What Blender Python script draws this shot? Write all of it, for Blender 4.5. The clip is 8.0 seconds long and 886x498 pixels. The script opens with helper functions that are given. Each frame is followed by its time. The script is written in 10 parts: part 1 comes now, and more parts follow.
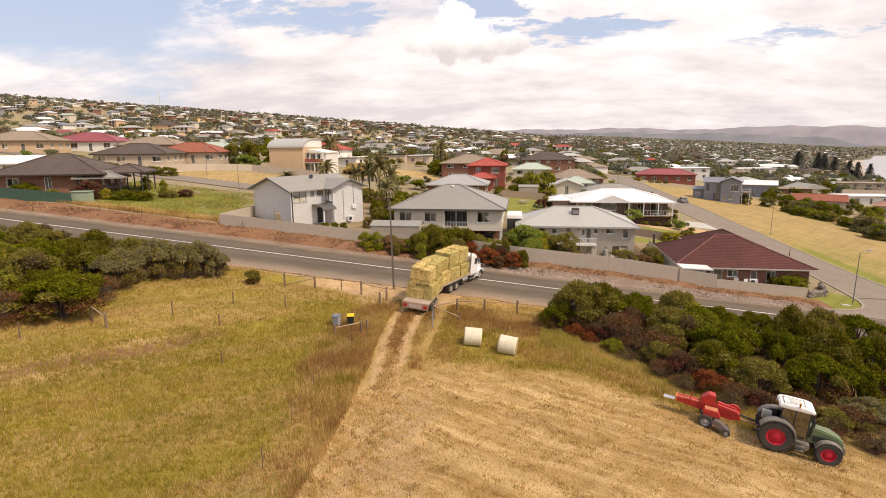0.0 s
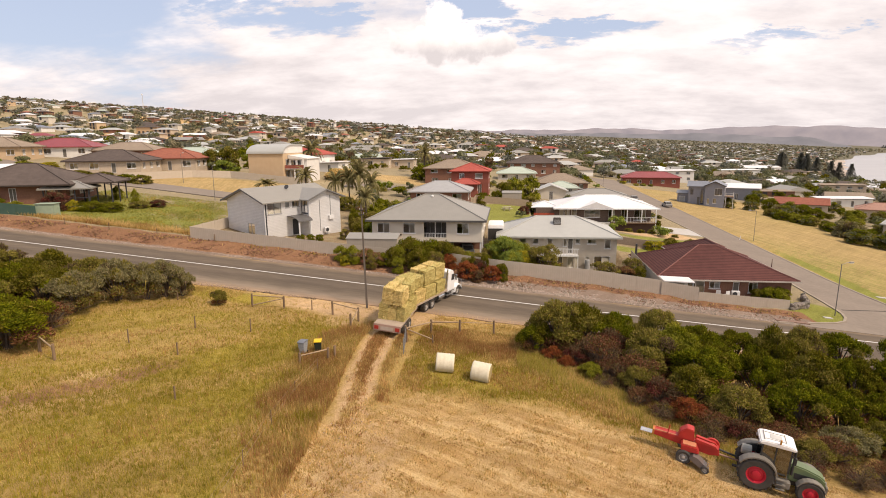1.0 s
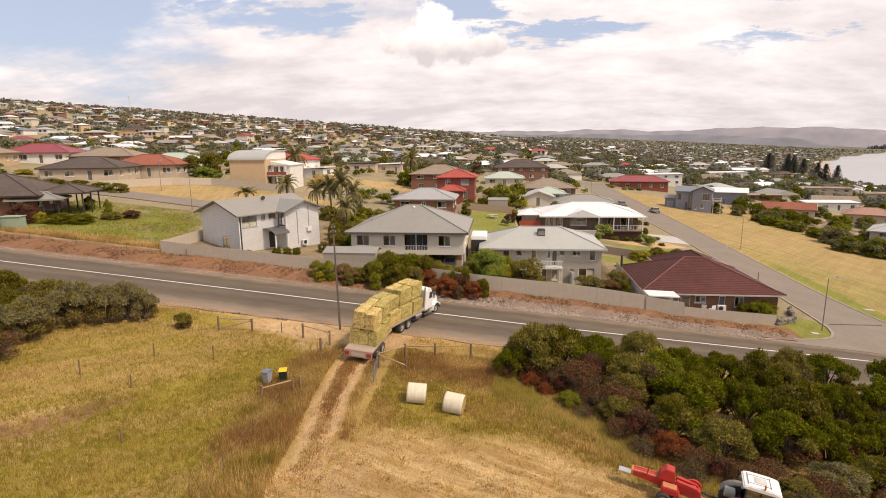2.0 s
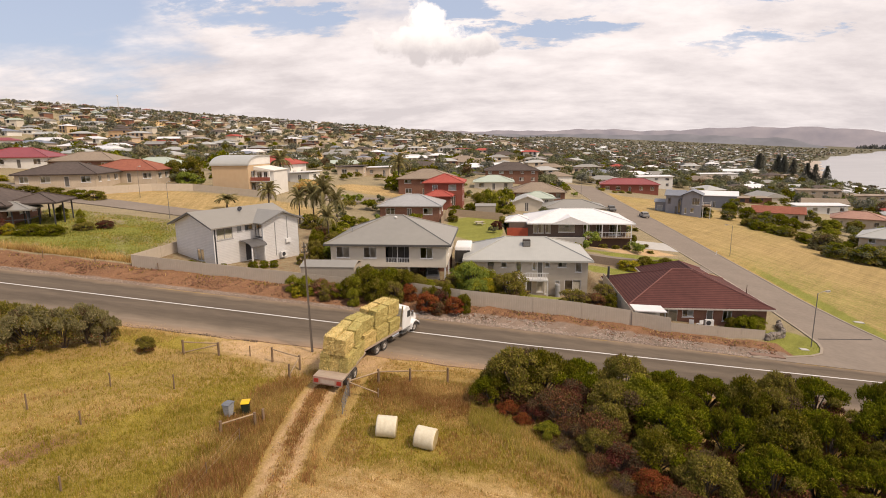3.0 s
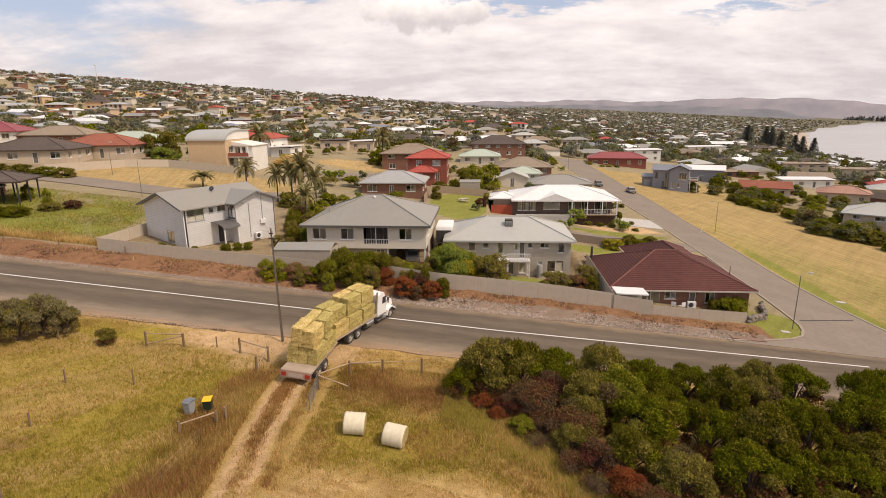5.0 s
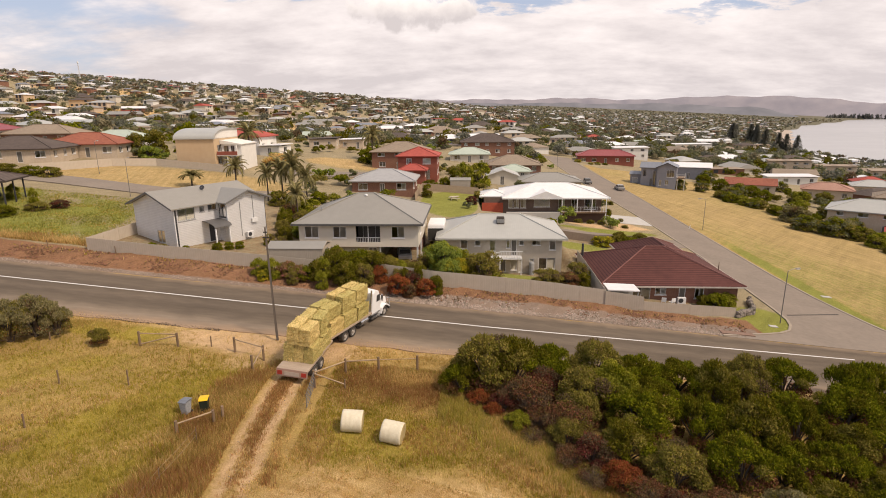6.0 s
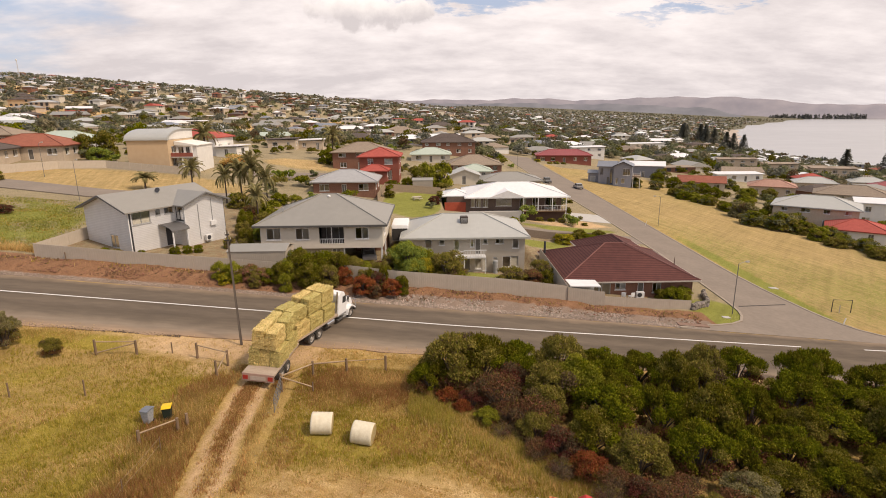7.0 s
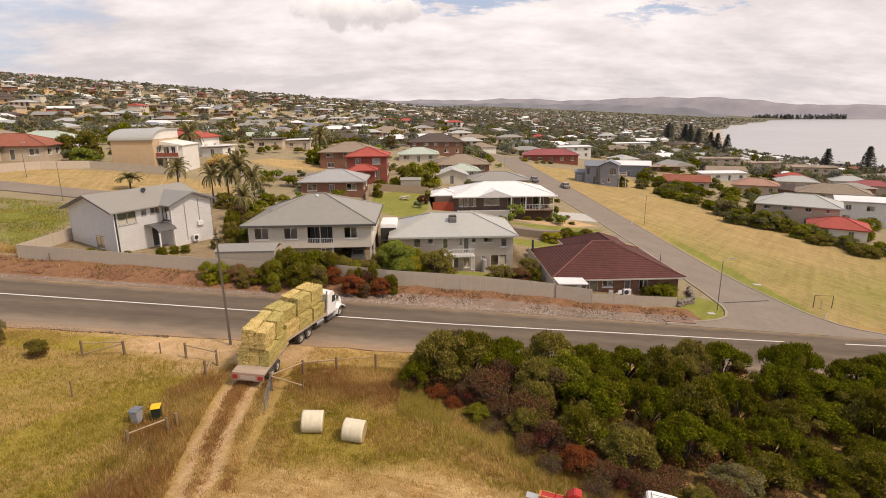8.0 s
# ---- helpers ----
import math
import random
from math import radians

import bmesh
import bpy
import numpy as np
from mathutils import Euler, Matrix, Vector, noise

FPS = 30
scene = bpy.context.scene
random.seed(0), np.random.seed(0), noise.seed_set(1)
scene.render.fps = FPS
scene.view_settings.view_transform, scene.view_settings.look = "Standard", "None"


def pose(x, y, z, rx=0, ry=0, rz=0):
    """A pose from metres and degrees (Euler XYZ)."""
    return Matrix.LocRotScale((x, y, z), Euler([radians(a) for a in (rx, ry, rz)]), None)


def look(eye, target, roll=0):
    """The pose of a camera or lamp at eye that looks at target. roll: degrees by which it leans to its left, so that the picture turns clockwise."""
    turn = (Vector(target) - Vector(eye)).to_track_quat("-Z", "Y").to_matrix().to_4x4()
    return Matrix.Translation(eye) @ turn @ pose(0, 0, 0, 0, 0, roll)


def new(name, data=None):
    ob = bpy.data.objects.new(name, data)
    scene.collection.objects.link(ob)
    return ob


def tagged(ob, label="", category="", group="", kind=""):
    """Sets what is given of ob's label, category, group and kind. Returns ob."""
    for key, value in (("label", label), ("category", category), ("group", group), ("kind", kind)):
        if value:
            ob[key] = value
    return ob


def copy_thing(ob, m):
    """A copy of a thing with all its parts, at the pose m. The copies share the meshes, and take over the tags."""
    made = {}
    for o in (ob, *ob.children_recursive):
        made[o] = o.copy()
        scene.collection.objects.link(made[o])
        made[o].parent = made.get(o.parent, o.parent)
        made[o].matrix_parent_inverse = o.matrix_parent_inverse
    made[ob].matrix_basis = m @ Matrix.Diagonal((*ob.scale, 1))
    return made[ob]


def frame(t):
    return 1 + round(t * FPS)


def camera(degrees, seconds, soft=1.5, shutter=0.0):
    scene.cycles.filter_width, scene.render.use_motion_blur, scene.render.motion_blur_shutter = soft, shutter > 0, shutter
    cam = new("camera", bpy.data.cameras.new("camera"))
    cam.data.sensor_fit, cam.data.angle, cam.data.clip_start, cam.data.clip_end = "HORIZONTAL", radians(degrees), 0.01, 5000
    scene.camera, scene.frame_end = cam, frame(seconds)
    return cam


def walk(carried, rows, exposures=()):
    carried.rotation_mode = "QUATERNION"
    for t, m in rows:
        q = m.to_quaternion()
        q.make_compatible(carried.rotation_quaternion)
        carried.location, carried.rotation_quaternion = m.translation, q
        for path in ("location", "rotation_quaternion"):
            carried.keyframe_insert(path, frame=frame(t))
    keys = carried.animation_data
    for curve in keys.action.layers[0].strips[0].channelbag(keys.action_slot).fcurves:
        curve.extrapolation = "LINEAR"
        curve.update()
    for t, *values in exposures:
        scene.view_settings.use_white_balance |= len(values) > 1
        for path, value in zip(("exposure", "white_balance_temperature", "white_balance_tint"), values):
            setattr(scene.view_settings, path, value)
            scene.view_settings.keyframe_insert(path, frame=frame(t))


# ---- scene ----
cam = camera(79.0, 8.0, soft=0.95)
PATH = [
    (0, (2.718, -36.123, 12.729), (2.435, -34.181, 12.344), -0.4),
    (0.5, (3.182, -35.192, 13.336), (2.92, -33.247, 12.952), -0.5),
    (1, (3.688, -34.175, 13.881), (3.447, -32.227, 13.497), -0.5),
    (1.5, (4.214, -33.137, 14.389), (3.99, -31.186, 14.008), -0.5),
    (3, (5.885, -29.841, 16.179), (5.701, -27.886, 15.796), -0.5),
    (3.5, (6.43, -28.904, 16.462), (6.258, -26.952, 16.061), -0.5),
    (4, (6.842, -28.188, 16.688), (6.682, -26.242, 16.256), -0.6),
    (4.5, (6.993, -27.881, 16.829), (6.844, -25.942, 16.361), -0.5),
    (6, (6.458, -28.151, 16.878), (6.356, -26.214, 16.387), -0.5),
    (6.5, (6.35, -28.254, 16.885), (6.33, -26.315, 16.395), -0.5),
    (7, (6.161, -28.365, 16.87), (6.2, -26.427, 16.379), -0.5),
    (7.5, (6.08, -28.462, 16.826), (6.154, -26.525, 16.335), -0.5),
    (8, (6.05, -28.603, 16.783), (6.134, -26.666, 16.292), -0.5),
]
walk(cam, [(t, look(eye, target, roll)) for t, eye, target, roll in PATH], exposures=[(0.0, 0.18, 7250, 16), (1.5, 0.15, 7250, 16), (3.5, 0.0, 7250, 16), (8.0, 0.0, 7250, 16)])

# ---------------------------------------------------------------- light
world = bpy.data.worlds.new("sky")
scene.world = world
world.use_nodes = True
SUN_EL, SUN_AZ = 52.0, 118.0          # degrees; azimuth clockwise from +y


def build_sky():
    nt = world.node_tree
    nt.nodes.clear()
    N, L = nt.nodes.new, nt.links.new
    out, bg = N("ShaderNodeOutputWorld"), N("ShaderNodeBackground")
    sky = N("ShaderNodeTexSky")
    sky.sky_type, sky.sun_disc = "NISHITA", False
    sky.sun_elevation, sky.sun_rotation = radians(SUN_EL), radians(SUN_AZ)
    sky.air_density, sky.dust_density = 1.0, 1.5
    tc, sep = N("ShaderNodeTexCoord"), N("ShaderNodeSeparateXYZ")
    L(tc.outputs["Generated"], sep.inputs[0])
    # cloud sheet: project the sky direction on a flat layer overhead

    def math(op, a, b=None):
        m = N("ShaderNodeMath")
        m.operation = op
        for i, v in enumerate((a, b)):
            if v is None:
                continue
            if isinstance(v, (int, float)):
                m.inputs[i].default_value = v
            else:
                L(v, m.inputs[i])
        return m.outputs[0]
    zz = math("ADD", math("MAXIMUM", sep.outputs[2], 0.0), 0.26)
    px, py = math("DIVIDE", sep.outputs[0], zz), math("DIVIDE", sep.outputs[1], zz)
    com = N("ShaderNodeCombineXYZ")
    L(px, com.inputs[0]), L(py, com.inputs[1])

    def noise_at(scale, detail, rough, off, stretch=(1, 1, 1)):
        mp = N("ShaderNodeMapping")
        mp.inputs["Location"].default_value = off
        mp.inputs["Scale"].default_value = stretch
        L(com.outputs[0], mp.inputs[0])
        n = N("ShaderNodeTexNoise")
        n.inputs["Scale"].default_value, n.inputs["Detail"].default_value, n.inputs["Roughness"].default_value = scale, detail, rough
        L(mp.outputs[0], n.inputs["Vector"])
        return n.outputs["Fac"]
    big = noise_at(0.62, 6, 0.6, (5.3, 2.1, 0), (1, 1.25, 1))
    fine = noise_at(2.4, 8, 0.62, (0.4, 5.2, 0), (1, 1.5, 1))
    wisp = noise_at(6.5, 6, 0.65, (2.4, 0.2, 0), (1, 1.8, 1))
    cover = math("ADD", math("MULTIPLY", big, 0.80), math("ADD", math("MULTIPLY", fine, 0.28), math("MULTIPLY", wisp, 0.10)))
    az, el = math("ARCTAN2", sep.outputs[0], sep.outputs[1]), math("ARCSINE", sep.outputs[2])
    # thicker towards the horizon, open sky inland
    low = math("MULTIPLY", math("SUBTRACT", 0.21, math("MINIMUM", math("MAXIMUM", el, 0.0), 0.21)), 2.0)
    inland = N("ShaderNodeMapRange")
    inland.interpolation_type = "SMOOTHSTEP"
    for socket, v in (("From Min", -0.72), ("From Max", -0.42), ("To Min", -0.17), ("To Max", 0.11)):
        inland.inputs[socket].default_value = v
    L(math("ADD", az, math("MULTIPLY", math("SUBTRACT", big, 0.5), 0.35)), inland.inputs["Value"])
    side = inland.outputs[0]
    ramp = N("ShaderNodeValToRGB")
    ramp.color_ramp.interpolation = "EASE"
    ramp.color_ramp.elements[0].position, ramp.color_ramp.elements[1].position = 0.50, 0.72

    def clearing(a0, e0, wa, we, depth):
        """A lens of clear air between the cloud sheets."""
        ga = math("DIVIDE", math("ADD", math("SUBTRACT", az, a0), math("MULTIPLY", math("SUBTRACT", fine, 0.5), 0.5)), wa)
        ge = math("DIVIDE", math("ADD", math("SUBTRACT", el, e0), math("MULTIPLY", math("SUBTRACT", wisp, 0.5), 0.10)), we)
        return math("MULTIPLY", math("MAXIMUM", math("SUBTRACT", 1.0, math("ADD", math("MULTIPLY", ga, ga), math("MULTIPLY", ge, ge))), 0.0), depth)
    gap = math("ADD", clearing(0.075, 0.183, 0.15, 0.026, 0.34), clearing(-0.06, 0.240, 0.10, 0.04, 0.34))
    gap = math("ADD", gap, math("ADD", clearing(0.405, 0.150, 0.10, 0.018, 0.30), clearing(0.52, 0.235, 0.12, 0.03, 0.34)))
    gap = math("ADD", gap, clearing(-0.40, 0.205, 0.13, 0.03, 0.22))
    L(math("SUBTRACT", math("ADD", math("ADD", cover, low), side), gap), ramp.inputs[0])

    def blob_mask(a0, e0, wa, we, lo, hi):
        da, de = math("DIVIDE", math("SUBTRACT", az, a0), wa), math("DIVIDE", math("SUBTRACT", el, e0), we)
        q = math("ADD", math("MULTIPLY", da, da), math("MULTIPLY", de, de))
        r = N("ShaderNodeMapRange")
        r.inputs["From Min"].default_value, r.inputs["From Max"].default_value = hi, lo
        L(math("ADD", q, math("MULTIPLY", math("SUBTRACT", puff, 0.5), 4.6)), r.inputs["Value"])
        return r.outputs[0]
    pn = N("ShaderNodeTexNoise")
    pn.inputs["Scale"].default_value, pn.inputs["Detail"].default_value, pn.inputs["Roughness"].default_value = 24, 7, 0.6
    L(tc.outputs["Generated"], pn.inputs["Vector"])
    puff = pn.outputs["Fac"]
    cum = math("MAXIMUM", math("MAXIMUM", blob_mask(-0.120, 0.172, 0.092, 0.029, 0.6, 1.3), blob_mask(-0.122, 0.212, 0.030, 0.026, 0.6, 1.3)), blob_mask(-0.035, 0.168, 0.044, 0.019, 0.6, 1.3))
    shade = N("ShaderNodeValToRGB")
    e = shade.color_ramp.elements
    e[0].position, e[0].color = 0.40, (7.9, 7.8, 8.3, 1)
    e[1].position, e[1].color = 0.62, (11.6, 11.5, 11.9, 1)
    L(math("ADD", math("ADD", math("MULTIPLY", fine, 0.55), math("MULTIPLY", big, 0.35)), math("MULTIPLY", math("MAXIMUM", el, 0.0), 0.45)), shade.inputs[0])
    blue = N("ShaderNodeMix")
    blue.data_type = "RGBA"
    blue.inputs[0].default_value = 0.55
    L(sky.outputs[0], blue.inputs[6])
    blue.inputs[7].default_value = (7.4, 9.2, 12.6, 1)
    mix = N("ShaderNodeMix")
    mix.data_type = "RGBA"
    L(ramp.outputs[0], mix.inputs[0])
    L(blue.outputs[2], mix.inputs[6])
    L(shade.outputs[0], mix.inputs[7])
    # one heaped cloud, white above and grey below
    tone = N("ShaderNodeValToRGB")
    t = tone.color_ramp.elements
    t[0].position, t[0].color = 0.30, (7.9, 7.8, 8.2, 1)
    t[1].position, t[1].color = 0.66, (13.6, 13.4, 13.3, 1)
    L(math("ADD", math("MULTIPLY", math("SUBTRACT", el, 0.148), 10.0), math("MULTIPLY", puff, 0.45)), tone.inputs[0])
    mix2 = N("ShaderNodeMix")
    mix2.data_type = "RGBA"
    L(cum, mix2.inputs[0]), L(mix.outputs[2], mix2.inputs[6]), L(tone.outputs[0], mix2.inputs[7])
    L(mix2.outputs[2], bg.inputs[0])
    bg.inputs[1].default_value = 0.085
    L(bg.outputs[0], out.inputs[0])


build_sky()
sun = new("sun", bpy.data.lights.new("sun", "SUN"))
sun.data.energy, sun.data.angle, sun.data.color = 3.15, radians(7), (1.0, 0.91, 0.79)
sd = Vector((math.sin(radians(SUN_AZ)) * math.cos(radians(SUN_EL)), math.cos(radians(SUN_AZ)) * math.cos(radians(SUN_EL)), math.sin(radians(SUN_EL))))
sun.matrix_world = look(sd * 200, (0, 0, 0))

# ---------------------------------------------------------------- materials
MATS = {}


def material(name, col, col2=None, scale=4.0, rough=0.8, metal=0.0, bump=0.0, bscale=None, island=0.0, spec=0.3, rand=0.0, stretch=(1, 1, 1), big=0.25):
    """Two-scale noise between two colours, with fine bump; island or object-random variation of value."""
    if name in MATS:
        return MATS[name]
    m = bpy.data.materials.new(name)
    m.use_nodes = True
    nt = m.node_tree
    N, L = nt.nodes.new, nt.links.new
    p = nt.nodes["Principled BSDF"]
    p.inputs["Roughness"].default_value, p.inputs["Metallic"].default_value = rough, metal
    p.inputs["Specular IOR Level"].default_value = spec
    col2 = col2 or tuple(c * 0.75 for c in col)
    tc, mp = N("ShaderNodeTexCoord"), N("ShaderNodeMapping")
    mp.inputs["Scale"].default_value = stretch
    L(tc.outputs["Object"], mp.inputs[0])
    n1, n2 = N("ShaderNodeTexNoise"), N("ShaderNodeTexNoise")
    for n, s in ((n1, scale), (n2, scale * 0.13)):
        n.inputs["Scale"].default_value, n.inputs["Detail"].default_value = s, 5
        L(mp.outputs[0], n.inputs["Vector"])
    av = N("ShaderNodeMath")
    av.operation = "MULTIPLY_ADD"
    L(n2.outputs["Fac"], av.inputs[0])
    av.inputs[1].default_value = 0.8
    half = N("ShaderNodeMath")
    half.operation = "MULTIPLY"
    L(n1.outputs["Fac"], half.inputs[0])
    half.inputs[1].default_value = 0.8
    L(half.outputs[0], av.inputs[2])
    sub = N("ShaderNodeMapRange")
    sub.inputs["From Min"].default_value, sub.inputs["From Max"].default_value = 0.55, 1.05
    L(av.outputs[0], sub.inputs["Value"])
    mix = N("ShaderNodeMix")
    mix.data_type = "RGBA"
    mix.inputs[6].default_value, mix.inputs[7].default_value = (*col2, 1), (*col, 1)
    L(sub.outputs[0], mix.inputs[0])
    last = mix.outputs[2]
    if island or rand:
        hsv = N("ShaderNodeHueSaturation")
        src = N("ShaderNodeNewGeometry").outputs["Random Per Island"] if island else N("ShaderNodeObjectInfo").outputs["Random"]
        mr = N("ShaderNodeMapRange")
        k = island or rand
        mr.inputs["To Min"].default_value, mr.inputs["To Max"].default_value = 1 - k, 1 + k
        L(src, mr.inputs["Value"]), L(mr.outputs[0], hsv.inputs["Value"]), L(last, hsv.inputs["Color"])
        mr2 = N("ShaderNodeMapRange")
        mr2.inputs["To Min"].default_value, mr2.inputs["To Max"].default_value = 0.5 + k * 0.06, 0.5 - k * 0.06
        L(src, mr2.inputs["Value"]), L(mr2.outputs[0], hsv.inputs["Hue"])
        last = hsv.outputs[0]
    L(last, p.inputs["Base Color"])
    if bump:
        b, nb = N("ShaderNodeBump"), N("ShaderNodeTexNoise")
        nb.inputs["Scale"].default_value, nb.inputs["Detail"].default_value = bscale or scale * 3, 4
        L(mp.outputs[0], nb.inputs["Vector"])
        b.inputs["Strength"].default_value, b.inputs["Distance"].default_value = bump, 0.05
        L(nb.outputs["Fac"], b.inputs["Height"]), L(b.outputs[0], p.inputs["Normal"])
    MATS[name] = m
    return m


def ribbed(name, col, col2, axis, pitch, depth=0.4, rough=0.5, metal=0.0, scale=1.5, spec=0.4, groove_shade=0.0):
    """A surface with regular ribs or courses along one object axis, over the usual noise."""
    if name in MATS:
        return MATS[name]
    m = material(name, col, col2, scale, rough, metal, spec=spec)
    nt = m.node_tree
    N, L = nt.nodes.new, nt.links.new
    p = nt.nodes["Principled BSDF"]
    w, tc = N("ShaderNodeTexWave"), N("ShaderNodeTexCoord")
    w.wave_type, w.bands_direction, w.wave_profile = "BANDS", axis, "SAW"
    w.inputs["Scale"].default_value = 0.314 / pitch
    w.inputs["Distortion"].default_value = 0.25
    w.inputs["Detail Scale"].default_value = 2.0
    L(tc.outputs["Object"], w.inputs["Vector"])
    b = N("ShaderNodeBump")
    b.inputs["Strength"].default_value, b.inputs["Distance"].default_value = depth, 0.06
    L(w.outputs["Fac"], b.inputs["Height"]), L(b.outputs[0], p.inputs["Normal"])
    if groove_shade:
        # shade under each lap or rib, put into the base colour as dark lines
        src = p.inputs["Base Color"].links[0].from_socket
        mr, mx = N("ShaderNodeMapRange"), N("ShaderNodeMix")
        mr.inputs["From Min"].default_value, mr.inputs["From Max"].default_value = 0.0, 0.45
        mr.inputs["To Min"].default_value, mr.inputs["To Max"].default_value = groove_shade, 0.0
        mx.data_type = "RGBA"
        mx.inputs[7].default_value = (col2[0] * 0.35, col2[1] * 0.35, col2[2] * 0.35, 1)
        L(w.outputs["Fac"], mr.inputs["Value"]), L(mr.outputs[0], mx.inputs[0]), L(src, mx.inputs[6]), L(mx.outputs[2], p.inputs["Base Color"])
    return m


def glass_material(name="window_glass", tint=(0.93, 0.95, 0.95, 1)):
    m = bpy.data.materials.new(name)
    m.use_nodes = True
    nt = m.node_tree
    nt.nodes.clear()
    N, L = nt.nodes.new, nt.links.new
    o, mix, t, g, f = N("ShaderNodeOutputMaterial"), N("ShaderNodeMixShader"), N("ShaderNodeBsdfTransparent"), N("ShaderNodeBsdfGlossy"), N("ShaderNodeFresnel")
    t.inputs[0].default_value = tint
    g.inputs["Roughness"].default_value = 0.03
    f.inputs[0].default_value = 2.8
    L(f.outputs[0], mix.inputs[0]), L(t.outputs[0], mix.inputs[1]), L(g.outputs[0], mix.inputs[2]), L(mix.outputs[0], o.inputs[0])
    return m


GLASS = glass_material()
CAB_GLASS = glass_material("tinted_cab_glass", (0.12, 0.155, 0.13, 1))
M = material
ROOF_GREY = ribbed("roof_grey_metal", (0.258, 0.240, 0.207), (0.232, 0.216, 0.186), "X", 0.25, 0.25, 0.45)
ROOF_PALE = ribbed("roof_pale_metal", (0.395, 0.388, 0.352), (0.358, 0.352, 0.320), "X", 0.25, 0.25, 0.45)
ROOF_WHITE = ribbed("roof_white_metal", (0.74, 0.72, 0.70), (0.64, 0.62, 0.60), "X", 0.25, 0.2, 0.4)
ROOF_SILVER = ribbed("roof_silver_metal", (0.385, 0.375, 0.36), (0.32, 0.31, 0.30), "X", 0.25, 0.25, 0.4, 0.2)
ROOF_MAROON = ribbed("roof_maroon_tile", (0.130, 0.049, 0.041), (0.092, 0.035, 0.030), "Z", 0.125, 1.0, 0.8, spec=0.15, groove_shade=0.9)
ROOF_RED = ribbed("roof_red_tile", (0.46, 0.105, 0.08), (0.36, 0.082, 0.062), "Z", 0.12, 0.8, 0.8, spec=0.15, groove_shade=0.5)
ROOF_CRIMSON = ribbed("roof_crimson_metal", (0.29, 0.060, 0.058), (0.23, 0.045, 0.046), "X", 0.25, 0.3, 0.5)
ROOF_TERRA = ribbed("roof_terracotta_tile", (0.36, 0.13, 0.08), (0.26, 0.09, 0.06), "Z", 0.12, 0.8, 0.8, spec=0.15, groove_shade=0.5)
ROOF_PINK = ribbed("roof_faded_pink_tile", (0.46, 0.27, 0.20), (0.36, 0.20, 0.15), "Z", 0.12, 0.8, 0.8, spec=0.15, groove_shade=0.4)
ROOF_BROWN = ribbed("roof_brown_tile", (0.13, 0.10, 0.085), (0.09, 0.07, 0.06), "Z", 0.12, 0.8, 0.8, spec=0.15, groove_shade=0.5)
ROOF_TAN = ribbed("roof_tan_tile", (0.33, 0.26, 0.19), (0.26, 0.20, 0.15), "Z", 0.12, 0.8, 0.8, spec=0.15, groove_shade=0.5)
ROOF_SAGE = ribbed("roof_sage_metal", (0.42, 0.47, 0.38), (0.36, 0.41, 0.33), "X", 0.25, 0.3, 0.5)
ROOF_SLATE = ribbed("roof_slate_metal", (0.20, 0.21, 0.24), (0.15, 0.16, 0.18), "X", 0.25, 0.3, 0.45)
W_WHITE = ribbed("white_weatherboard", (0.80, 0.79, 0.78), (0.72, 0.71, 0.70), "Z", 0.19, 0.9, 0.6, groove_shade=0.22)
W_CREAM = M("cream_render", (0.60, 0.54, 0.45), (0.54, 0.485, 0.40), 1.2, 0.85, bump=0.15)
W_GREY = ribbed("pale_grey_weatherboard", (0.46, 0.41, 0.345), (0.41, 0.365, 0.305), "Z", 0.16, 0.5, 0.7)
W_BRICK = M("brown_red_brick", (0.25, 0.125, 0.082), (0.165, 0.08, 0.055), 5, 0.85, bump=0.3)
W_REDB = M("red_brick", (0.28, 0.088, 0.058), (0.20, 0.064, 0.044), 5, 0.85, bump=0.3)
W_SAND = M("sand_render", (0.55, 0.40, 0.25), (0.50, 0.35, 0.21), 0.8, 0.85, bump=0.1)
W_OFFWHITE = M("offwhite_render", (0.72, 0.69, 0.63), (0.63, 0.60, 0.55), 1.0, 0.8, bump=0.1)
W_BLUE = M("blue_grey_render", (0.25, 0.25, 0.275), (0.21, 0.21, 0.235), 1.0, 0.8, bump=0.1)
W_TAN = M("tan_brick", (0.54, 0.44, 0.33), (0.43, 0.34, 0.25), 4.0, 0.85, bump=0.2)
TRIM_WHITE = M("white_trim", (0.75, 0.74, 0.72), None, 3, 0.5)
TRIM_DARK = M("dark_trim", (0.05, 0.05, 0.055), None, 3, 0.5)
TRIM_GREY = M("grey_trim", (0.35, 0.35, 0.34), None, 3, 0.5)
FENCE_PALE = ribbed("pale_steel_fence", (0.51, 0.435, 0.345), (0.45, 0.38, 0.30), "X", 0.24, 0.6, 0.6, groove_shade=0.10)
FENCE_GREEN = ribbed("green_steel_fence", (0.06, 0.12, 0.085), (0.045, 0.095, 0.07), "X", 0.2, 0.6, 0.6)
TIMBER = M("weathered_timber", (0.27, 0.18, 0.11), (0.12, 0.08, 0.05), 3, 0.9, bump=0.4, stretch=(1, 1, 0.2))
CONCRETE = M("pale_concrete", (0.48, 0.45, 0.41), (0.38, 0.36, 0.33), 1.5, 0.9, bump=0.2)
BLIND = M("window_blind", (0.82, 0.77, 0.69), None, 2, 0.8)
ROOM = M("dark_room", (0.16, 0.145, 0.125), None, 2, 0.9)

# ---------------------------------------------------------------- mesh helpers


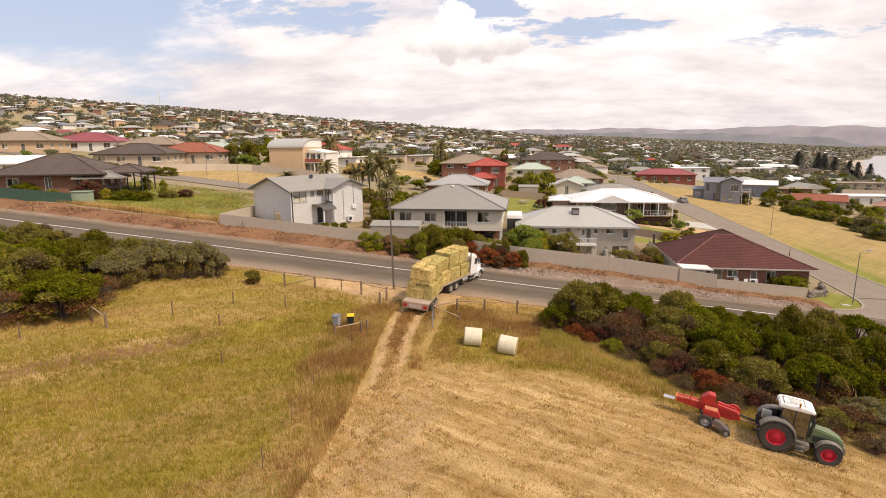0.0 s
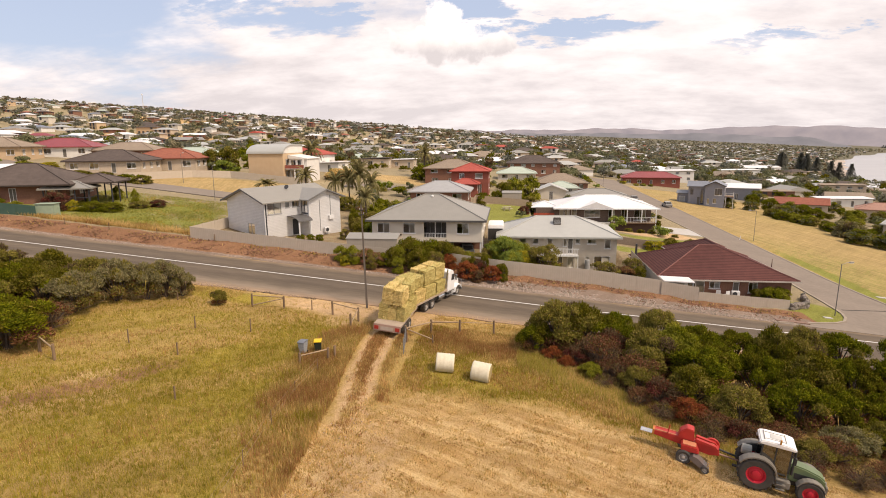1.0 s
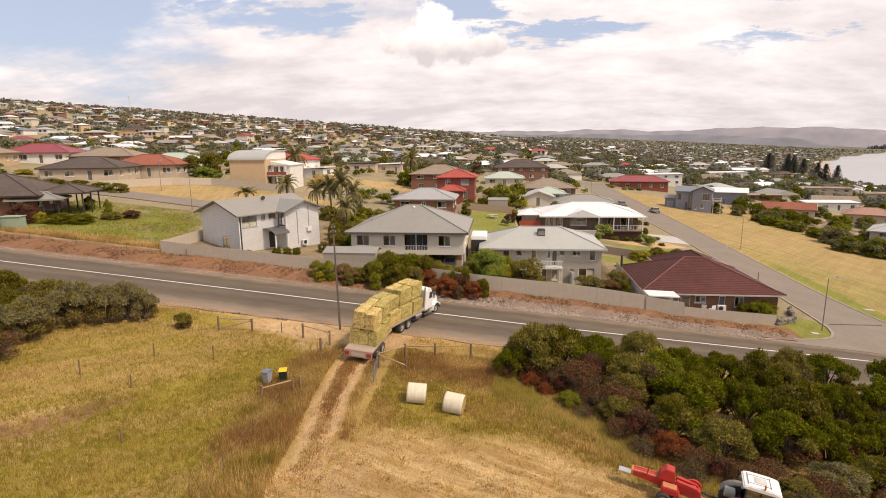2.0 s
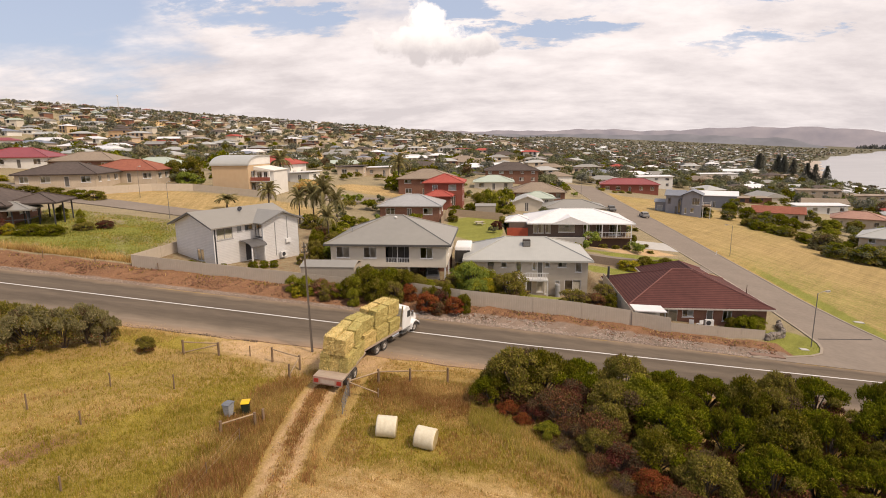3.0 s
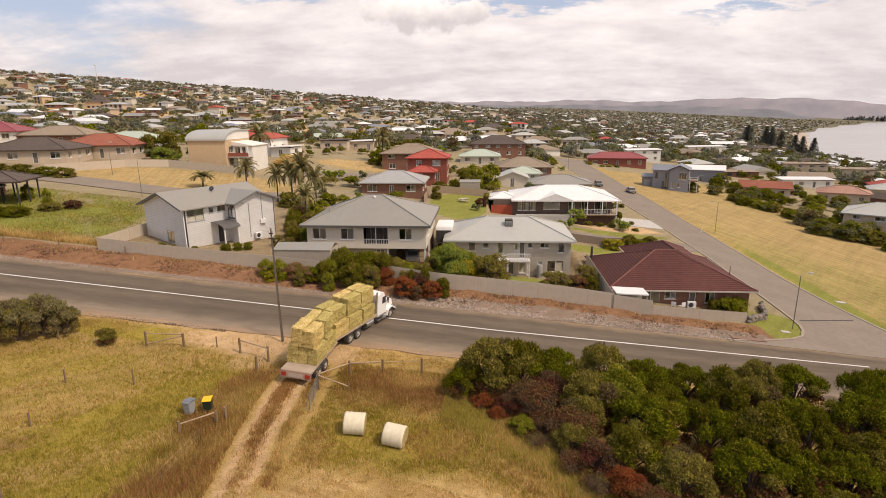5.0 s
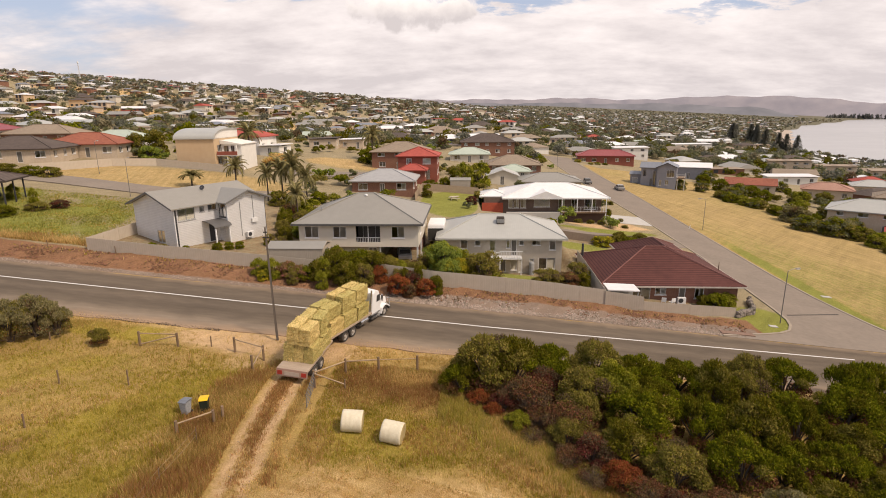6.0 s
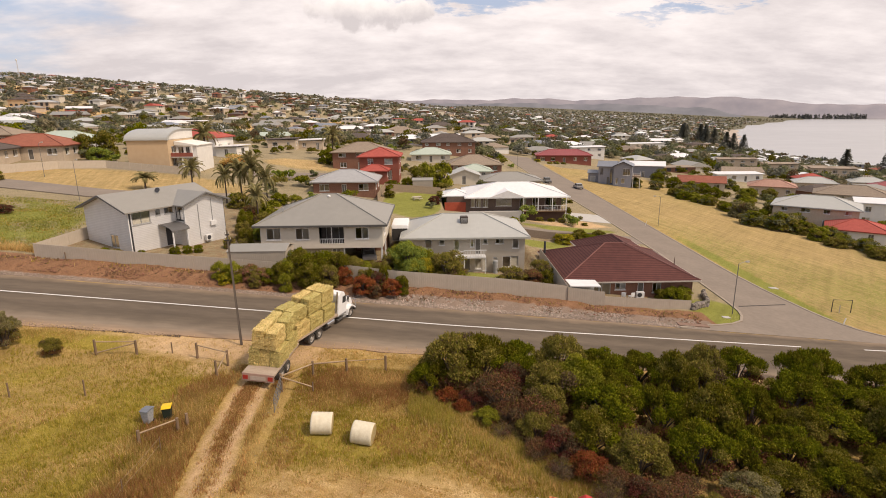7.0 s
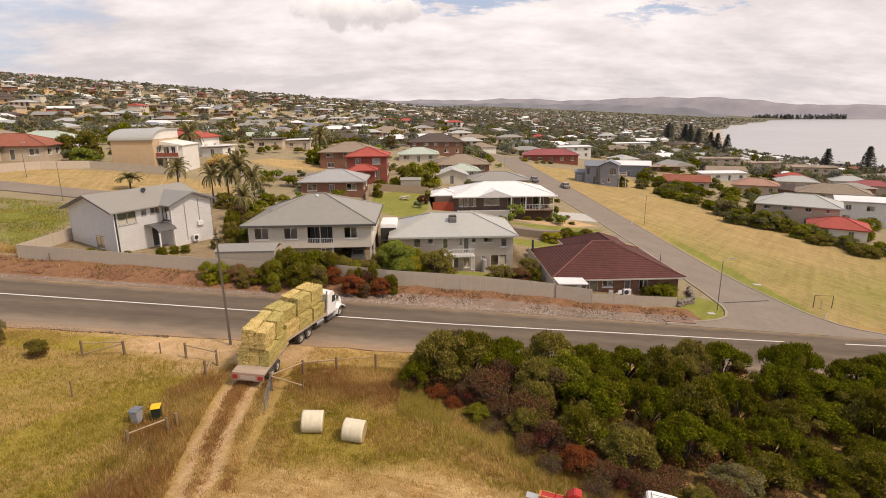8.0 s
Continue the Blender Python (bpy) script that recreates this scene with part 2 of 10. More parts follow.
def part(name, bm, mat, parent=None, label="", smooth=False):
    me = bpy.data.meshes.new(name)
    bm.to_mesh(me)
    bm.free()
    for m in (mat if isinstance(mat, (list, tuple)) else (mat,)):
        me.materials.append(m)
    if smooth:
        me.shade_smooth()
    ob = new(name, me)
    if parent is not None:
        ob.parent = parent
    if label:
        ob["label"] = label
    return ob


def empty(name, m, label, category, group="", kind=""):
    ob = new(name)
    ob.matrix_basis = m
    return tagged(ob, label, category, group, kind)


def box(bm, x0, x1, y0, y1, z0, z1, m=None):
    vs = [bm.verts.new(v) for v in ((x0, y0, z0), (x1, y0, z0), (x1, y1, z0), (x0, y1, z0), (x0, y0, z1), (x1, y0, z1), (x1, y1, z1), (x0, y1, z1))]
    for f in ((0, 3, 2, 1), (4, 5, 6, 7), (0, 1, 5, 4), (1, 2, 6, 5), (2, 3, 7, 6), (3, 0, 4, 7)):
        bm.faces.new([vs[i] for i in f])
    if m is not None:
        bmesh.ops.transform(bm, matrix=m, verts=vs)
    return vs


def tube(bm, pts, radii, n=8, cap=True):
    """A tapered tube along a line of points."""
    rings = []
    for i, p in enumerate(pts):
        p = Vector(p)
        d = (Vector(pts[min(i + 1, len(pts) - 1)]) - Vector(pts[max(i - 1, 0)])).normalized()
        a = d.orthogonal().normalized()
        b = d.cross(a)
        rings.append([bm.verts.new(p + (a * math.cos(k * math.tau / n) + b * math.sin(k * math.tau / n)) * radii[i]) for k in range(n)])
    for r0, r1 in zip(rings, rings[1:]):
        # align the second ring to the first
        best = min(range(n), key=lambda s: (r1[s].co - r0[0].co).length)
        for k in range(n):
            bm.faces.new((r0[k], r0[(k + 1) % n], r1[(k + 1 + best) % n], r1[(k + best) % n]))
    if cap:
        bm.faces.new(rings[0][::-1]), bm.faces.new(rings[-1])


def lathe(bm, profile, n=20, m=None):
    """Turn (radius, height) pairs about z."""
    rings = []
    for r, z in profile:
        rings.append([bm.verts.new((r * math.cos(k * math.tau / n), r * math.sin(k * math.tau / n), z)) for k in range(n)])
    for r0, r1 in zip(rings, rings[1:]):
        for k in range(n):
            bm.faces.new((r0[k], r0[(k + 1) % n], r1[(k + 1) % n], r1[k]))
    bm.faces.new(rings[0][::-1]), bm.faces.new(rings[-1])
    if m is not None:
        bmesh.ops.transform(bm, matrix=m, verts=[v for r in rings for v in r])


def extrude_profile(bm, pts, y0, y1, m=None):
    """A closed outline of (x, z) points drawn out along y."""
    a = [bm.verts.new((x, y0, z)) for x, z in pts]
    b = [bm.verts.new((x, y1, z)) for x, z in pts]
    n = len(pts)
    bm.faces.new(a), bm.faces.new(b[::-1])
    for i in range(n):
        bm.faces.new((a[i], b[i], b[(i + 1) % n], a[(i + 1) % n]))
    bmesh.ops.recalc_face_normals(bm, faces=bm.faces)
    if m is not None:
        bmesh.ops.transform(bm, matrix=m, verts=a + b)


def smooth01(a, b, x):
    t = np.clip((x - a) / (b - a), 0, 1)
    return t * t * (3 - 2 * t)


# ---------------------------------------------------------------- ground
COAST = ((420, 60), (440, 290), (462, 500), (470, 720), (520, 870), (640, 1120), (800, 1415), (1250, 2100), (1810, 2790), (3150, 4375))
SEA_Z = -43.0


def coast_x(y):
    return np.interp(y, [c[1] for c in COAST], [c[0] for c in COAST])


PADS = ((-14.3, 0.5, 30.6, 46.6, -1.0), (2.6, 18.6, 34.6, 48.4, -3.12), (9.0, 32.0, 70.4, 85.5, -3.3))


def ground_z(x, y):
    """Height of the ground: a hillside that falls to the sea on the +x side and rises inland."""
    x, y = np.asarray(x, float), np.asarray(y, float)
    yy = np.clip(y - 10, 0, None)
    xe = np.where(x < -60, -60 + (x + 60) * 0.86, x)
    z = -1.2 - 0.1 * xe + 0.025 * np.minimum(yy, 1300)
    z = z + 0.5 * smooth01(21.5, 24.6, y) * (1 - smooth01(12, 26, x))
    # shallow valley behind the first houses, inland
    reach = np.hypot(x, y)
    z = z - 8.5 * smooth01(125, 300, reach) * smooth01(820, 380, reach) * smooth01(15, -70, x)
    # levelled sites cut into the slope
    for x0, x1, y0, y1, level in PADS:
        w = smooth01(x0 - 0.8, x0, x) * smooth01(x1 + 0.8, x1, x) * smooth01(y0 - 3.0, y0, y) * smooth01(y1 + 2, y1, y)
        z = z * (1 - w) + np.minimum(z, level) * w
    r = np.hypot(x, y)
    # crest of the inland ridge, then away
    z = z - smooth01(1300, 2600, r) * np.clip(z + 20, 0, None) * 0.8
    # coastal plain beyond the town, and its far rise
    far = smooth01(900, 1500, r) * smooth01(-500, 200, x)
    plain = -34 + 92 * smooth01(1300, 3800, r)
    z = z * (1 - far) + np.maximum(z, plain) * far
    z = np.where(x > 250, np.minimum(z, -40 + 0.045 * np.clip(coast_x(y) - x, 0, None)), z)
    z = np.maximum(z, -40.5)
    shore = smooth01(-25, 8, x - coast_x(y)) * smooth01(-200, 120, y)
    return z * (1 - shore) + (-48) * shore


def gz(x, y):
    return float(ground_z(x, y))


def bumps(x, y):
    """Unevenness of the unmade ground."""
    return sum(a * np.sin(x * fx + y * fy + ph) for a, fx, fy, ph in ((0.06, 0.9, 0.35, 0), (0.05, -0.4, 1.1, 1), (0.04, 1.7, -1.2, 2), (0.03, 2.3, 2.9, 3)))


def axis_steps(lo, hi, fine, far, grow):
    mid = list(np.arange(lo, hi + 1e-6, fine))
    a, b, s = [], [], fine
    v = hi
    while v < far:
        s *= grow
        v += s
        b.append(v)
    s, v = fine, lo
    while v > -far:
        s *= grow
        v -= s
        a.append(v)
    return np.array(a[::-1] + mid + b)


def in_poly_dist(x, y, pts):
    """Signed distance to a polygon (positive inside)."""
    d = np.full(x.shape, 1e9)
    inside = np.zeros(x.shape, bool)
    n = len(pts)
    for i in range(n):
        ax, ay = pts[i]
        bx, by = pts[(i + 1) % n]
        t = np.clip(((x - ax) * (bx - ax) + (y - ay) * (by - ay)) / ((bx - ax) ** 2 + (by - ay) ** 2), 0, 1)
        d = np.minimum(d, np.hypot(x - ax - t * (bx - ax), y - ay - t * (by - ay)))
        c = ((ay > y) != (by > y)) & (x < (bx - ax) * (y - ay) / ((by - ay) if by != ay else 1e-9) + ax)
        inside ^= c
    return np.where(inside, d, -d)


def ground_material():
    m = bpy.data.materials.new("ground_grass_and_earth")
    m.use_nodes = True
    nt = m.node_tree
    N, L = nt.nodes.new, nt.links.new
    p = nt.nodes["Principled BSDF"]
    p.inputs["Roughness"].default_value, p.inputs["Specular IOR Level"].default_value = 0.95, 0.1
    tc = N("ShaderNodeTexCoord")

    def noise_n(scale, detail=5, rough=0.6, stretch=None, turn=0):
        n = N("ShaderNodeTexNoise")
        n.inputs["Scale"].default_value, n.inputs["Detail"].default_value, n.inputs["Roughness"].default_value = scale, detail, rough
        if stretch:
            mp = N("ShaderNodeMapping")
            mp.inputs["Scale"].default_value = stretch
            mp.vector_type = "TEXTURE"
            mp.inputs["Rotation"].default_value = (0, 0, radians(turn))
            L(tc.outputs["Object"], mp.inputs[0]), L(mp.outputs[0], n.inputs["Vector"])
        else:
            L(tc.outputs["Object"], n.inputs["Vector"])
        return n.outputs["Fac"]

    def ramp(fac, a, b, ca, cb):
        r = N("ShaderNodeValToRGB")
        e = r.color_ramp.elements
        e[0].position, e[0].color, e[1].position, e[1].color = a, (*ca, 1), b, (*cb, 1)
        L(fac, r.inputs[0])
        return r.outputs[0]

    def blend(fac, a, b):
        mx = N("ShaderNodeMix")
        mx.data_type = "RGBA"
        L(fac, mx.inputs[0]), L(a, mx.inputs[6]), L(b, mx.inputs[7])
        return mx.outputs[2]

    def mask(name, soft=0.35, scale=1.6):
        """An area's weight with an edge broken up by noise."""
        at = N("ShaderNodeAttribute")
        at.attribute_name = name
        s = N("ShaderNodeMath")
        s.operation = "MULTIPLY_ADD"
        L(noise_n(scale, 6, 0.7), s.inputs[0])
        s.inputs[1].default_value = 0.9
        L(at.outputs["Fac"], s.inputs[2])
        r = N("ShaderNodeMapRange")
        r.inputs["From Min"].default_value, r.inputs["From Max"].default_value = 0.95 - soft * 0.5, 0.95 + soft * 0.5
        L(s.outputs[0], r.inputs["Value"])
        return r.outputs[0]
    fine, mid, coarse = noise_n(9, 6, 0.75), noise_n(1.3, 5, 0.65), noise_n(0.16, 4)
    tall = blend(mid, ramp(fine, 0.3, 0.7, (0.215, 0.137, 0.040), (0.43, 0.295, 0.098)), ramp(fine, 0.3, 0.7, (0.28, 0.175, 0.058), (0.56, 0.38, 0.150)))
    green = blend(mid, ramp(fine, 0.3, 0.7, (0.165, 0.130, 0.018), (0.36, 0.275, 0.050)), ramp(fine, 0.3, 0.7, (0.215, 0.160, 0.026), (0.46, 0.335, 0.080)))
    swath = ramp(noise_n(1.1, 6, 0.7, (12.0, 0.8, 1), -19), 0.40, 0.62, (0, 0, 0), (1, 1, 1))
    chaff = noise_n(26, 4, 0.8)
    straw = blend(swath, ramp(chaff, 0.40, 0.60, (0.25, 0.140, 0.052), (0.55, 0.345, 0.138)), ramp(chaff, 0.40, 0.60, (0.36, 0.217, 0.090), (0.86, 0.63, 0.325)))
    dust = blend(mid, ramp(fine, 0.3, 0.7, (0.39, 0.24, 0.115), (0.58, 0.385, 0.205)), ramp(fine, 0.3, 0.7, (0.47, 0.30, 0.155), (0.68, 0.48, 0.28)))
    soil = blend(mid, ramp(fine, 0.3, 0.7, (0.105, 0.050, 0.025), (0.29, 0.145, 0.075)), ramp(fine, 0.3, 0.7, (0.17, 0.083, 0.043), (0.40, 0.225, 0.128)))
    gravel = ramp(noise_n(14, 4, 0.8), 0.3, 0.7, (0.16, 0.112, 0.08), (0.34, 0.25, 0.19))
    c = tall
    wood = ramp(fine, 0.3, 0.7, (0.085, 0.080, 0.05), (0.19, 0.165, 0.11))
    lines = ramp(noise_n(1.0, 6, 0.7, (11.0, 0.6, 1), -71), 0.36, 0.64, (0, 0, 0), (1, 1, 1))
    mown = blend(lines, ramp(fine, 0.3, 0.7, (0.21, 0.150, 0.056), (0.37, 0.270, 0.110)), ramp(fine, 0.3, 0.7, (0.33, 0.225, 0.095), (0.55, 0.385, 0.180)))
    town = blend(mid, ramp(fine, 0.3, 0.7, (0.145, 0.125, 0.070), (0.33, 0.265, 0.160)), ramp(fine, 0.3, 0.7, (0.23, 0.185, 0.105), (0.46, 0.36, 0.225)))
    lawn = blend(mid, ramp(fine, 0.3, 0.7, (0.095, 0.112, 0.017), (0.24, 0.245, 0.050)), ramp(fine, 0.3, 0.7, (0.165, 0.168, 0.030), (0.37, 0.34, 0.10)))
    for name, layer in (("town", town), ("green", green), ("wood", wood), ("mown", mown), ("lawn", lawn), ("straw", straw), ("soil", soil), ("gravel", gravel), ("dust", dust)):
        c = blend(mask(name), c, layer)
    hs = N("ShaderNodeHueSaturation")
    mr = N("ShaderNodeMapRange")
    mr.inputs["To Min"].default_value, mr.inputs["To Max"].default_value = 0.75, 1.25
    rown, sw, sc = noise_n(0.9, 5, 0.6, (12.0, 0.9, 1), 52), N("ShaderNodeMath"), N("ShaderNodeMath")
    sw.operation, sc.operation = "MULTIPLY", "MULTIPLY_ADD"
    sw.inputs[1].default_value, sc.inputs[1].default_value = 0.5, 0.75
    L(coarse, sw.inputs[0]), L(rown, sc.inputs[0]), L(sw.outputs[0], sc.inputs[2])
    mr.inputs["From Min"].default_value, mr.inputs["From Max"].default_value = 0.32, 0.92
    L(sc.outputs[0], mr.inputs["Value"]), L(mr.outputs[0], hs.inputs["Value"]), L(c, hs.inputs["Color"])
    L(hs.outputs[0], p.inputs["Base Color"])
    b = N("ShaderNodeBump")
    b.inputs["Strength"].default_value, b.inputs["Distance"].default_value = 0.9, 0.15
    L(fine, b.inputs["Height"]), L(b.outputs[0], p.inputs["Normal"])
    return m


def blob(x, y, cx, cy, rx, ry=None, soft=0.5):
    ry = ry or rx
    return 1 - smooth01(1 - soft, 1 + soft, np.hypot((x - cx) / rx, (y - cy) / ry))


def track_x(y):
    return np.interp(y, (-60, -18, -12, -6.3, -1.8, 2.9, 6.6, 11), (-4.0, -4.3, -4.6, -5.05, -5.65, -5.95, -5.7, -5.2))


def band_edges(y):
    """The two sides of the greener strip across the paddock: towards the track, and away from it."""
    return np.interp(y, (-34, -14, -7.2, -5.7, -2.6, 4.2, 9), (-6.6, -7.6, -9.4, -9.6, -9.4, -9.0, -9.0)), np.interp(y, (-34, -8, -2.2, 0.7, 5.6, 9), (-48, -22, -16.7, -15.4, -13.5, -13))


def build_ground():
    xs, ys = axis_steps(-48, 56, 0.5, 4700, 1.06), axis_steps(-32, 40, 0.5, 4700, 1.06)
    X, Y = np.meshgrid(xs, ys)
    Z = ground_z(X, Y)
    near = (1 - smooth01(60, 120, np.hypot(X, Y)))
    rng = np.random.RandomState(4)
    off_road = smooth01(27, 25.5, Y) * np.clip(smooth01(11.5, 9.5, Y) + smooth01(21.2, 22.5, Y), 0, 1) * (1 - smooth01(32, 33.5, X) * smooth01(74, 70, X) * (Y > 19))
    Z = Z + near * off_road * (bumps(X, Y) + rng.uniform(-0.03, 0.03, X.shape))
    # wheel ruts of the track and the rough red bank
    tx = track_x(Y)
    for s in (-0.64, 0.64):
        Z -= 0.07 * np.exp(-((X - tx - s) / 0.35) ** 2) * (Y < 11) * (Y > -60)
    bank = smooth01(21.5, 22.5, Y) * smooth01(25.5, 24.5, Y) * (X < 34)
    Z += bank * rng.uniform(-0.10, 0.16, X.shape)
    me = bpy.data.meshes.new("ground")
    ny, nx = X.shape
    co = np.stack([X, Y, Z], -1).reshape(-1, 3)
    idx = np.arange(ny * nx).reshape(ny, nx)
    q = np.stack([idx[:-1, :-1], idx[:-1, 1:], idx[1:, 1:], idx[1:, :-1]], -1).reshape(-1, 4)
    me.from_pydata(co.tolist(), [], q.tolist())
    r = np.hypot(X, Y)
    stubble = in_poly_dist(X, Y, ((-2.2, -3.8), (2.2, -3.2), (6, -3.0), (10, -4.6), (14, -6.8), (24, -9), (60, -12), (60, -90), (-6, -90), (-5.7, -19), (-5.9, -13), (-6.0, -9), (-3.6, -6.5)))
    straw = (0.66 + 0.34 * smooth01(-4.5, -9, Y)) * smooth01(-2.6, 2.0, stubble) * (0.92 + 0.08 * np.sin(X * 0.5 + np.sin(Y * 0.7)) * np.sin(Y * 0.4))
    straw = np.maximum(straw, 0.62 * smooth01(-1.5, 2, in_poly_dist(X, Y, ((49, 24), (49, 170), (78, 150), (95, 60), (85, 22)))))
    straw = np.maximum(straw, 0.5 * smooth01(9.0, 10.6, Y) * smooth01(12.2, 11.4, Y) * (X > -30))
    # swathes across the paddock, running from the scrub towards the gateway
    swathe = np.sin((Y - 0.95 * X) * 0.62 + 0.6 * np.sin(X * 0.31)) + 0.6 * np.sin((Y - 0.95 * X) * 1.45 + 1)
    lo, hi = band_edges(Y)
    green = (0.60 - 0.10 * smooth01(-6, -12, Y) + 0.15 * swathe) * smooth01(lo + 1.2, lo - 1.2, X) * smooth01(hi - 1.5, hi + 2.0, X) * smooth01(9, 6, Y)
    belt = smooth01(lo - 1.0, lo + 1.0, X) * smooth01(tx - 1.0, tx - 1.6, X) * smooth01(9, 6, Y)
    green = np.maximum(green, 0.46 * smooth01(hi + 2, hi - 1, X) * (X > -40) * smooth01(8, 4, Y) + 0.08 * swathe)
    green = np.maximum(green, 0.55 * blob(X, Y, 2, 2, 5, 3))
    green = np.maximum(green, 0.66 * blob(X, Y, 2.0, -0.8, 5.5, 4.5, 0.6))
    block = smooth01(-1, 2, in_poly_dist(X, Y, ((-64, 26.5), (-36, 26.5), (-38, 47), (-66, 52))))
    lawn = block * (0.72 + 0.16 * np.sin(X * 0.5 + np.sin(Y * 0.4)) + 0.12 * np.sin(Y * 0.8 + 1) + 0.10 * np.sin(X * 1.7 + Y * 1.3)) - 0.2 * smooth01(30, 27, Y) * block - 0.25 * smooth01(42, 46, Y) * block
    lawn = np.maximum(lawn, 0.85 * blob(X, Y, 37.6, 25.8, 3.6, 4.4, 0.25))
    green = np.maximum(green, 0.6 * smooth01(2.5, 0, np.abs(X - 50.5)) * (Y > 22) * (Y < 80))
    field = smooth01(-1.5, 2, in_poly_dist(X, Y, ((47.2, 24), (47.2, 170), (78, 150), (95, 60), (85, 22))))
    rows = np.sin((X + 0.22 * Y) * 1.7) + 0.6 * np.sin((X + 0.22 * Y) * 0.63 + 1)
    green = green * (1 - field) + field * 0.2
    mown = field * (0.84 + 0.10 * rows - 0.25 * smooth01(50.5, 48, X))
    straw = straw * (1 - field)
    mown = mown * (1 - 0.6 * smooth01(2.6, 0.6, np.abs(X - 49.6)) * smooth01(80, 50, Y))
    lawn = np.maximum(lawn, 0.8 * smooth01(2.6, 0.6, np.abs(X - 49.6)) * smooth01(80, 50, Y) * (Y > 22) * field)
    lawn = np.maximum(lawn, field * (0.25 + 0.12 * np.sin(X * 0.17 + 2) * np.sin(Y * 0.07) + 0.26 * smooth01(80, 30, Y)))
    town = 0.9 * smooth01(24.4, 25.4, Y) * (1 - field)
    mown = np.maximum(mown, 0.75 * blob(X, Y, -48, 67, 24, 13, 0.2) * (Y > 57))
    straw = np.maximum(straw, 0.38 * blob(X, Y, -48, 67, 24, 13, 0.2) * (Y > 57))
    mown = np.maximum(mown, 0.9 * blob(X, Y, -22, 112, 15, 10, 0.2))
    straw = np.maximum(straw, 0.5 * blob(X, Y, -22, 112, 15, 10, 0.2))
    for lx, ly, lr in ((-150, 260, 40), (-90, 330, 45), (-230, 330, 55), (-60, 470, 50), (-330, 520, 90), (20, 620, 60)):
        straw = np.maximum(straw, 0.8 * blob(X, Y, lx, ly, lr, lr * 0.7, 0.3))
    mown = np.maximum(mown, 0.36 * smooth01(250, 500, r) * smooth01(0, -150, X))
    soil = 0.9 * smooth01(20.9, 21.6, Y) * smooth01(26.5, 25.2, Y) * (X < 35.5)
    line = np.abs(Y + 8.1 - 1.27 * (X + 19.2)) / 1.62
    soil = np.maximum(soil, 0.60 * smooth01(1.5, 0.4, line) * smooth01(-13, -18, X))
    straw = np.maximum(straw, 0.62 * smooth01(2.6, 0.8, np.abs(line - 0.4)) * smooth01(-14, -20, X) * (X > -60))
    straw = np.maximum(straw, 0.34 * blob(X, Y, -18, -18, 5, 3, 0.7))
    soil = np.maximum(soil, 0.42 * blob(X, Y, 3, 5.6, 4, 1.6, 0.7))
    soil = np.maximum(soil, 0.38 * belt * smooth01(-12, -5, Y))
    lots = smooth01(25.5, 26.5, Y) * smooth01(64, 55, Y) * smooth01(-36, -34, X) * smooth01(36, 34, X)
    town = np.maximum(town, 0.9 * lots)
    soil = np.maximum(soil, 0.40 * lots)
    wood = 0.62 * smooth01(350, 900, r) * (0.75 + 0.25 * np.sin(X * 0.013) * np.sin(Y * 0.011)) + 0.3 * smooth01(60, 200, X) * smooth01(150, 300, Y)
    for lx, ly, lrx, lry in ((12, 31, 4.5, 2.2), (30, 62.6, 8.5, 1.8), (23, 49.5, 4, 2.2), (2.5, 71, 5.4, 12), (6, 84, 4, 5), (10, 34, 2, 2)):
        lawn = np.maximum(lawn, 0.95 * blob(X, Y, lx, ly, lrx, lry, 0.15))
        soil = soil * (1 - blob(X, Y, lx, ly, lrx * 1.1, lry * 1.1, 0.2))
    dustpad = 0.9 * blob(X, Y, 30.5, 67.2, 8, 2.8, 0.2)
    gravel = 0.9 * smooth01(20.4, 21.0, Y) * smooth01(22.3, 21.5, Y - 1.5 * smooth01(-4, 6, X)) * (X > -60) * (X < 35)
    dust = (0.30 * np.exp(-((X - tx) / 1.45) ** 4) + (0.44 + 0.10 * (X > tx)) * np.exp(-((np.abs(X - tx) - 0.64) / 0.40) ** 2)) * smooth01(12, 8, Y) * smooth01(-15, -5, Y)
    dust = np.maximum(dust, 0.80 * blob(X, Y, -9, 9.4, 8, 2.1, 0.6) * (Y < 12.5))
    green = np.maximum(green, 0.75 * smooth01(-14, -18, X) * smooth01(7.2, 8.2, Y) * smooth01(10.9, 10.2, Y) * (X > -48))
    dust = np.maximum(dust, 0.55 * blob(X, Y, -9.5, 6.4, 2.4, 1.6, 0.7))
    dust = np.maximum(dust, 0.50 * smooth01(3.6, 1, np.abs(X - tx - 1.4)) * smooth01(-4, -10, Y))
    dust = np.maximum(dust, dustpad)
    for name, arr in (("town", town), ("green", green), ("wood", wood), ("mown", mown), ("lawn", lawn), ("straw", straw), ("soil", soil), ("gravel", gravel), ("dust", dust)):
        at = me.attributes.new(name, "FLOAT", "POINT")
        at.data.foreach_set("value", arr.reshape(-1).astype(np.float32))
    me.materials.append(ground_material())
    me.shade_smooth()
    return tagged(new("ground", me), "dry grass paddock, stubble, red earth and town hillside", "ground", kind="structure")


build_ground()


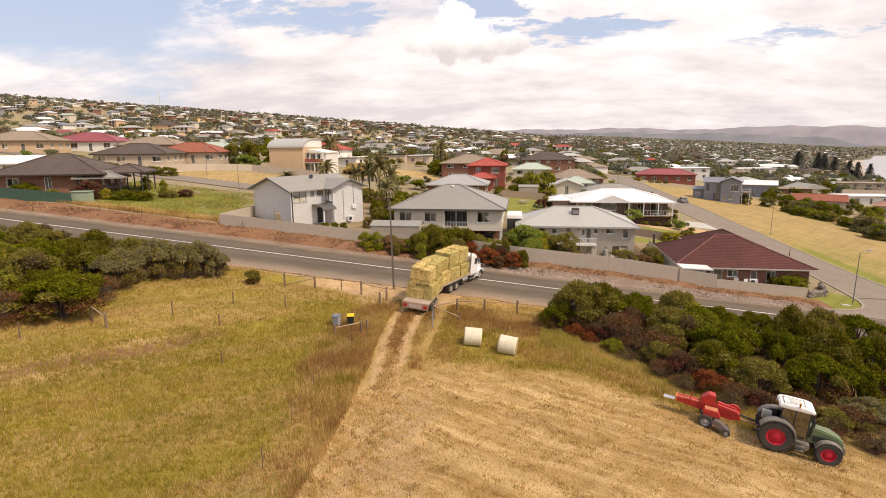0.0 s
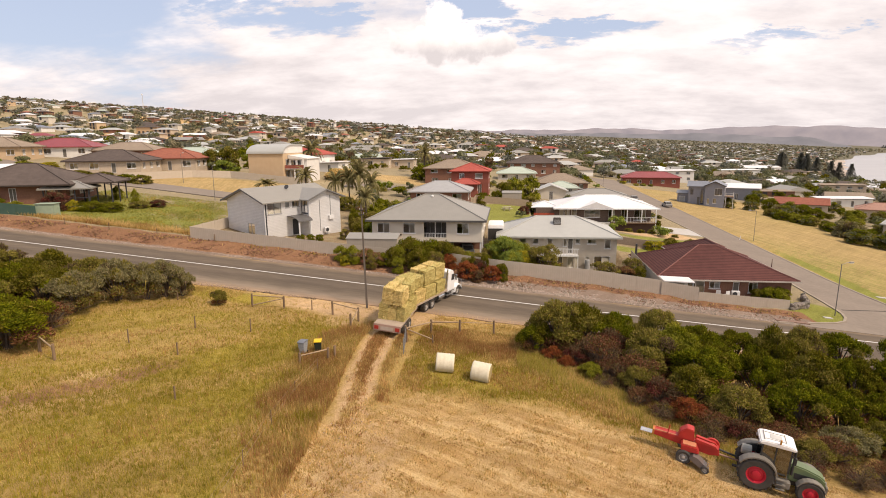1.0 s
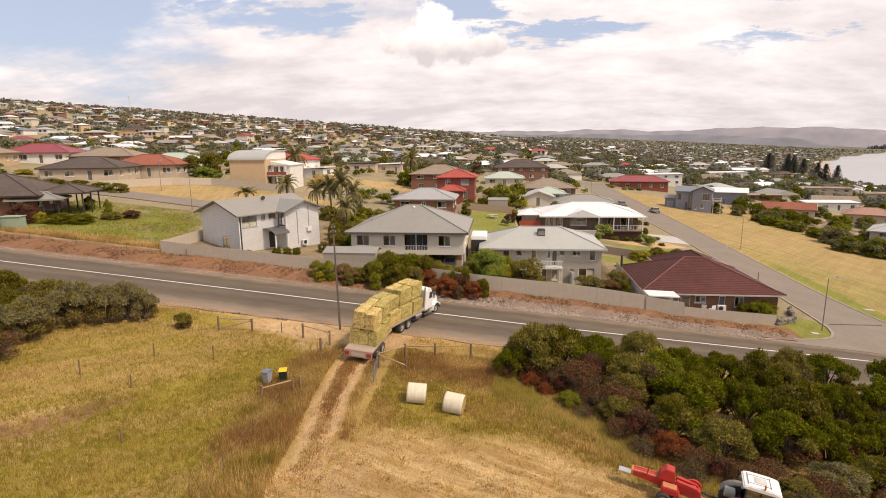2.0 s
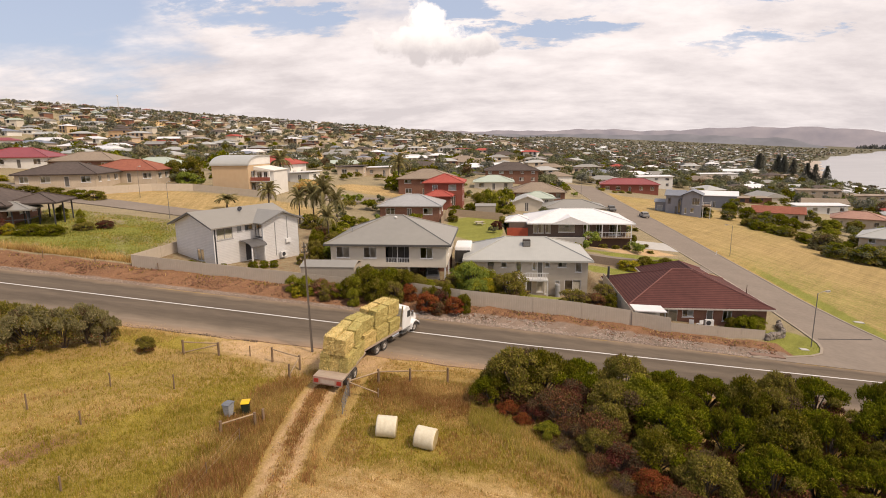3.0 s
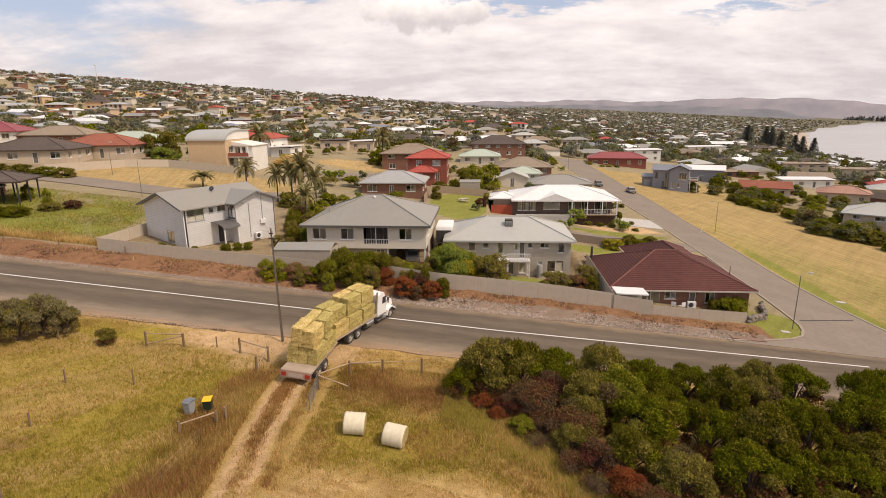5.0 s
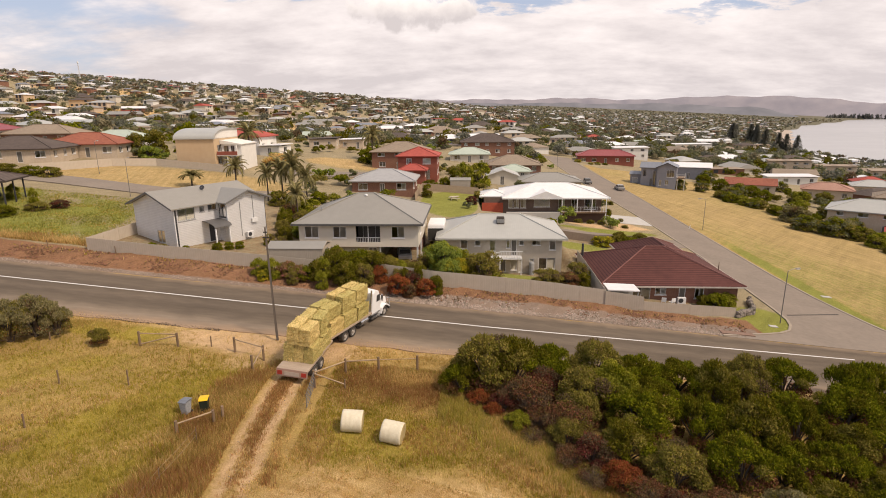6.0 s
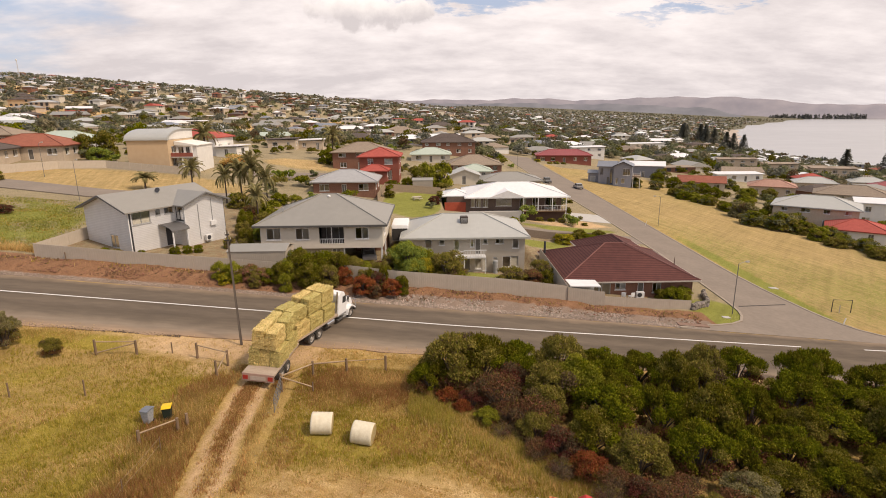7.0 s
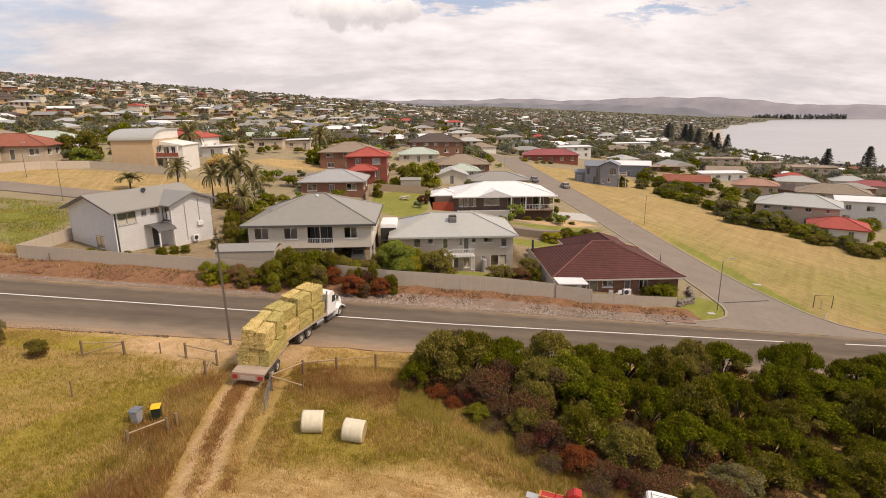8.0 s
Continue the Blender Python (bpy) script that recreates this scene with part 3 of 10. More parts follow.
def sheet(name, xs, ys, mat, label, category, lift=0.05, wob=0.0, group="", sides=None, bend=None, width=6):
    """A sheet laid on the ground over a grid in plan, with a skirt so that it has a real edge."""
    bm = bmesh.new()
    rng = random.Random(3)
    grid = [[bm.verts.new((x + (rng.uniform(-wob, wob) if i in (0, len(xs) - 1) else 0), y + (rng.uniform(-wob, wob) if j in (0, len(ys) - 1) else 0), 0)) for i, x in enumerate(xs)] for j, y in enumerate(ys)]
    for row in grid:
        for v in row:
            if sides:
                a, b = (float(np.interp(v.co.y, [p[0] for p in q], [p[1] for p in q])) for q in sides)
                v.co.x = a + (b - a) * v.co.x
            if bend:
                v.co.y = float(np.interp(v.co.x, [p[0] for p in bend], [p[1] for p in bend])) + (v.co.y - 0.5) * width
            v.co.z = gz(v.co.x, v.co.y) + lift
    for j in range(len(ys) - 1):
        for i in range(len(xs) - 1):
            bm.faces.new((grid[j][i], grid[j][i + 1], grid[j + 1][i + 1], grid[j + 1][i]))
    edge = [e for e in bm.edges if e.is_boundary]
    ret = bmesh.ops.extrude_edge_only(bm, edges=edge)
    for v in ret["geom"]:
        if isinstance(v, bmesh.types.BMVert):
            v.co.z -= lift + 0.25
    return tagged(part(name, bm, mat), label, category, kind="structure")


ASPHALT = M("worn_asphalt", (0.150, 0.116, 0.084), (0.105, 0.082, 0.061), 2.2, 0.95, spec=0.15, bump=0.3, bscale=30, stretch=(0.25, 1, 1))
ASPHALT2 = M("pale_asphalt", (0.245, 0.200, 0.160), (0.198, 0.162, 0.130), 2.0, 0.95, spec=0.15, bump=0.2, bscale=30)


def lane_wear(m, lo, hi):
    """Dusty shoulder and darker wheel paths across the road's width."""
    nt = m.node_tree
    N, L = nt.nodes.new, nt.links.new
    p = nt.nodes["Principled BSDF"]
    src = p.inputs["Base Color"].links[0].from_socket
    tc, sp, mr, no, ad = N("ShaderNodeTexCoord"), N("ShaderNodeSeparateXYZ"), N("ShaderNodeMapRange"), N("ShaderNodeTexNoise"), N("ShaderNodeMath")
    no.inputs["Scale"].default_value, no.inputs["Detail"].default_value = 0.5, 5
    mr.inputs["From Min"].default_value, mr.inputs["From Max"].default_value = lo, hi
    L(tc.outputs["Object"], sp.inputs[0]), L(tc.outputs["Object"], no.inputs["Vector"])
    ad.operation = "MULTIPLY_ADD"
    ad.inputs[1].default_value = 1.3
    L(no.outputs["Fac"], ad.inputs[0]), L(sp.outputs[1], ad.inputs[2]), L(ad.outputs[0], mr.inputs["Value"])
    r = N("ShaderNodeValToRGB")
    e = r.color_ramp.elements
    e[0].position, e[0].color = 0.0, (2.3, 2.0, 1.75, 1)
    e[1].position, e[1].color = 1.0, (1.7, 1.6, 1.5, 1)
    for pos, v in ((0.14, 1.7), (0.26, 1.05), (0.40, 0.85), (0.5, 1.1), (0.62, 0.85), (0.78, 1.05), (0.9, 0.9)):
        k = e.new(pos)
        k.color = (v, v, v, 1)
    mx = N("ShaderNodeMix")
    mx.data_type, mx.blend_type = "RGBA", "MULTIPLY"
    mx.inputs[0].default_value = 1
    L(mr.outputs[0], r.inputs[0]), L(src, mx.inputs[6]), L(r.outputs[0], mx.inputs[7]), L(mx.outputs[2], p.inputs["Base Color"])


lane_wear(ASPHALT, 11.5, 21.3)
LINE = M("road_paint", (0.72, 0.70, 0.66), (0.52, 0.50, 0.47), 6, 0.7)
steps = lambda a, b, n: list(np.linspace(a, b, n))
sheet("road", steps(-420, 300, 361), [10.9, 12, 13.5, 15, 17, 19, 20.7], ASPHALT, "worn grey asphalt country road", "road", 0.05, 0.22)
STREET_L, STREET_R = ((20.7, 30), (21.7, 33), (22.3, 35.4), (23.1, 37.4), (24, 38.6), (25.2, 39.4), (26.7, 40), (29.8, 40.3), (50, 40.8), (75, 40), (115, 37.5), (160, 36), (320, 35)), ((20.7, 66), (21.6, 57), (22.6, 53.6), (23.7, 51.7), (25.6, 50.5), (27.8, 49.6), (34.7, 48.4), (43, 47.7), (110, 47.4), (150, 46.2), (320, 45))
sheet("road_side_street", steps(0, 1, 9), [20.72, 21.2, 21.8, 22.5, 23.2, 24, 25, 26] + steps(27, 194, 80), ASPHALT2, "pale asphalt side street running uphill between houses", "road", 0.045, sides=(STREET_L, STREET_R))
sheet("road_back_street", steps(-130, -28, 52), steps(0, 1, 4), ASPHALT2, "pale asphalt back street behind a grassy block", "road", 0.16, bend=((-130, 80), (-68, 58.5), (-45, 56.5), (-28, 62)), width=6)
sheet("road_back_street", steps(-34, -14, 16), steps(0, 1, 4), ASPHALT2, "pale asphalt court between houses and a dry block", "road", 0.18, bend=((-34, 88), (-26, 90), (-14, 96)), width=8)
sheet("road_top_street", steps(-4, 37, 22), steps(0, 1, 4), ASPHALT2, "pale asphalt street turning off along the hillside", "road", 0.07, bend=((-4, 203), (18, 196), (37, 190.5)), width=7)
sheet("driveway", steps(33.0, 40.4, 6), steps(70.5, 78, 6), CONCRETE, "pale concrete driveway beside a white-roofed house", "driveway", 0.04)
sheet("driveway", steps(20.5, 40.6, 14), steps(55.6, 60.4, 4), ASPHALT2, "grey asphalt driveway between lawns", "driveway", 0.04)
CENTRE = ((-420, 17.02), (8, 17.02), (41, 18.25), (49, 18.8), (120, 22))
sheet("road_marking", steps(47.8, 62, 20), steps(0, 1, 2), LINE, "white painted centre line past the junction", "road marking", 0.062, bend=CENTRE, width=0.15)
sheet("road_marking", steps(-420, 41.2, 300), steps(0, 1, 2), LINE, "solid white painted centre line on asphalt", "road marking", 0.062, bend=CENTRE, width=0.15)

# ---------------------------------------------------------------- sea and far hills


def water_material():
    m = material("calm_sea", (0.37, 0.355, 0.34), (0.33, 0.32, 0.305), 0.02, 0.25, bump=0.15, bscale=0.3, spec=0.5)
    return m


bm = bmesh.new()
box(bm, 300, 4800, -900, 4750, SEA_Z - 1.5, SEA_Z)
tagged(part("water", bm, water_material()), "calm pale grey sea bay under cloud", "sea", kind="structure")


# distance haze is put into the hill colour, with a faint glow of strength k
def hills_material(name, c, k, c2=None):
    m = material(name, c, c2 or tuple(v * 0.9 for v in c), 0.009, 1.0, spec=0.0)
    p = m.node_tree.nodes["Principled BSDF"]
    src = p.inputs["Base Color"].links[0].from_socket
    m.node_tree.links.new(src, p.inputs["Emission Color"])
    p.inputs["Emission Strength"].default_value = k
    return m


def build_hills(name, rad, top, phase, mat, a0=-30, a1=75):
    bm = bmesh.new()
    rows = []
    n = 260
    for i in range(n + 1):
        az = radians(a0 + (a1 - a0) * i / n)
        e = top(math.degrees(az))
        e += 0.06 * math.sin(az * 37 + phase) + 0.04 * math.sin(az * 91 + phase * 2) + 0.025 * math.sin(az * 211 + phase * 3)
        h = 16.8 + rad * math.tan(radians(e))
        col = []
        for k, (dr, f) in enumerate(((-250, 0.0), (-150, 0.35), (-60, 0.75), (0, 1.0), (120, 0.7), (200, 0.0))):
            r = rad + dr
            col.append(bm.verts.new((5 + r * math.sin(az), -30 + r * math.cos(az), -60 + (h + 60) * f)))
        rows.append(col)
    for a, b in zip(rows, rows[1:]):
        for k in range(5):
            bm.faces.new((a[k], b[k], b[k + 1], a[k + 1]))
    return tagged(part(name, bm, mat, smooth=True), "hazy grey-mauve hills along the horizon", "hills", kind="structure")


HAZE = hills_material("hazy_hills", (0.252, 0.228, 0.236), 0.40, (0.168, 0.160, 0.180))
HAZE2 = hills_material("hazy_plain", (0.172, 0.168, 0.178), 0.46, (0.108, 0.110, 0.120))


def hill_top(az):
    peaks = ((-30, 1.9), (-14, 1.65), (-8, 1.50), (-2, 1.3), (4.7, 1.24), (8, 1.38), (14, 1.14), (20, 1.16), (24.4, 1.30), (28.3, 1.22), (31, 0.92), (35.4, 0.50), (38.6, 0.40), (41, 0.24), (50, 0.1), (75, 0.0))
    return float(np.interp(az, [p[0] for p in peaks], [p[1] for p in peaks]))


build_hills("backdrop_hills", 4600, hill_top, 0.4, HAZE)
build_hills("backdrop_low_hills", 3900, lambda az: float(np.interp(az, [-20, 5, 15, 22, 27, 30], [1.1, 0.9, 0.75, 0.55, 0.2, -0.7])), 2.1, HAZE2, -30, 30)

# ---------------------------------------------------------------- houses


def wall_sheet(bm, u0, u1, v0, v1, holes, put, th=0.2):
    """One wall with real openings: outer and inner skins and the reveals. put(u, v, depth) gives a place."""
    us = sorted({u0, u1, *[c for h in holes for c in h[:2]]})
    vs = sorted({v0, v1, *[c for h in holes for c in h[2:4]]})

    def quad(*pts):
        bm.faces.new([bm.verts.new(put(*p)) for p in pts])
    for a, b in zip(us, us[1:]):
        for c, d in zip(vs, vs[1:]):
            if any(h[0] <= (a + b) / 2 <= h[1] and h[2] <= (c + d) / 2 <= h[3] for h in holes):
                continue
            quad((a, c, 0), (b, c, 0), (b, d, 0), (a, d, 0))
            quad((a, c, th), (a, d, th), (b, d, th), (b, c, th))
    for a, b, c, d in [h[:4] for h in holes]:
        quad((a, c, 0), (a, c, th), (b, c, th), (b, c, 0))
        quad((a, d, 0), (b, d, 0), (b, d, th), (a, d, th))
        quad((a, c, 0), (a, d, 0), (a, d, th), (a, c, th))
        quad((b, c, 0), (b, c, th), (b, d, th), (b, d, 0))


def place_on(side, w, d):
    return {"F": lambda u, v, k: (u, k, v), "B": lambda u, v, k: (u, d - k, v), "L": lambda u, v, k: (k, u, v), "R": lambda u, v, k: (w - k, u, v)}[side]


def add_window(house, put, u0, u1, v0, v1, frame_mat, style):
    """A framed opening: outer frame and mullions, glass, and a blind or door leaf behind."""
    def bar(name, mat, parent, a, b, c, d, k0=0.03, k1=0.12):
        bm = bmesh.new()
        pts = [bm.verts.new(put(u, v, k)) for k in (k0, k1) for u, v in ((a, c), (b, c), (b, d), (a, d))]
        for f in ((0, 1, 2, 3), (7, 6, 5, 4), (0, 4, 5, 1), (1, 5, 6, 2), (2, 6, 7, 3), (3, 7, 4, 0)):
            bm.faces.new([pts[i] for i in f])
        bmesh.ops.recalc_face_normals(bm, faces=bm.faces)
        part(name, bm, mat, parent)
    t = 0.06
    bm = bmesh.new()
    ring = [[bm.verts.new(put(u, v, k)) for u, v in ((u0 + e, v0 + e), (u1 - e, v0 + e), (u1 - e, v1 - e), (u0 + e, v1 - e))] for k, e in ((0.03, 0), (0.03, t), (0.12, t), (0.12, 0))]
    for p, q in zip(ring, ring[1:] + ring[:1]):
        for i in range(4):
            bm.faces.new((p[i], p[(i + 1) % 4], q[(i + 1) % 4], q[i]))
    bmesh.ops.recalc_face_normals(bm, faces=bm.faces)
    name = {"door": "door", "garage": "garage_door"}.get(style, "window")
    win = part(name, bm, frame_mat, house)
    n = 1 if u1 - u0 < 0.9 or style == "garage" else 2 if u1 - u0 < 2.4 else 3
    for i in range(1, n):
        c = u0 + (u1 - u0) * i / n
        bar("mullion", frame_mat, win, c - 0.03, c + 0.03, v0 + t, v1 - t)
    if style not in ("door", "garage"):
        bar("sill", frame_mat, win, u0 - 0.06, u1 + 0.06, v0 - 0.09, v0 - 0.002, -0.06, 0.03)
    for i in range(n):
        a, b = u0 + (u1 - u0) * i / n + 0.05, u0 + (u1 - u0) * (i + 1) / n - 0.05
        bm = bmesh.new()
        k0 = 0.06 if style != "garage" else 0.07
        bm.faces.new([bm.verts.new(put(u, v, k0)) for u, v in ((a, v0 + t), (b, v0 + t), (b, v1 - t), (a, v1 - t))])
        if style in ("door", "garage"):
            r = bmesh.ops.extrude_face_region(bm, geom=bm.faces[:])
            dv = Vector(put(0, 0, 0.04)) - Vector(put(0, 0, 0))
            bmesh.ops.translate(bm, vec=dv, verts=[g for g in r["geom"] if isinstance(g, bmesh.types.BMVert)])
            part("leaf", bm, TRIM_GREY if style == "garage" else ROOM, win)
        else:
            g = part("pane", bm, GLASS, win)
            g.visible_shadow = False
            if style == "blind" or (style == "half" and (i % 2 == 1 or n == 1)):
                bm = bmesh.new()
                bm.faces.new([bm.verts.new(put(u, v, 0.10)) for u, v in ((a, v0 + t), (b, v0 + t), (b, v1 - t), (a, v1 - t))])
                part("blind", bm, BLIND, win)


def walls(house, w, d, h, mat, holes=None, at=(0, 0, 0), frame_mat=TRIM_WHITE, name="wall", below=1.2, gable=None):
    """Four walls with their openings, standing on a plinth that reaches below the ground. holes: side -> (u0, u1, v0, v1, style)."""
    holes = holes or {}
    ox, oy, oz = at
    bm = bmesh.new()
    for side, length in (("F", w), ("B", w), ("L", d), ("R", d)):
        hs = holes.get(side, ())
        base = place_on(side, w, d)
        put = lambda u, v, k, base=base: tuple(a + b for a, b in zip(base(u, v, k), (ox, oy, oz)))
        wall_sheet(bm, 0, length, -below, h, [x[:4] for x in hs], put)
        for x in hs:
            if x[4] != "void":
                add_window(house, put, *x[:4], frame_mat, x[4])
    for z, nm in ((0.0, "floor_slab"), (h - 0.03, "ceiling_panel")):
        fb = bmesh.new()
        box(fb, ox + 0.21, ox + w - 0.21, oy + 0.21, oy + d - 0.21, oz + z - 0.05, oz + z)
        part(nm, fb, ROOM, house)
    if gable:
        axis, rise, run = gable       # triangular gable ends; axis of the ridge
        for end in (0, 1):
            if axis == "y":
                y = oy + (0 if end == 0 else d)
                tri = ((ox, y), (ox + w, y), (ox + w / 2, y))
            else:
                x = ox + (0 if end == 0 else w)
                tri = ((x, oy), (x, oy + d), (x, oy + d / 2))
            bm.faces.new([bm.verts.new((p[0], p[1], oz + (h if i < 2 else h + rise))) for i, p in enumerate(tri)])
    bmesh.ops.remove_doubles(bm, verts=bm.verts, dist=0.002)
    bmesh.ops.recalc_face_normals(bm, faces=bm.faces)
    return part(name, bm, mat, house)


def hip_roof(house, x0, x1, y0, y1, z, pitch, mat, fascia=0.16, trim=None, name="roof", eave=None):
    """A hipped roof over an eave rectangle, with a fascia and gutter of its own."""
    w, d = x1 - x0, y1 - y0
    run = min(w, d) / 2
    rise = run * math.tan(radians(pitch))
    bm = bmesh.new()
    e = [bm.verts.new((x, y, z)) for x, y in ((x0, y0), (x1, y0), (x1, y1), (x0, y1))]
    t = [bm.verts.new((x, y, z + 0.05)) for x, y in ((x0, y0), (x1, y0), (x1, y1), (x0, y1))]
    if w >= d:
        r = [bm.verts.new((x0 + run, (y0 + y1) / 2, z + 0.05 + rise)), bm.verts.new((x1 - run + 0.001, (y0 + y1) / 2, z + 0.05 + rise))]
        fs = ((t[0], t[1], r[1], r[0]), (t[1], t[2], r[1]), (t[2], t[3], r[0], r[1]), (t[3], t[0], r[0]))
    else:
        r = [bm.verts.new(((x0 + x1) / 2, y0 + run, z + 0.05 + rise)), bm.verts.new(((x0 + x1) / 2, y1 - run + 0.001, z + 0.05 + rise))]
        fs = ((t[0], t[1], r[0]), (t[1], t[2], r[1], r[0]), (t[2], t[3], r[1]), (t[3], t[0], r[0], r[1]))
    for f in fs:
        bm.faces.new(f)
    for i in range(4):
        bm.faces.new((e[i], e[(i + 1) % 4], t[(i + 1) % 4], t[i]))
    bm.faces.new(e[::-1])
    hips = [(t[0].co.copy(), r[0].co.copy()), (t[3].co.copy(), (r[0] if w >= d else r[1]).co.copy()), (t[1].co.copy(), (r[1] if w >= d else r[0]).co.copy()), (t[2].co.copy(), r[1].co.copy()), (r[0].co.copy(), r[1].co.copy())]
    ob = part(name, bm, mat, house)
    bm = bmesh.new()
    for a, b in hips:
        if (a - b).length > 0.1:
            up = Vector((0, 0, 0.02))
            tube(bm, [a + up, b + up], [0.09, 0.09], 5)
    part("ridge_cap", bm, trim or mat, ob)
    gutter(house, x0, x1, y0, y1, z, fascia, eave or trim or TRIM_GREY)
    return ob


def gutter(house, x0, x1, y0, y1, z, f, mat):
    bm = bmesh.new()
    k = 0.09
    box(bm, x0 - k, x1 + k, y0 - k, y0 - 0.002, z - f, z + 0.03)
    box(bm, x0 - k, x1 + k, y1 + 0.002, y1 + k, z - f, z + 0.03)
    box(bm, x0 - k, x0 - 0.002, y0, y1, z - f, z + 0.03)
    box(bm, x1 + 0.002, x1 + k, y0, y1, z - f, z + 0.03)
    part("gutter", bm, mat, house)


def gable_roof(house, x0, x1, y0, y1, z, pitch, mat, axis="y", th=0.14, trim=None, name="roof"):
    """Two slopes with thickness, ridge along axis, over an eave rectangle."""
    bm = bmesh.new()
    if axis == "y":
        c, run = (x0 + x1) / 2, (x1 - x0) / 2
        rise = run * math.tan(radians(pitch))
        extrude_profile(bm, [(x0, z), (c, z + rise), (x1, z), (x1, z + th), (c, z + rise + th), (x0, z + th)], y0, y1)
    else:
        c, run = (y0 + y1) / 2, (y1 - y0) / 2
        rise = run * math.tan(radians(pitch))
        extrude_profile(bm, [(y0, z), (c, z + rise), (y1, z), (y1, z + th), (c, z + rise + th), (y0, z + th)], -x1, -x0, Matrix.Rotation(radians(90), 4, "Z"))
    ob = part(name, bm, mat, house)
    t = 0.03
    for end in (0, 1):
        bm = bmesh.new()
        if axis == "y":
            ya, yb = (y0 - t, y0) if end == 0 else (y1, y1 + t)
            extrude_profile(bm, [(x0, z - 0.05), (c, z + rise - 0.05), (x1, z - 0.05), (x1, z + th), (c, z + rise + th), (x0, z + th)], ya, yb)
        else:
            xa, xb = (x0 - t, x0) if end == 0 else (x1, x1 + t)
            extrude_profile(bm, [(y0, z - 0.05), (c, z + rise - 0.05), (y1, z - 0.05), (y1, z + th), (c, z + rise + th), (y0, z + th)], -xb, -xa, Matrix.Rotation(radians(90), 4, "Z"))
        part("bargeboard", bm, trim or TRIM_DARK, ob)
    return ob


def bars(parent, name, mat, items):
    """Straight bars as one part each: (x0, x1, y0, y1, z0, z1)."""
    for b in items:
        bm = bmesh.new()
        box(bm, *b)
        part(name, bm, mat, parent)


def railing(parent, x0, x1, y, z, h, mat, n):
    bars(parent, "rail", mat, [(x0, x1, y, y + 0.05, z + h - 0.05, z + h), (x0, x1, y, y + 0.05, z + 0.08, z + 0.12)])
    for i in range(n + 1):
        x = x0 + (x1 - x0) * i / n
        bm = bmesh.new()
        box(bm, x - 0.02, x + 0.02, y + 0.005, y + 0.045, z, z + h - 0.05)
        part("baluster", bm, mat, parent)


def ac_unit(m, label="white wall-side air conditioner unit"):
    u = empty("air_conditioner", m, label, "air conditioner")
    bm = bmesh.new()
    box(bm, -0.45, 0.45, -0.17, 0.17, 0.05, 0.75)
    bmesh.ops.bevel(bm, geom=bm.edges[:], offset=0.02, segments=1, affect="EDGES")
    body = part("body", bm, TRIM_WHITE, u)
    bm = bmesh.new()
    lathe(bm, [(0.26, 0), (0.26, 0.02), (0.05, 0.03)], 16, pose(-0.1, -0.175, 0.42, 90, 0, 0))
    part("fan_grille", bm, TRIM_DARK, body)
    return u


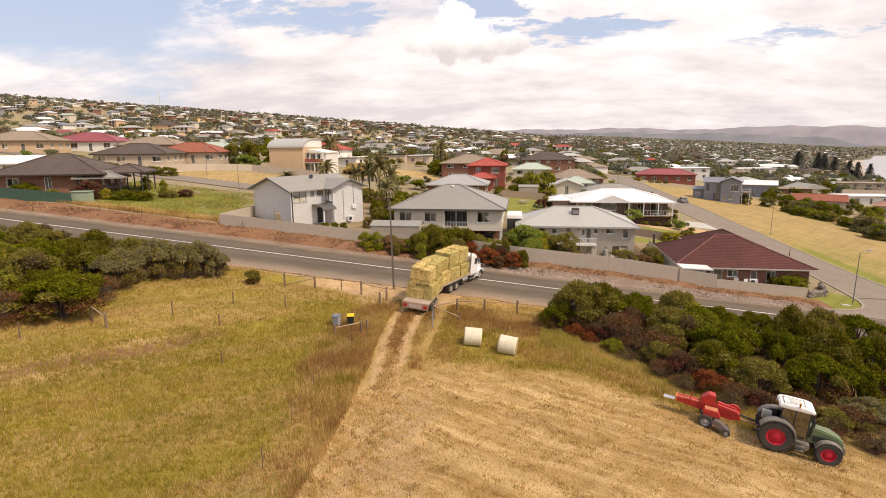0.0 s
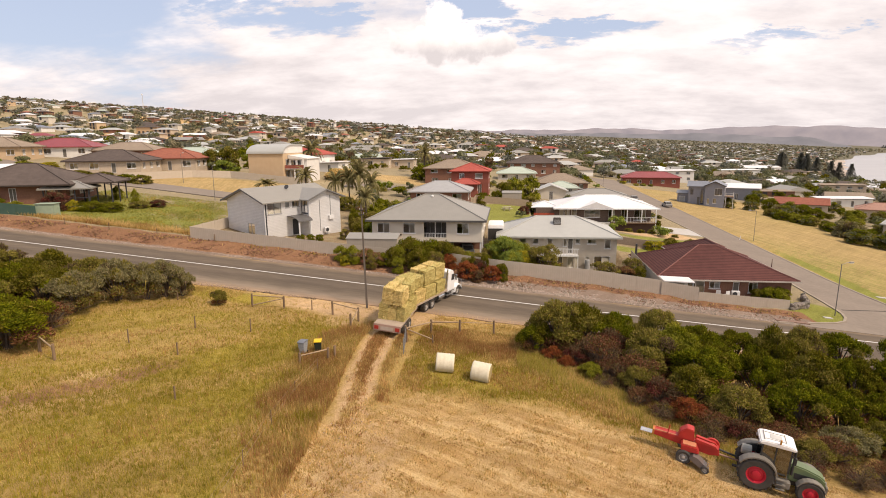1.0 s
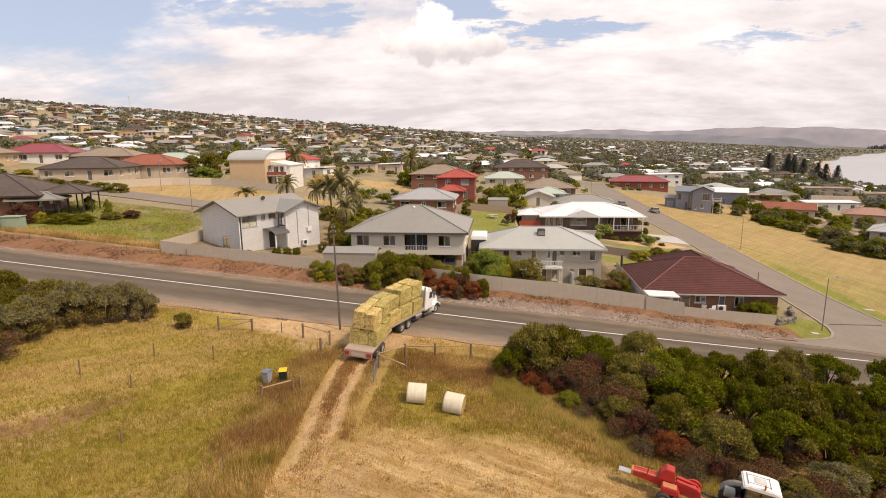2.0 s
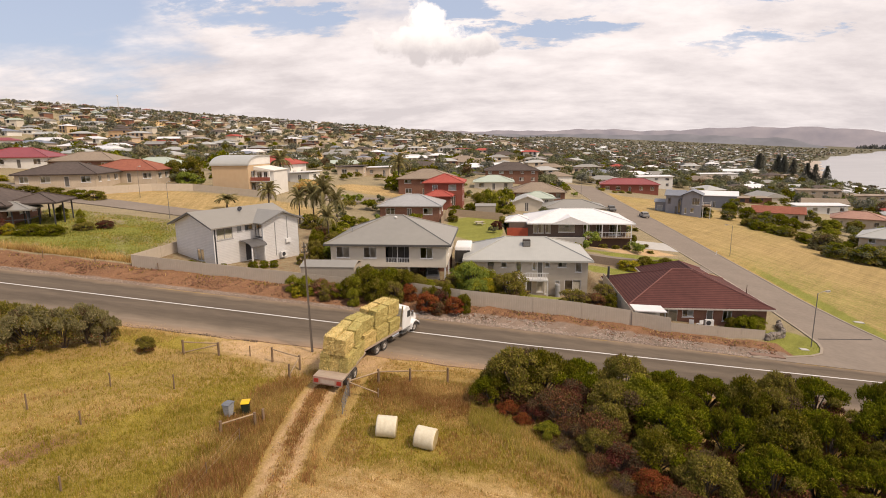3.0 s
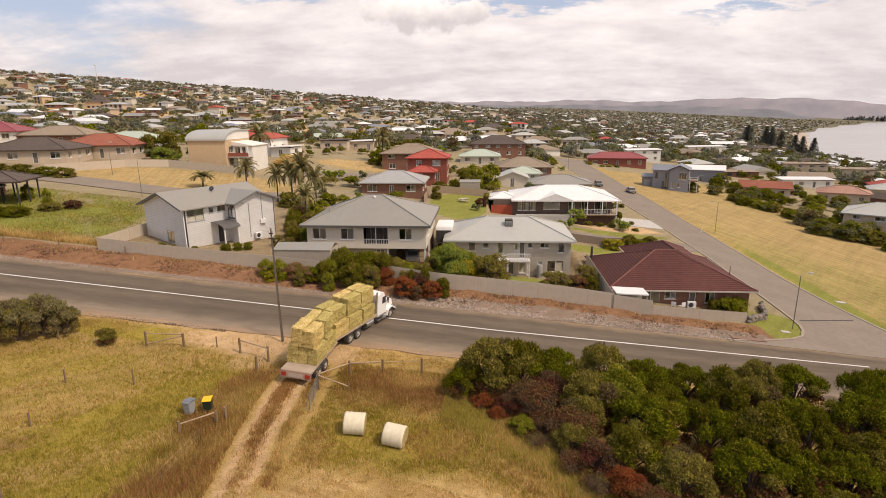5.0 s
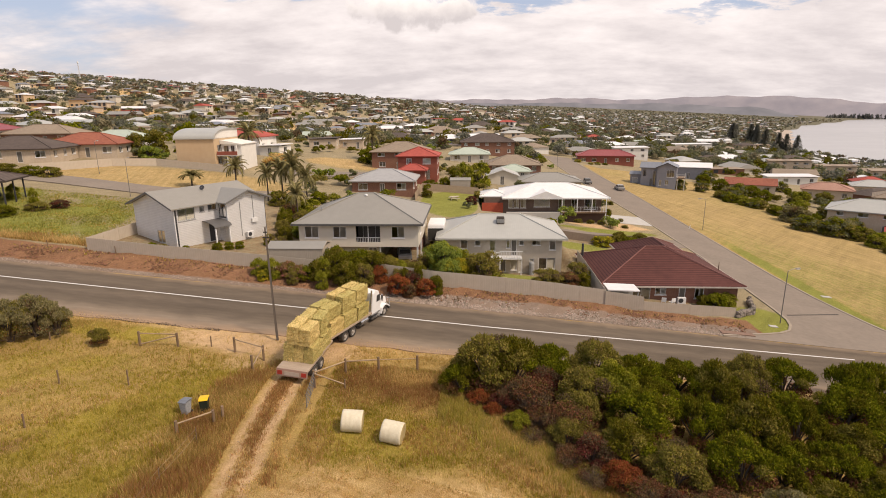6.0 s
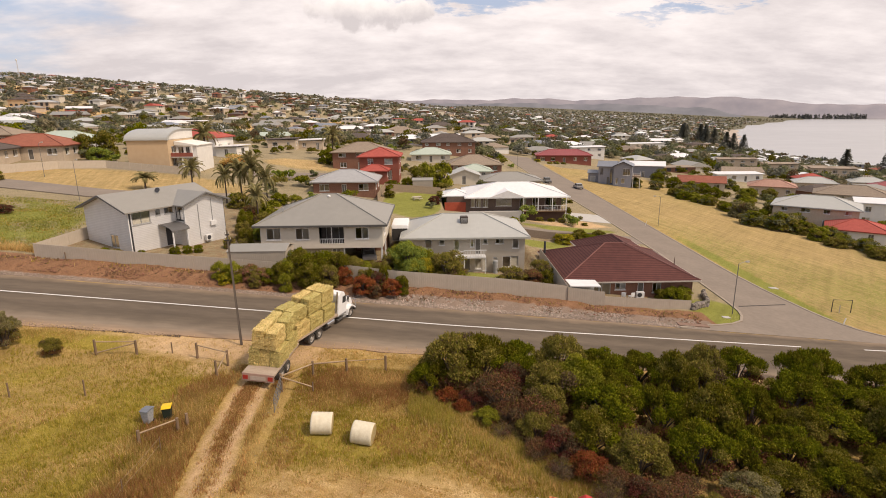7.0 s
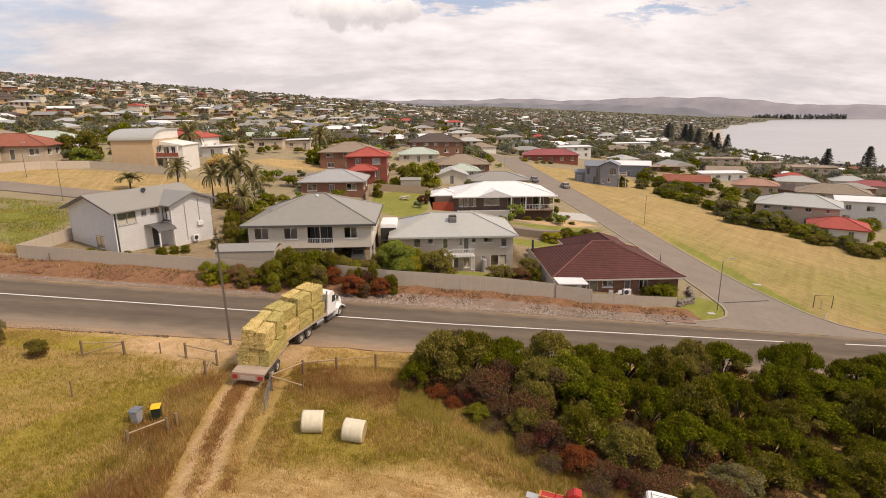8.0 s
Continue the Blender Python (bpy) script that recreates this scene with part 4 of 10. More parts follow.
# white weatherboard two-storey house
def white_house():
    h = empty("house", pose(-26.28, 28.69, 2.38, 0, 0, 61.4), "two-storey white weatherboard house with grey metal gable roofs", "house")
    # local x runs along the long windowed wall, y to its back
    tp = math.tan(radians(20))
    walls(h, 11.1, 7.8, 4.62, W_WHITE, {
        "F": ((0.45, 2.55, 3.0, 4.4, "blind"), (3.2, 3.8, 3.65, 4.4, "dark"), (4.3, 5.4, 3.65, 4.4, "dark")),
        "L": ((2.2, 3.6, 0.35, 1.8, "half"),)}, gable=("x", 3.9 * tp, 0), frame_mat=TRIM_GREY)
    barge = M("grey_bargeboard", (0.17, 0.165, 0.155), None, 3, 0.6)
    gable_roof(h, -0.6, 11.7, -0.6, 8.4, 4.42, 20, ROOF_GREY, "x", trim=barge)
    # gabled wing on the far half of the windowed side
    walls(h, 5.5, 5.0, 4.62, W_WHITE, {"L": ((0.25, 1.5, 2.75, 4.45, "dark"),)}, at=(5.63, -1.62, 0), gable=("y", 2.75 * tp, 0), frame_mat=TRIM_DARK, name="wing_wall")
    gable_roof(h, 5.03, 11.73, -2.2, 4.0, 4.43, 20, ROOF_GREY, "y", trim=barge, name="wing_roof")
    # porch in the angle of the two walls
    bm = bmesh.new()
    bow = [(-2.3 + 2.25 * (1 - math.cos(a)), 1.95 + 0.62 * math.sin(a)) for a in np.linspace(0, math.pi / 2, 8)]
    extrude_profile(bm, [(y, z) for y, z in bow] + [(y, z - 0.06) for y, z in bow[::-1]], -5.6, -3.3, Matrix.Rotation(radians(90), 4, "Z"))
    por = part("porch_roof", bm, M("charcoal_awning_sheet", (0.115, 0.11, 0.105), (0.085, 0.08, 0.078), 2, 0.5), h)
    bm = bmesh.new()
    box(bm, 11.15, 12.7, 0.2, 4.6, 2.35, 2.5)
    bd = part("back_deck", bm, TIMBER, h)
    bars(bd, "rail", TRIM_DARK, [(12.62, 12.7, 0.2, 4.6, 3.35, 3.43), (12.62, 12.7, 0.2, 4.6, 2.9, 2.95), (11.2, 12.62, 0.2, 0.27, 3.35, 3.43), (11.2, 12.62, 0.2, 0.27, 2.9, 2.95)])
    bars(bd, "post", TRIM_DARK, [(12.58, 12.7, 0.16, 0.28, -0.8, 4.4), (12.58, 12.7, 4.5, 4.62, -0.8, 4.4)])
    bm = bmesh.new()
    box(bm, 11.75, 12.95, 0.0, 4.9, 4.4, 4.5)
    part("deck_roof", bm, ROOF_GREY, bd)
    bars(por, "post", TRIM_WHITE, [(3.45, 3.58, -2.2, -2.07, -0.8, 1.98), (5.3, 5.43, -2.2, -2.07, -0.8, 1.98)])
    bm = bmesh.new()
    box(bm, 4.2, 5.1, -0.05, -0.01, 0.0, 2.05)
    part("front_door", bm, TRIM_DARK, h)
    bars(h, "downpipe", TRIM_DARK, [(0.10, 0.22, -0.12, -0.02, -0.8, 4.45)])
    bars(h, "corner_board", TRIM_WHITE, [(-0.05, 0.06, -0.05, 0.10, -0.8, 4.45), (5.58, 5.7, -1.67, -1.56, -0.8, 4.45)])
    bars(h, "conduit", TRIM_GREY, [(7.4, 7.47, -1.69, -1.63, 0.2, 4.4), (9.3, 9.36, -1.69, -1.63, 2.0, 4.9)])
    d = empty("satellite_dish", h.matrix_basis @ pose(5.6, 2.6, 5.75, 0, 0, 0), "dark round satellite dish on a grey metal roof", "satellite dish")
    bm = bmesh.new()
    tube(bm, [(0, 0, -0.7), (0, 0, 0.3)], [0.03, 0.03], 6)
    part("mast", bm, TRIM_GREY, d)
    bm = bmesh.new()
    lathe(bm, [(0.30, 0.0), (0.29, 0.02), (0.17, -0.05), (0.03, -0.08)], 18, pose(0, 0, 0.3, 60, 0, -60))
    part("reflector", bm, TRIM_DARK, d)
    ac_unit(h.matrix_basis @ pose(8.3, -1.95, -0.1, 0, 0, 0))
    bm = bmesh.new()
    box(bm, 8.9, 9.7, -1.9, -1.64, 1.6, 2.15)
    bmesh.ops.bevel(bm, geom=bm.edges[:], offset=0.03, segments=1, affect="EDGES")
    part("wall_cooler", bm, TRIM_WHITE, h)
    return h


def cream_house():
    x0, y0 = -14.0, 33.6
    z0 = -0.9
    h = empty("house", pose(x0, y0, z0), "cream two-level house with grey hipped metal roof and open undercroft", "house")
    w, d = 14.3, 12.6
    up = 2.35     # upper floor above the base
    walls(h, w, d, 2.75, W_CREAM, {
        "F": ((0.7, 2.35, 1.1, 2.45, "half"), (4.1, 5.7, 1.1, 2.45, "half"), (6.85, 9.75, 0.55, 2.55, "void"), (11.1, 12.65, 1.1, 2.45, "half")),
        "R": ((2, 4, 1.0, 2.4, "half"), (7, 8.5, 1.0, 2.4, "half"))}, at=(0, 0, up), below=0.0, frame_mat=TRIM_WHITE)
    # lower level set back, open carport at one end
    # beige wall, its colour darkened for the shade below the upper floor
    walls(h, 9.2, d - 1.0, up - 0.02, M("beige_shaded_plaster", (0.40, 0.36, 0.28), None, 2, 0.9), {"F": ((7.9, 8.9, 0.2, 2.15, "door"),)}, at=(0.3, 0.6, 0), name="lower_wall")
    walls(h, 4.2, 4.0, up - 0.02, W_BRICK, {}, at=(9.9, d - 4.4, 0), name="carport_wall")
    bars(h, "post", TRIM_WHITE, [(14.05, 14.25, 0.1, 0.3, -1.2, up), (9.6, 9.75, 0.2, 0.35, -1.2, up), (14.05, 14.25, 5, 5.2, -1.2, up)])
    # recessed balcony
    bm = bmesh.new()
    box(bm, 6.8, 9.8, 1.6, 1.7, up, up + 2.7)
    back = part("balcony_wall", bm, M("tinted_door_glass", (0.10, 0.09, 0.085), None, 2, 0.2, spec=0.6), h)
    bars(back, "mullion", TRIM_GREY, [(7.4, 7.46, 1.5, 1.58, up + 0.1, up + 2.3), (8.9, 8.96, 1.5, 1.58, up + 0.1, up + 2.3)])
    bars(h, "baluster", TRIM_WHITE, [(6.95 + k * 0.2, 6.99 + k * 0.2, 0.05, 0.09, up + 0.55, up + 1.08) for k in range(14)])
    bars(h, "rail", TRIM_WHITE, [(6.85, 9.75, 0.03, 0.12, up + 1.08, up + 1.15), (8.27, 8.35, 0.03, 0.11, up + 0.55, up + 2.55)])
    hip_roof(h, -0.65, w + 0.55, -0.55, d + 0.5, up + 2.85, 21.5, ROOF_GREY, 0.2, ROOF_GREY, eave=M("charcoal_gutter", (0.10, 0.095, 0.09), None, 3, 0.5))
    # ridge vent and a roof pipe
    bm = bmesh.new()
    lathe(bm, [(0.14, 0), (0.14, 0.25), (0.22, 0.3), (0.22, 0.45), (0.05, 0.55)], 12, pose(7.2, 5.6, up + 5.0))
    part("roof_vent", bm, TRIM_WHITE, h)
    bm = bmesh.new()
    tube(bm, [(2.3, 2.2, up + 3.3), (2.3, 2.2, up + 4.5)], [0.05, 0.05], 6)
    part("flue", bm, TRIM_GREY, h)
    return h


def grey_house():
    x0, y0, z0 = 3.0, 38.2, -3.05
    h = empty("house", pose(x0, y0, z0), "pale grey two-storey house with light hipped metal roof and white balcony", "house")
    w, d = 15.0, 9.9
    F = ((2.2, 3.1, 3.15, 4.3, "half"), (4.0, 4.7, 3.55, 4.25, "half"), (5.9, 6.6, 2.9, 4.35, "half"), (8.0, 8.45, 3.3, 4.3, "blind"), (8.6, 9.3, 2.3, 4.35, "door"), (9.6, 10.2, 3.65, 4.3, "half"), (11.2, 12.3, 3.65, 4.3, "half"), (13.4, 14.2, 3.05, 4.35, "half"),
         (7.2, 8.0, 0.1, 1.95, "door"), (8.6, 9.4, 0.35, 1.8, "blind"), (9.6, 10.1, 0.1, 1.85, "blind"), (10.9, 11.5, 1.05, 1.9, "blind"), (12.1, 14.2, 0.55, 2.0, "half"), (2.0, 3.4, 0.6, 1.9, "half"))
    walls(h, w, d, 4.55, W_GREY, {"F": F, "R": ((2, 3.4, 3.0, 4.3, "half"), (6, 7.4, 3.0, 4.3, "half"), (3, 4, 0.5, 1.9, "half"))}, frame_mat=TRIM_WHITE)
    hip_roof(h, -0.9, w + 0.5, -0.65, d + 0.6, 4.62, 20.5, ROOF_PALE, 0.18, ROOF_PALE)
    # white balcony with raking stair landing
    bm = bmesh.new()
    box(bm, 5.2, 9.9, -1.5, -0.02, 2.15, 2.3)
    bal = part("balcony", bm, TRIM_WHITE, h)
    bars(bal, "baluster", TRIM_WHITE, [(7.3 + k * 0.2, 7.35 + k * 0.2, -1.5, -1.46, 2.3, 3.15) for k in range(13)])
    for lo, hi in ((0.0, 0.10), (0.75, 0.86), (0.36, 0.44)):
        bm = bmesh.new()
        extrude_profile(bm, [(1.8, 1.55 + lo), (7.2, 2.3 + lo), (7.2, 2.3 + hi), (1.8, 1.55 + hi)], -1.5, -1.44)
        part("ramp_rail", bm, TRIM_WHITE, bal)
    bm = bmesh.new()
    extrude_profile(bm, [(1.8, 1.45), (7.2, 2.2), (7.2, 2.3), (1.8, 1.55)], -1.44, -0.4)
    part("ramp", bm, CONCRETE, bal)
    bars(bal, "ramp_post", TRIM_WHITE, [(x, x + 0.09, -1.43, -1.34, -0.6, 1.5 + (x - 1.8) * 0.139 + 0.8) for x in (1.85, 3.6, 5.4)])
    bars(bal, "post", TRIM_WHITE, [(7.1, 7.22, -1.45, -1.33, -1.0, 2.15), (9.75, 9.87, -1.45, -1.33, -1.0, 2.15)])
    bars(bal, "rail", TRIM_WHITE, [(7.1, 9.92, -1.53, -1.44, 3.15, 3.24)])
    # ground-level water heater and rooftop cooler
    wh = empty("water_heater", h.matrix_basis @ pose(11.2, -0.5, 0), "white upright gas water heater against a grey wall", "water heater")
    bm = bmesh.new()
    lathe(bm, [(0.32, -0.3), (0.34, -0.25), (0.34, 1.45), (0.28, 1.6), (0.05, 1.63)], 16)
    part("tank", bm, TRIM_GREY, wh)
    c = empty("roof_cooler", h.matrix_basis @ pose(7.35, 2.9, 6.0), "dark boxy evaporative cooler standing on a metal roof", "cooler")
    bm = bmesh.new()
    box(bm, -0.5, 0.5, -0.45, 0.45, -0.35, 0.75)
    bmesh.ops.bevel(bm, geom=bm.edges[:], offset=0.06, segments=2, affect="EDGES")
    b = part("housing", bm, M("dark_plastic", (0.075, 0.06, 0.05), None, 4, 0.6), c)
    for k in range(4):
        bm = bmesh.new()
        box(bm, -0.44, 0.44, -0.475, -0.445, 0.0 + k * 0.15, 0.08 + k * 0.15)
        part("louvre", bm, TRIM_GREY, b)
    return h


def maroon_house():
    h = empty("house", pose(21.2, 29.5, -4.15), "single-storey brown brick house with maroon tiled hip roof", "house")
    w, d = 14.6, 12.6
    walls(h, w, d, 2.4, W_BRICK, {"F": ((1.0, 2.2, 0.9, 2.1, "half"), (3.2, 5.2, 0.2, 2.15, "half"), (5.7, 6.9, 1.3, 2.1, "half"), (8.3, 9.0, 0.1, 2.1, "door"), (10.0, 11.0, 0.9, 2.1, "half")), "R": ((2, 4, 0.9, 2.1, "half"), (7, 9, 0.9, 2.1, "half"))})
    eaves = M("cream_gutter", (0.50, 0.44, 0.38), None, 3, 0.5)
    ridge = M("maroon_ridge_tile", (0.20, 0.085, 0.070), (0.14, 0.06, 0.05), 4, 0.8)
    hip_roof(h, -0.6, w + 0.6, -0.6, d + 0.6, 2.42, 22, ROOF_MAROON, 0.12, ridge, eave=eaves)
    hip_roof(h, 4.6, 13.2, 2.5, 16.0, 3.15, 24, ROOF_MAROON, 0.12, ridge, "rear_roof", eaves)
    walls(h, 7.4, 2.6, 3.1, W_BRICK, {}, (5.2, 12.8, 0), name="rear_wall")
    bm = bmesh.new()
    tube(bm, [(-0.1, 11.2, 2.8), (-0.1, 11.2, 4.4)], [0.16, 0.14], 8)
    part("flue", bm, TRIM_DARK, h)
    bm = bmesh.new()
    tube(bm, [(13.6, 2.9, 3.3), (13.6, 2.9, 4.3)], [0.05, 0.02], 6)
    part("finial", bm, ROOF_MAROON, h)
    return h
white_house()
cream_house()
grey_house()
maroon_house()


def dwelling(label, x, y, w, d, h, roof, wall, rot=0, form="hip", pitch=20, trim=TRIM_WHITE, base=None, seed=0, over=0.5, axis=None):
    """A plain suburban house with windows all round; x, y is the middle of its front."""
    rng = random.Random(int(x * 7 + y * 13) + seed)
    z = (gz(x, y + 2) if base is None else base) - 0.05
    o = empty("house", pose(x, y, z, 0, 0, rot), label, "house")
    holes = {"F": [], "R": [], "L": []}
    for lev in range(2 if h > 4 else 1):
        v = lev * 2.6
        for side, length in (("F", w), ("R", d), ("L", d)):
            n = max(1, int(length / 3.6))
            for i in range(n):
                c = length * (i + 0.5) / n + rng.uniform(-0.3, 0.3)
                ww = rng.choice((0.6, 0.8, 0.9))
                if side == "F" and lev == 0 and i == n // 2:
                    holes[side].append((c - 0.45, c + 0.45, v + 0.05, v + 2.1, "door"))
                else:
                    holes[side].append((c - ww, c + ww, v + 0.9, min(v + 2.15, h - 0.25), rng.choice(("half", "blind", "dark", "half"))))
    cx = -w / 2
    rise = None
    if form == "gable":
        ax = axis or ("x" if w >= d else "y")
        run = (d if ax == "x" else w) / 2
        walls(o, w, d, h, wall, holes, (cx, 0, 0), trim, gable=(ax, run * math.tan(radians(pitch)), 0))
        gable_roof(o, cx - over, cx + w + over, -over, d + over, h - 0.12, pitch, roof, ax, trim=trim)
    elif form == "flat":
        walls(o, w, d, h, wall, holes, (cx, 0, 0), trim)
        bm = bmesh.new()
        extrude_profile(bm, [(cx - over, h + 0.05), (cx + w + over, h + 0.3), (cx + w + over, h + 0.5), (cx - over, h + 0.25)], -over, d + over)
        part("roof", bm, roof, o)
    else:
        walls(o, w, d, h, wall, holes, (cx, 0, 0), trim)
        hip_roof(o, cx - over, cx + w + over, -over, d + over, h + 0.03, pitch, roof, 0.16, roof)
    return o


PLACED = []


def D(label, x, y, w, d, h, roof, wall, *a, **k):
    PLACED.append((x, y, max(w, d) * 0.75 + 2))
    return dwelling(label, x, y, w, d, h, roof, wall, *a, **k)


# houses behind the first row
def white_roof_house():
    x0, y0 = 9.0, 73.2
    h = empty("house", pose(x0, y0, -2.6), "wide dark brick house with white metal hip roof and raised deck", "house")
    PLACED.append((20, 80, 18))
    walls(h, 22.0, 11.5, 3.9, M("dark_brown_brick", (0.155, 0.108, 0.085), (0.10, 0.07, 0.056), 5, 0.85, bump=0.3), {"F": ((4.6, 5.4, 1.9, 3.7, "half"), (5.6, 6.6, 1.9, 3.7, "half"), (6.9, 7.9, 1.9, 3.7, "half"), (9.4, 12.4, 2.1, 3.5, "blind"), (14.0, 15.2, 1.8, 3.7, "half"), (16.4, 17.6, 1.6, 3.75, "dark"), (18.8, 21.0, 1.6, 3.75, "dark"))})
    hip_roof(h, 3.4, 23.2, -1.6, 12.2, 3.98, 16, ROOF_WHITE, 0.18, TRIM_WHITE)
    hip_roof(h, -0.8, 4.6, 1.2, 7.4, 3.9, 18, ROOF_WHITE, 0.16, TRIM_WHITE, "side_roof")
    bm = bmesh.new()
    a = [bm.verts.new(v) for v in ((8.2, -1.62, 4.05), (14.6, -1.62, 4.05), (11.4, -1.62, 5.25), (11.4, 2.6, 5.3))]
    bm.faces.new((a[0], a[1], a[2])), bm.faces.new((a[1], a[3], a[2])), bm.faces.new((a[0], a[2], a[3])), bm.faces.new((a[0], a[3], a[1]))
    part("front_gable", bm, ROOF_WHITE, h)
    bm = bmesh.new()
    box(bm, -0.4, 3.6, -0.16, -0.02, 0.6, 2.9)
    part("red_screen", bm, M("red_timber_screen", (0.42, 0.085, 0.045), None, 3, 0.7), h, "red-stained timber screen")
    bm = bmesh.new()
    box(bm, 4.2, 14.2, -1.7, -0.4, -1.2, 1.25)
    part("terrace", bm, CONCRETE, h)
    bm = bmesh.new()
    box(bm, 14.3, 22.6, -1.9, -0.1, 1.2, 1.4)
    deck = part("deck", bm, TIMBER, h)
    railing(deck, 14.3, 22.6, -1.88, 1.4, 1.0, TRIM_WHITE, 14)
    bars(deck, "post", TRIM_WHITE, [(14.35, 14.5, -1.85, -1.7, -1.4, 3.9), (17.1, 17.25, -1.85, -1.7, 1.4, 3.9), (19.8, 19.95, -1.85, -1.7, 1.4, 3.9), (22.4, 22.55, -1.85, -1.7, -1.4, 3.9)])
    bm = bmesh.new()
    box(bm, 14.4, 22.4, -1.0, -0.9, -1.4, 1.2)
    part("lattice_skirt", bm, M("brown_lattice", (0.10, 0.06, 0.045), None, 6, 0.9), deck)
    return h


white_roof_house()


def barrel_house():
    h = empty("house", pose(-54.7, 82.2, 6.3, 0, 0, 0) @ Matrix.Diagonal((0.78, 1, 0.97, 1)), "tall sand-coloured house with curved pale metal roof", "house")
    PLACED.append((-48, 88, 16))
    walls(h, 10.4, 12.0, 6.0, W_SAND, {"R": ((1.5, 3.0, 3.2, 4.6, "dark"), (3.6, 5.0, 3.2, 4.6, "dark"), (6, 8, 3.0, 5.2, "half"), (1.5, 3.0, 0.6, 2.0, "dark"))})
    # quarter-round roof springing from the front wall
    bm = bmesh.new()
    arc_pts = [(-0.3 + 6.6 * (1 - math.cos(t)), 6.0 + 2.1 * math.sin(t)) for t in np.linspace(0, math.pi / 2, 12)]
    prof = [(-0.3, 5.9)] + arc_pts + [(12.3, 8.0), (12.3, 7.85), (6.0, 7.9)] + [(0.15 + 6.1 * (1 - math.cos(t)), 5.9 + 2.0 * math.sin(t)) for t in np.linspace(math.pi / 2 - 0.1, 0.05, 10)]
    extrude_profile(bm, prof, -10.75, 0.35, Matrix.Rotation(radians(90), 4, "Z"))
    part("curved_roof", bm, ROOF_PALE, h)
    for x in (0.0, 10.2):
        bm = bmesh.new()
        extrude_profile(bm, [(0, 5.95)] + [(0.1 + 6.1 * (1 - math.cos(t)), 5.9 + 2.0 * math.sin(t)) for t in np.linspace(0.08, math.pi / 2, 10)] + [(12, 7.9), (12, 5.95)], -x - 0.2, -x, Matrix.Rotation(radians(90), 4, "Z"))
        part("end_gable", bm, W_OFFWHITE if x else W_SAND, h)
    walls(h, 5.5, 8.0, 4.7, W_OFFWHITE, {"F": ((0.6, 2.0, 3.0, 4.4, "dark"), (2.6, 3.6, 3.0, 4.4, "dark"), (0.8, 2.4, 0.3, 2.2, "dark"), (3.2, 4.8, 0.3, 2.2, "dark"))}, (10.6, 3.0, 0), name="wing_wall")
    bm = bmesh.new()
    extrude_profile(bm, [(10.5, 4.72), (16.4, 4.6), (16.4, 4.75), (10.5, 5.6)], 2.6, 11.2)
    part("wing_roof", bm, W_OFFWHITE, h)
    bm = bmesh.new()
    box(bm, 10.6, 16.2, 0.6, 3.0, 2.3, 2.5)
    b = part("balcony", bm, CONCRETE, h)
    bm = bmesh.new()
    box(bm, 10.6, 16.2, 0.6, 0.68, 2.5, 3.3)
    part("balcony_front", bm, M("brick_red_paint", (0.30, 0.09, 0.06), None, 3, 0.8), b)
    bars(b, "post", W_OFFWHITE, [(13.2, 13.5, 0.7, 1.0, -0.8, 2.3), (15.8, 16.1, 0.7, 1.0, -0.8, 4.6)])


barrel_house()
D("two-storey white villa with red tiled hip roof", -55.2, 112.0, 13.5, 10, 3.9, ROOF_RED, W_OFFWHITE, -6)
D("white flat-roofed wing beside a red-roofed villa", -45.6, 110.5, 5.5, 7, 2.5, ROOF_WHITE, W_OFFWHITE, -6, "flat")
D("brown brick house with silver metal hip roof", -10.3, 73.0, 11.6, 9, 2.55, ROOF_SILVER, W_BRICK, 0)
D("two-storey red brick house with bright red tiled roof", -5.6, 94, 8.8, 9, 5.2, ROOF_RED, W_REDB, 0, base=2.3)
D("low red-roofed brick extension beside a brick house", -6.4, 89.5, 5.6, 4.2, 2.4, ROOF_RED, W_REDB, 0, pitch=24, base=2.4)
D("large brown brick house with pale tan tiled roof", -11.5, 108, 14, 11, 4.6, ROOF_TAN, W_BRICK, 0)
D("small tan house with low brown roof", -40.4, 143, 8.5, 8, 2.8, ROOF_BROWN, W_TAN, 5, "flat")
D("small tan house with white metal roof", -33.0, 150, 8, 8, 2.8, ROOF_WHITE, W_TAN, 0, "flat")
D("dark-roofed brown brick house on high ground", 12.5, 168, 19, 14, 4.6, ROOF_BROWN, W_BRICK, 0)
D("house with tan tiled roof behind garden trees", 18.5, 124, 15, 12, 2.5, ROOF_TAN, W_BRICK, 0)
D("cream sunroom with pale metal roof", 14.0, 100, 7, 6, 2.3, ROOF_PALE, W_CREAM, 0, "gable", axis="y")
D("low house with wide grey metal hip roof", 25.5, 100, 14, 10, 2.4, ROOF_GREY, W_TAN, 0, pitch=16)
D("low house with sage green metal roof", 6.0, 140, 12, 9, 2.5, ROOF_SAGE, W_CREAM, 0)
D("sage-roofed cottage behind a white-roofed house", 17.5, 110, 8, 7, 2.4, ROOF_SAGE, W_CREAM, 0)
D("long red brick house with crimson metal roof", 58.3, 184, 21, 10, 3.0, ROOF_CRIMSON, W_REDB, -8)
D("white flat-roofed two-storey house", 77.6, 217, 14, 10, 4.8, ROOF_WHITE, W_OFFWHITE, -5, "flat")
D("low white house with pale roof", 152, 338, 24, 12, 3.6, ROOF_WHITE, W_OFFWHITE, 0, "flat")
D("small red-roofed house among trees", 84.3, 320, 12, 10, 2.6, ROOF_RED, W_TAN, 0)
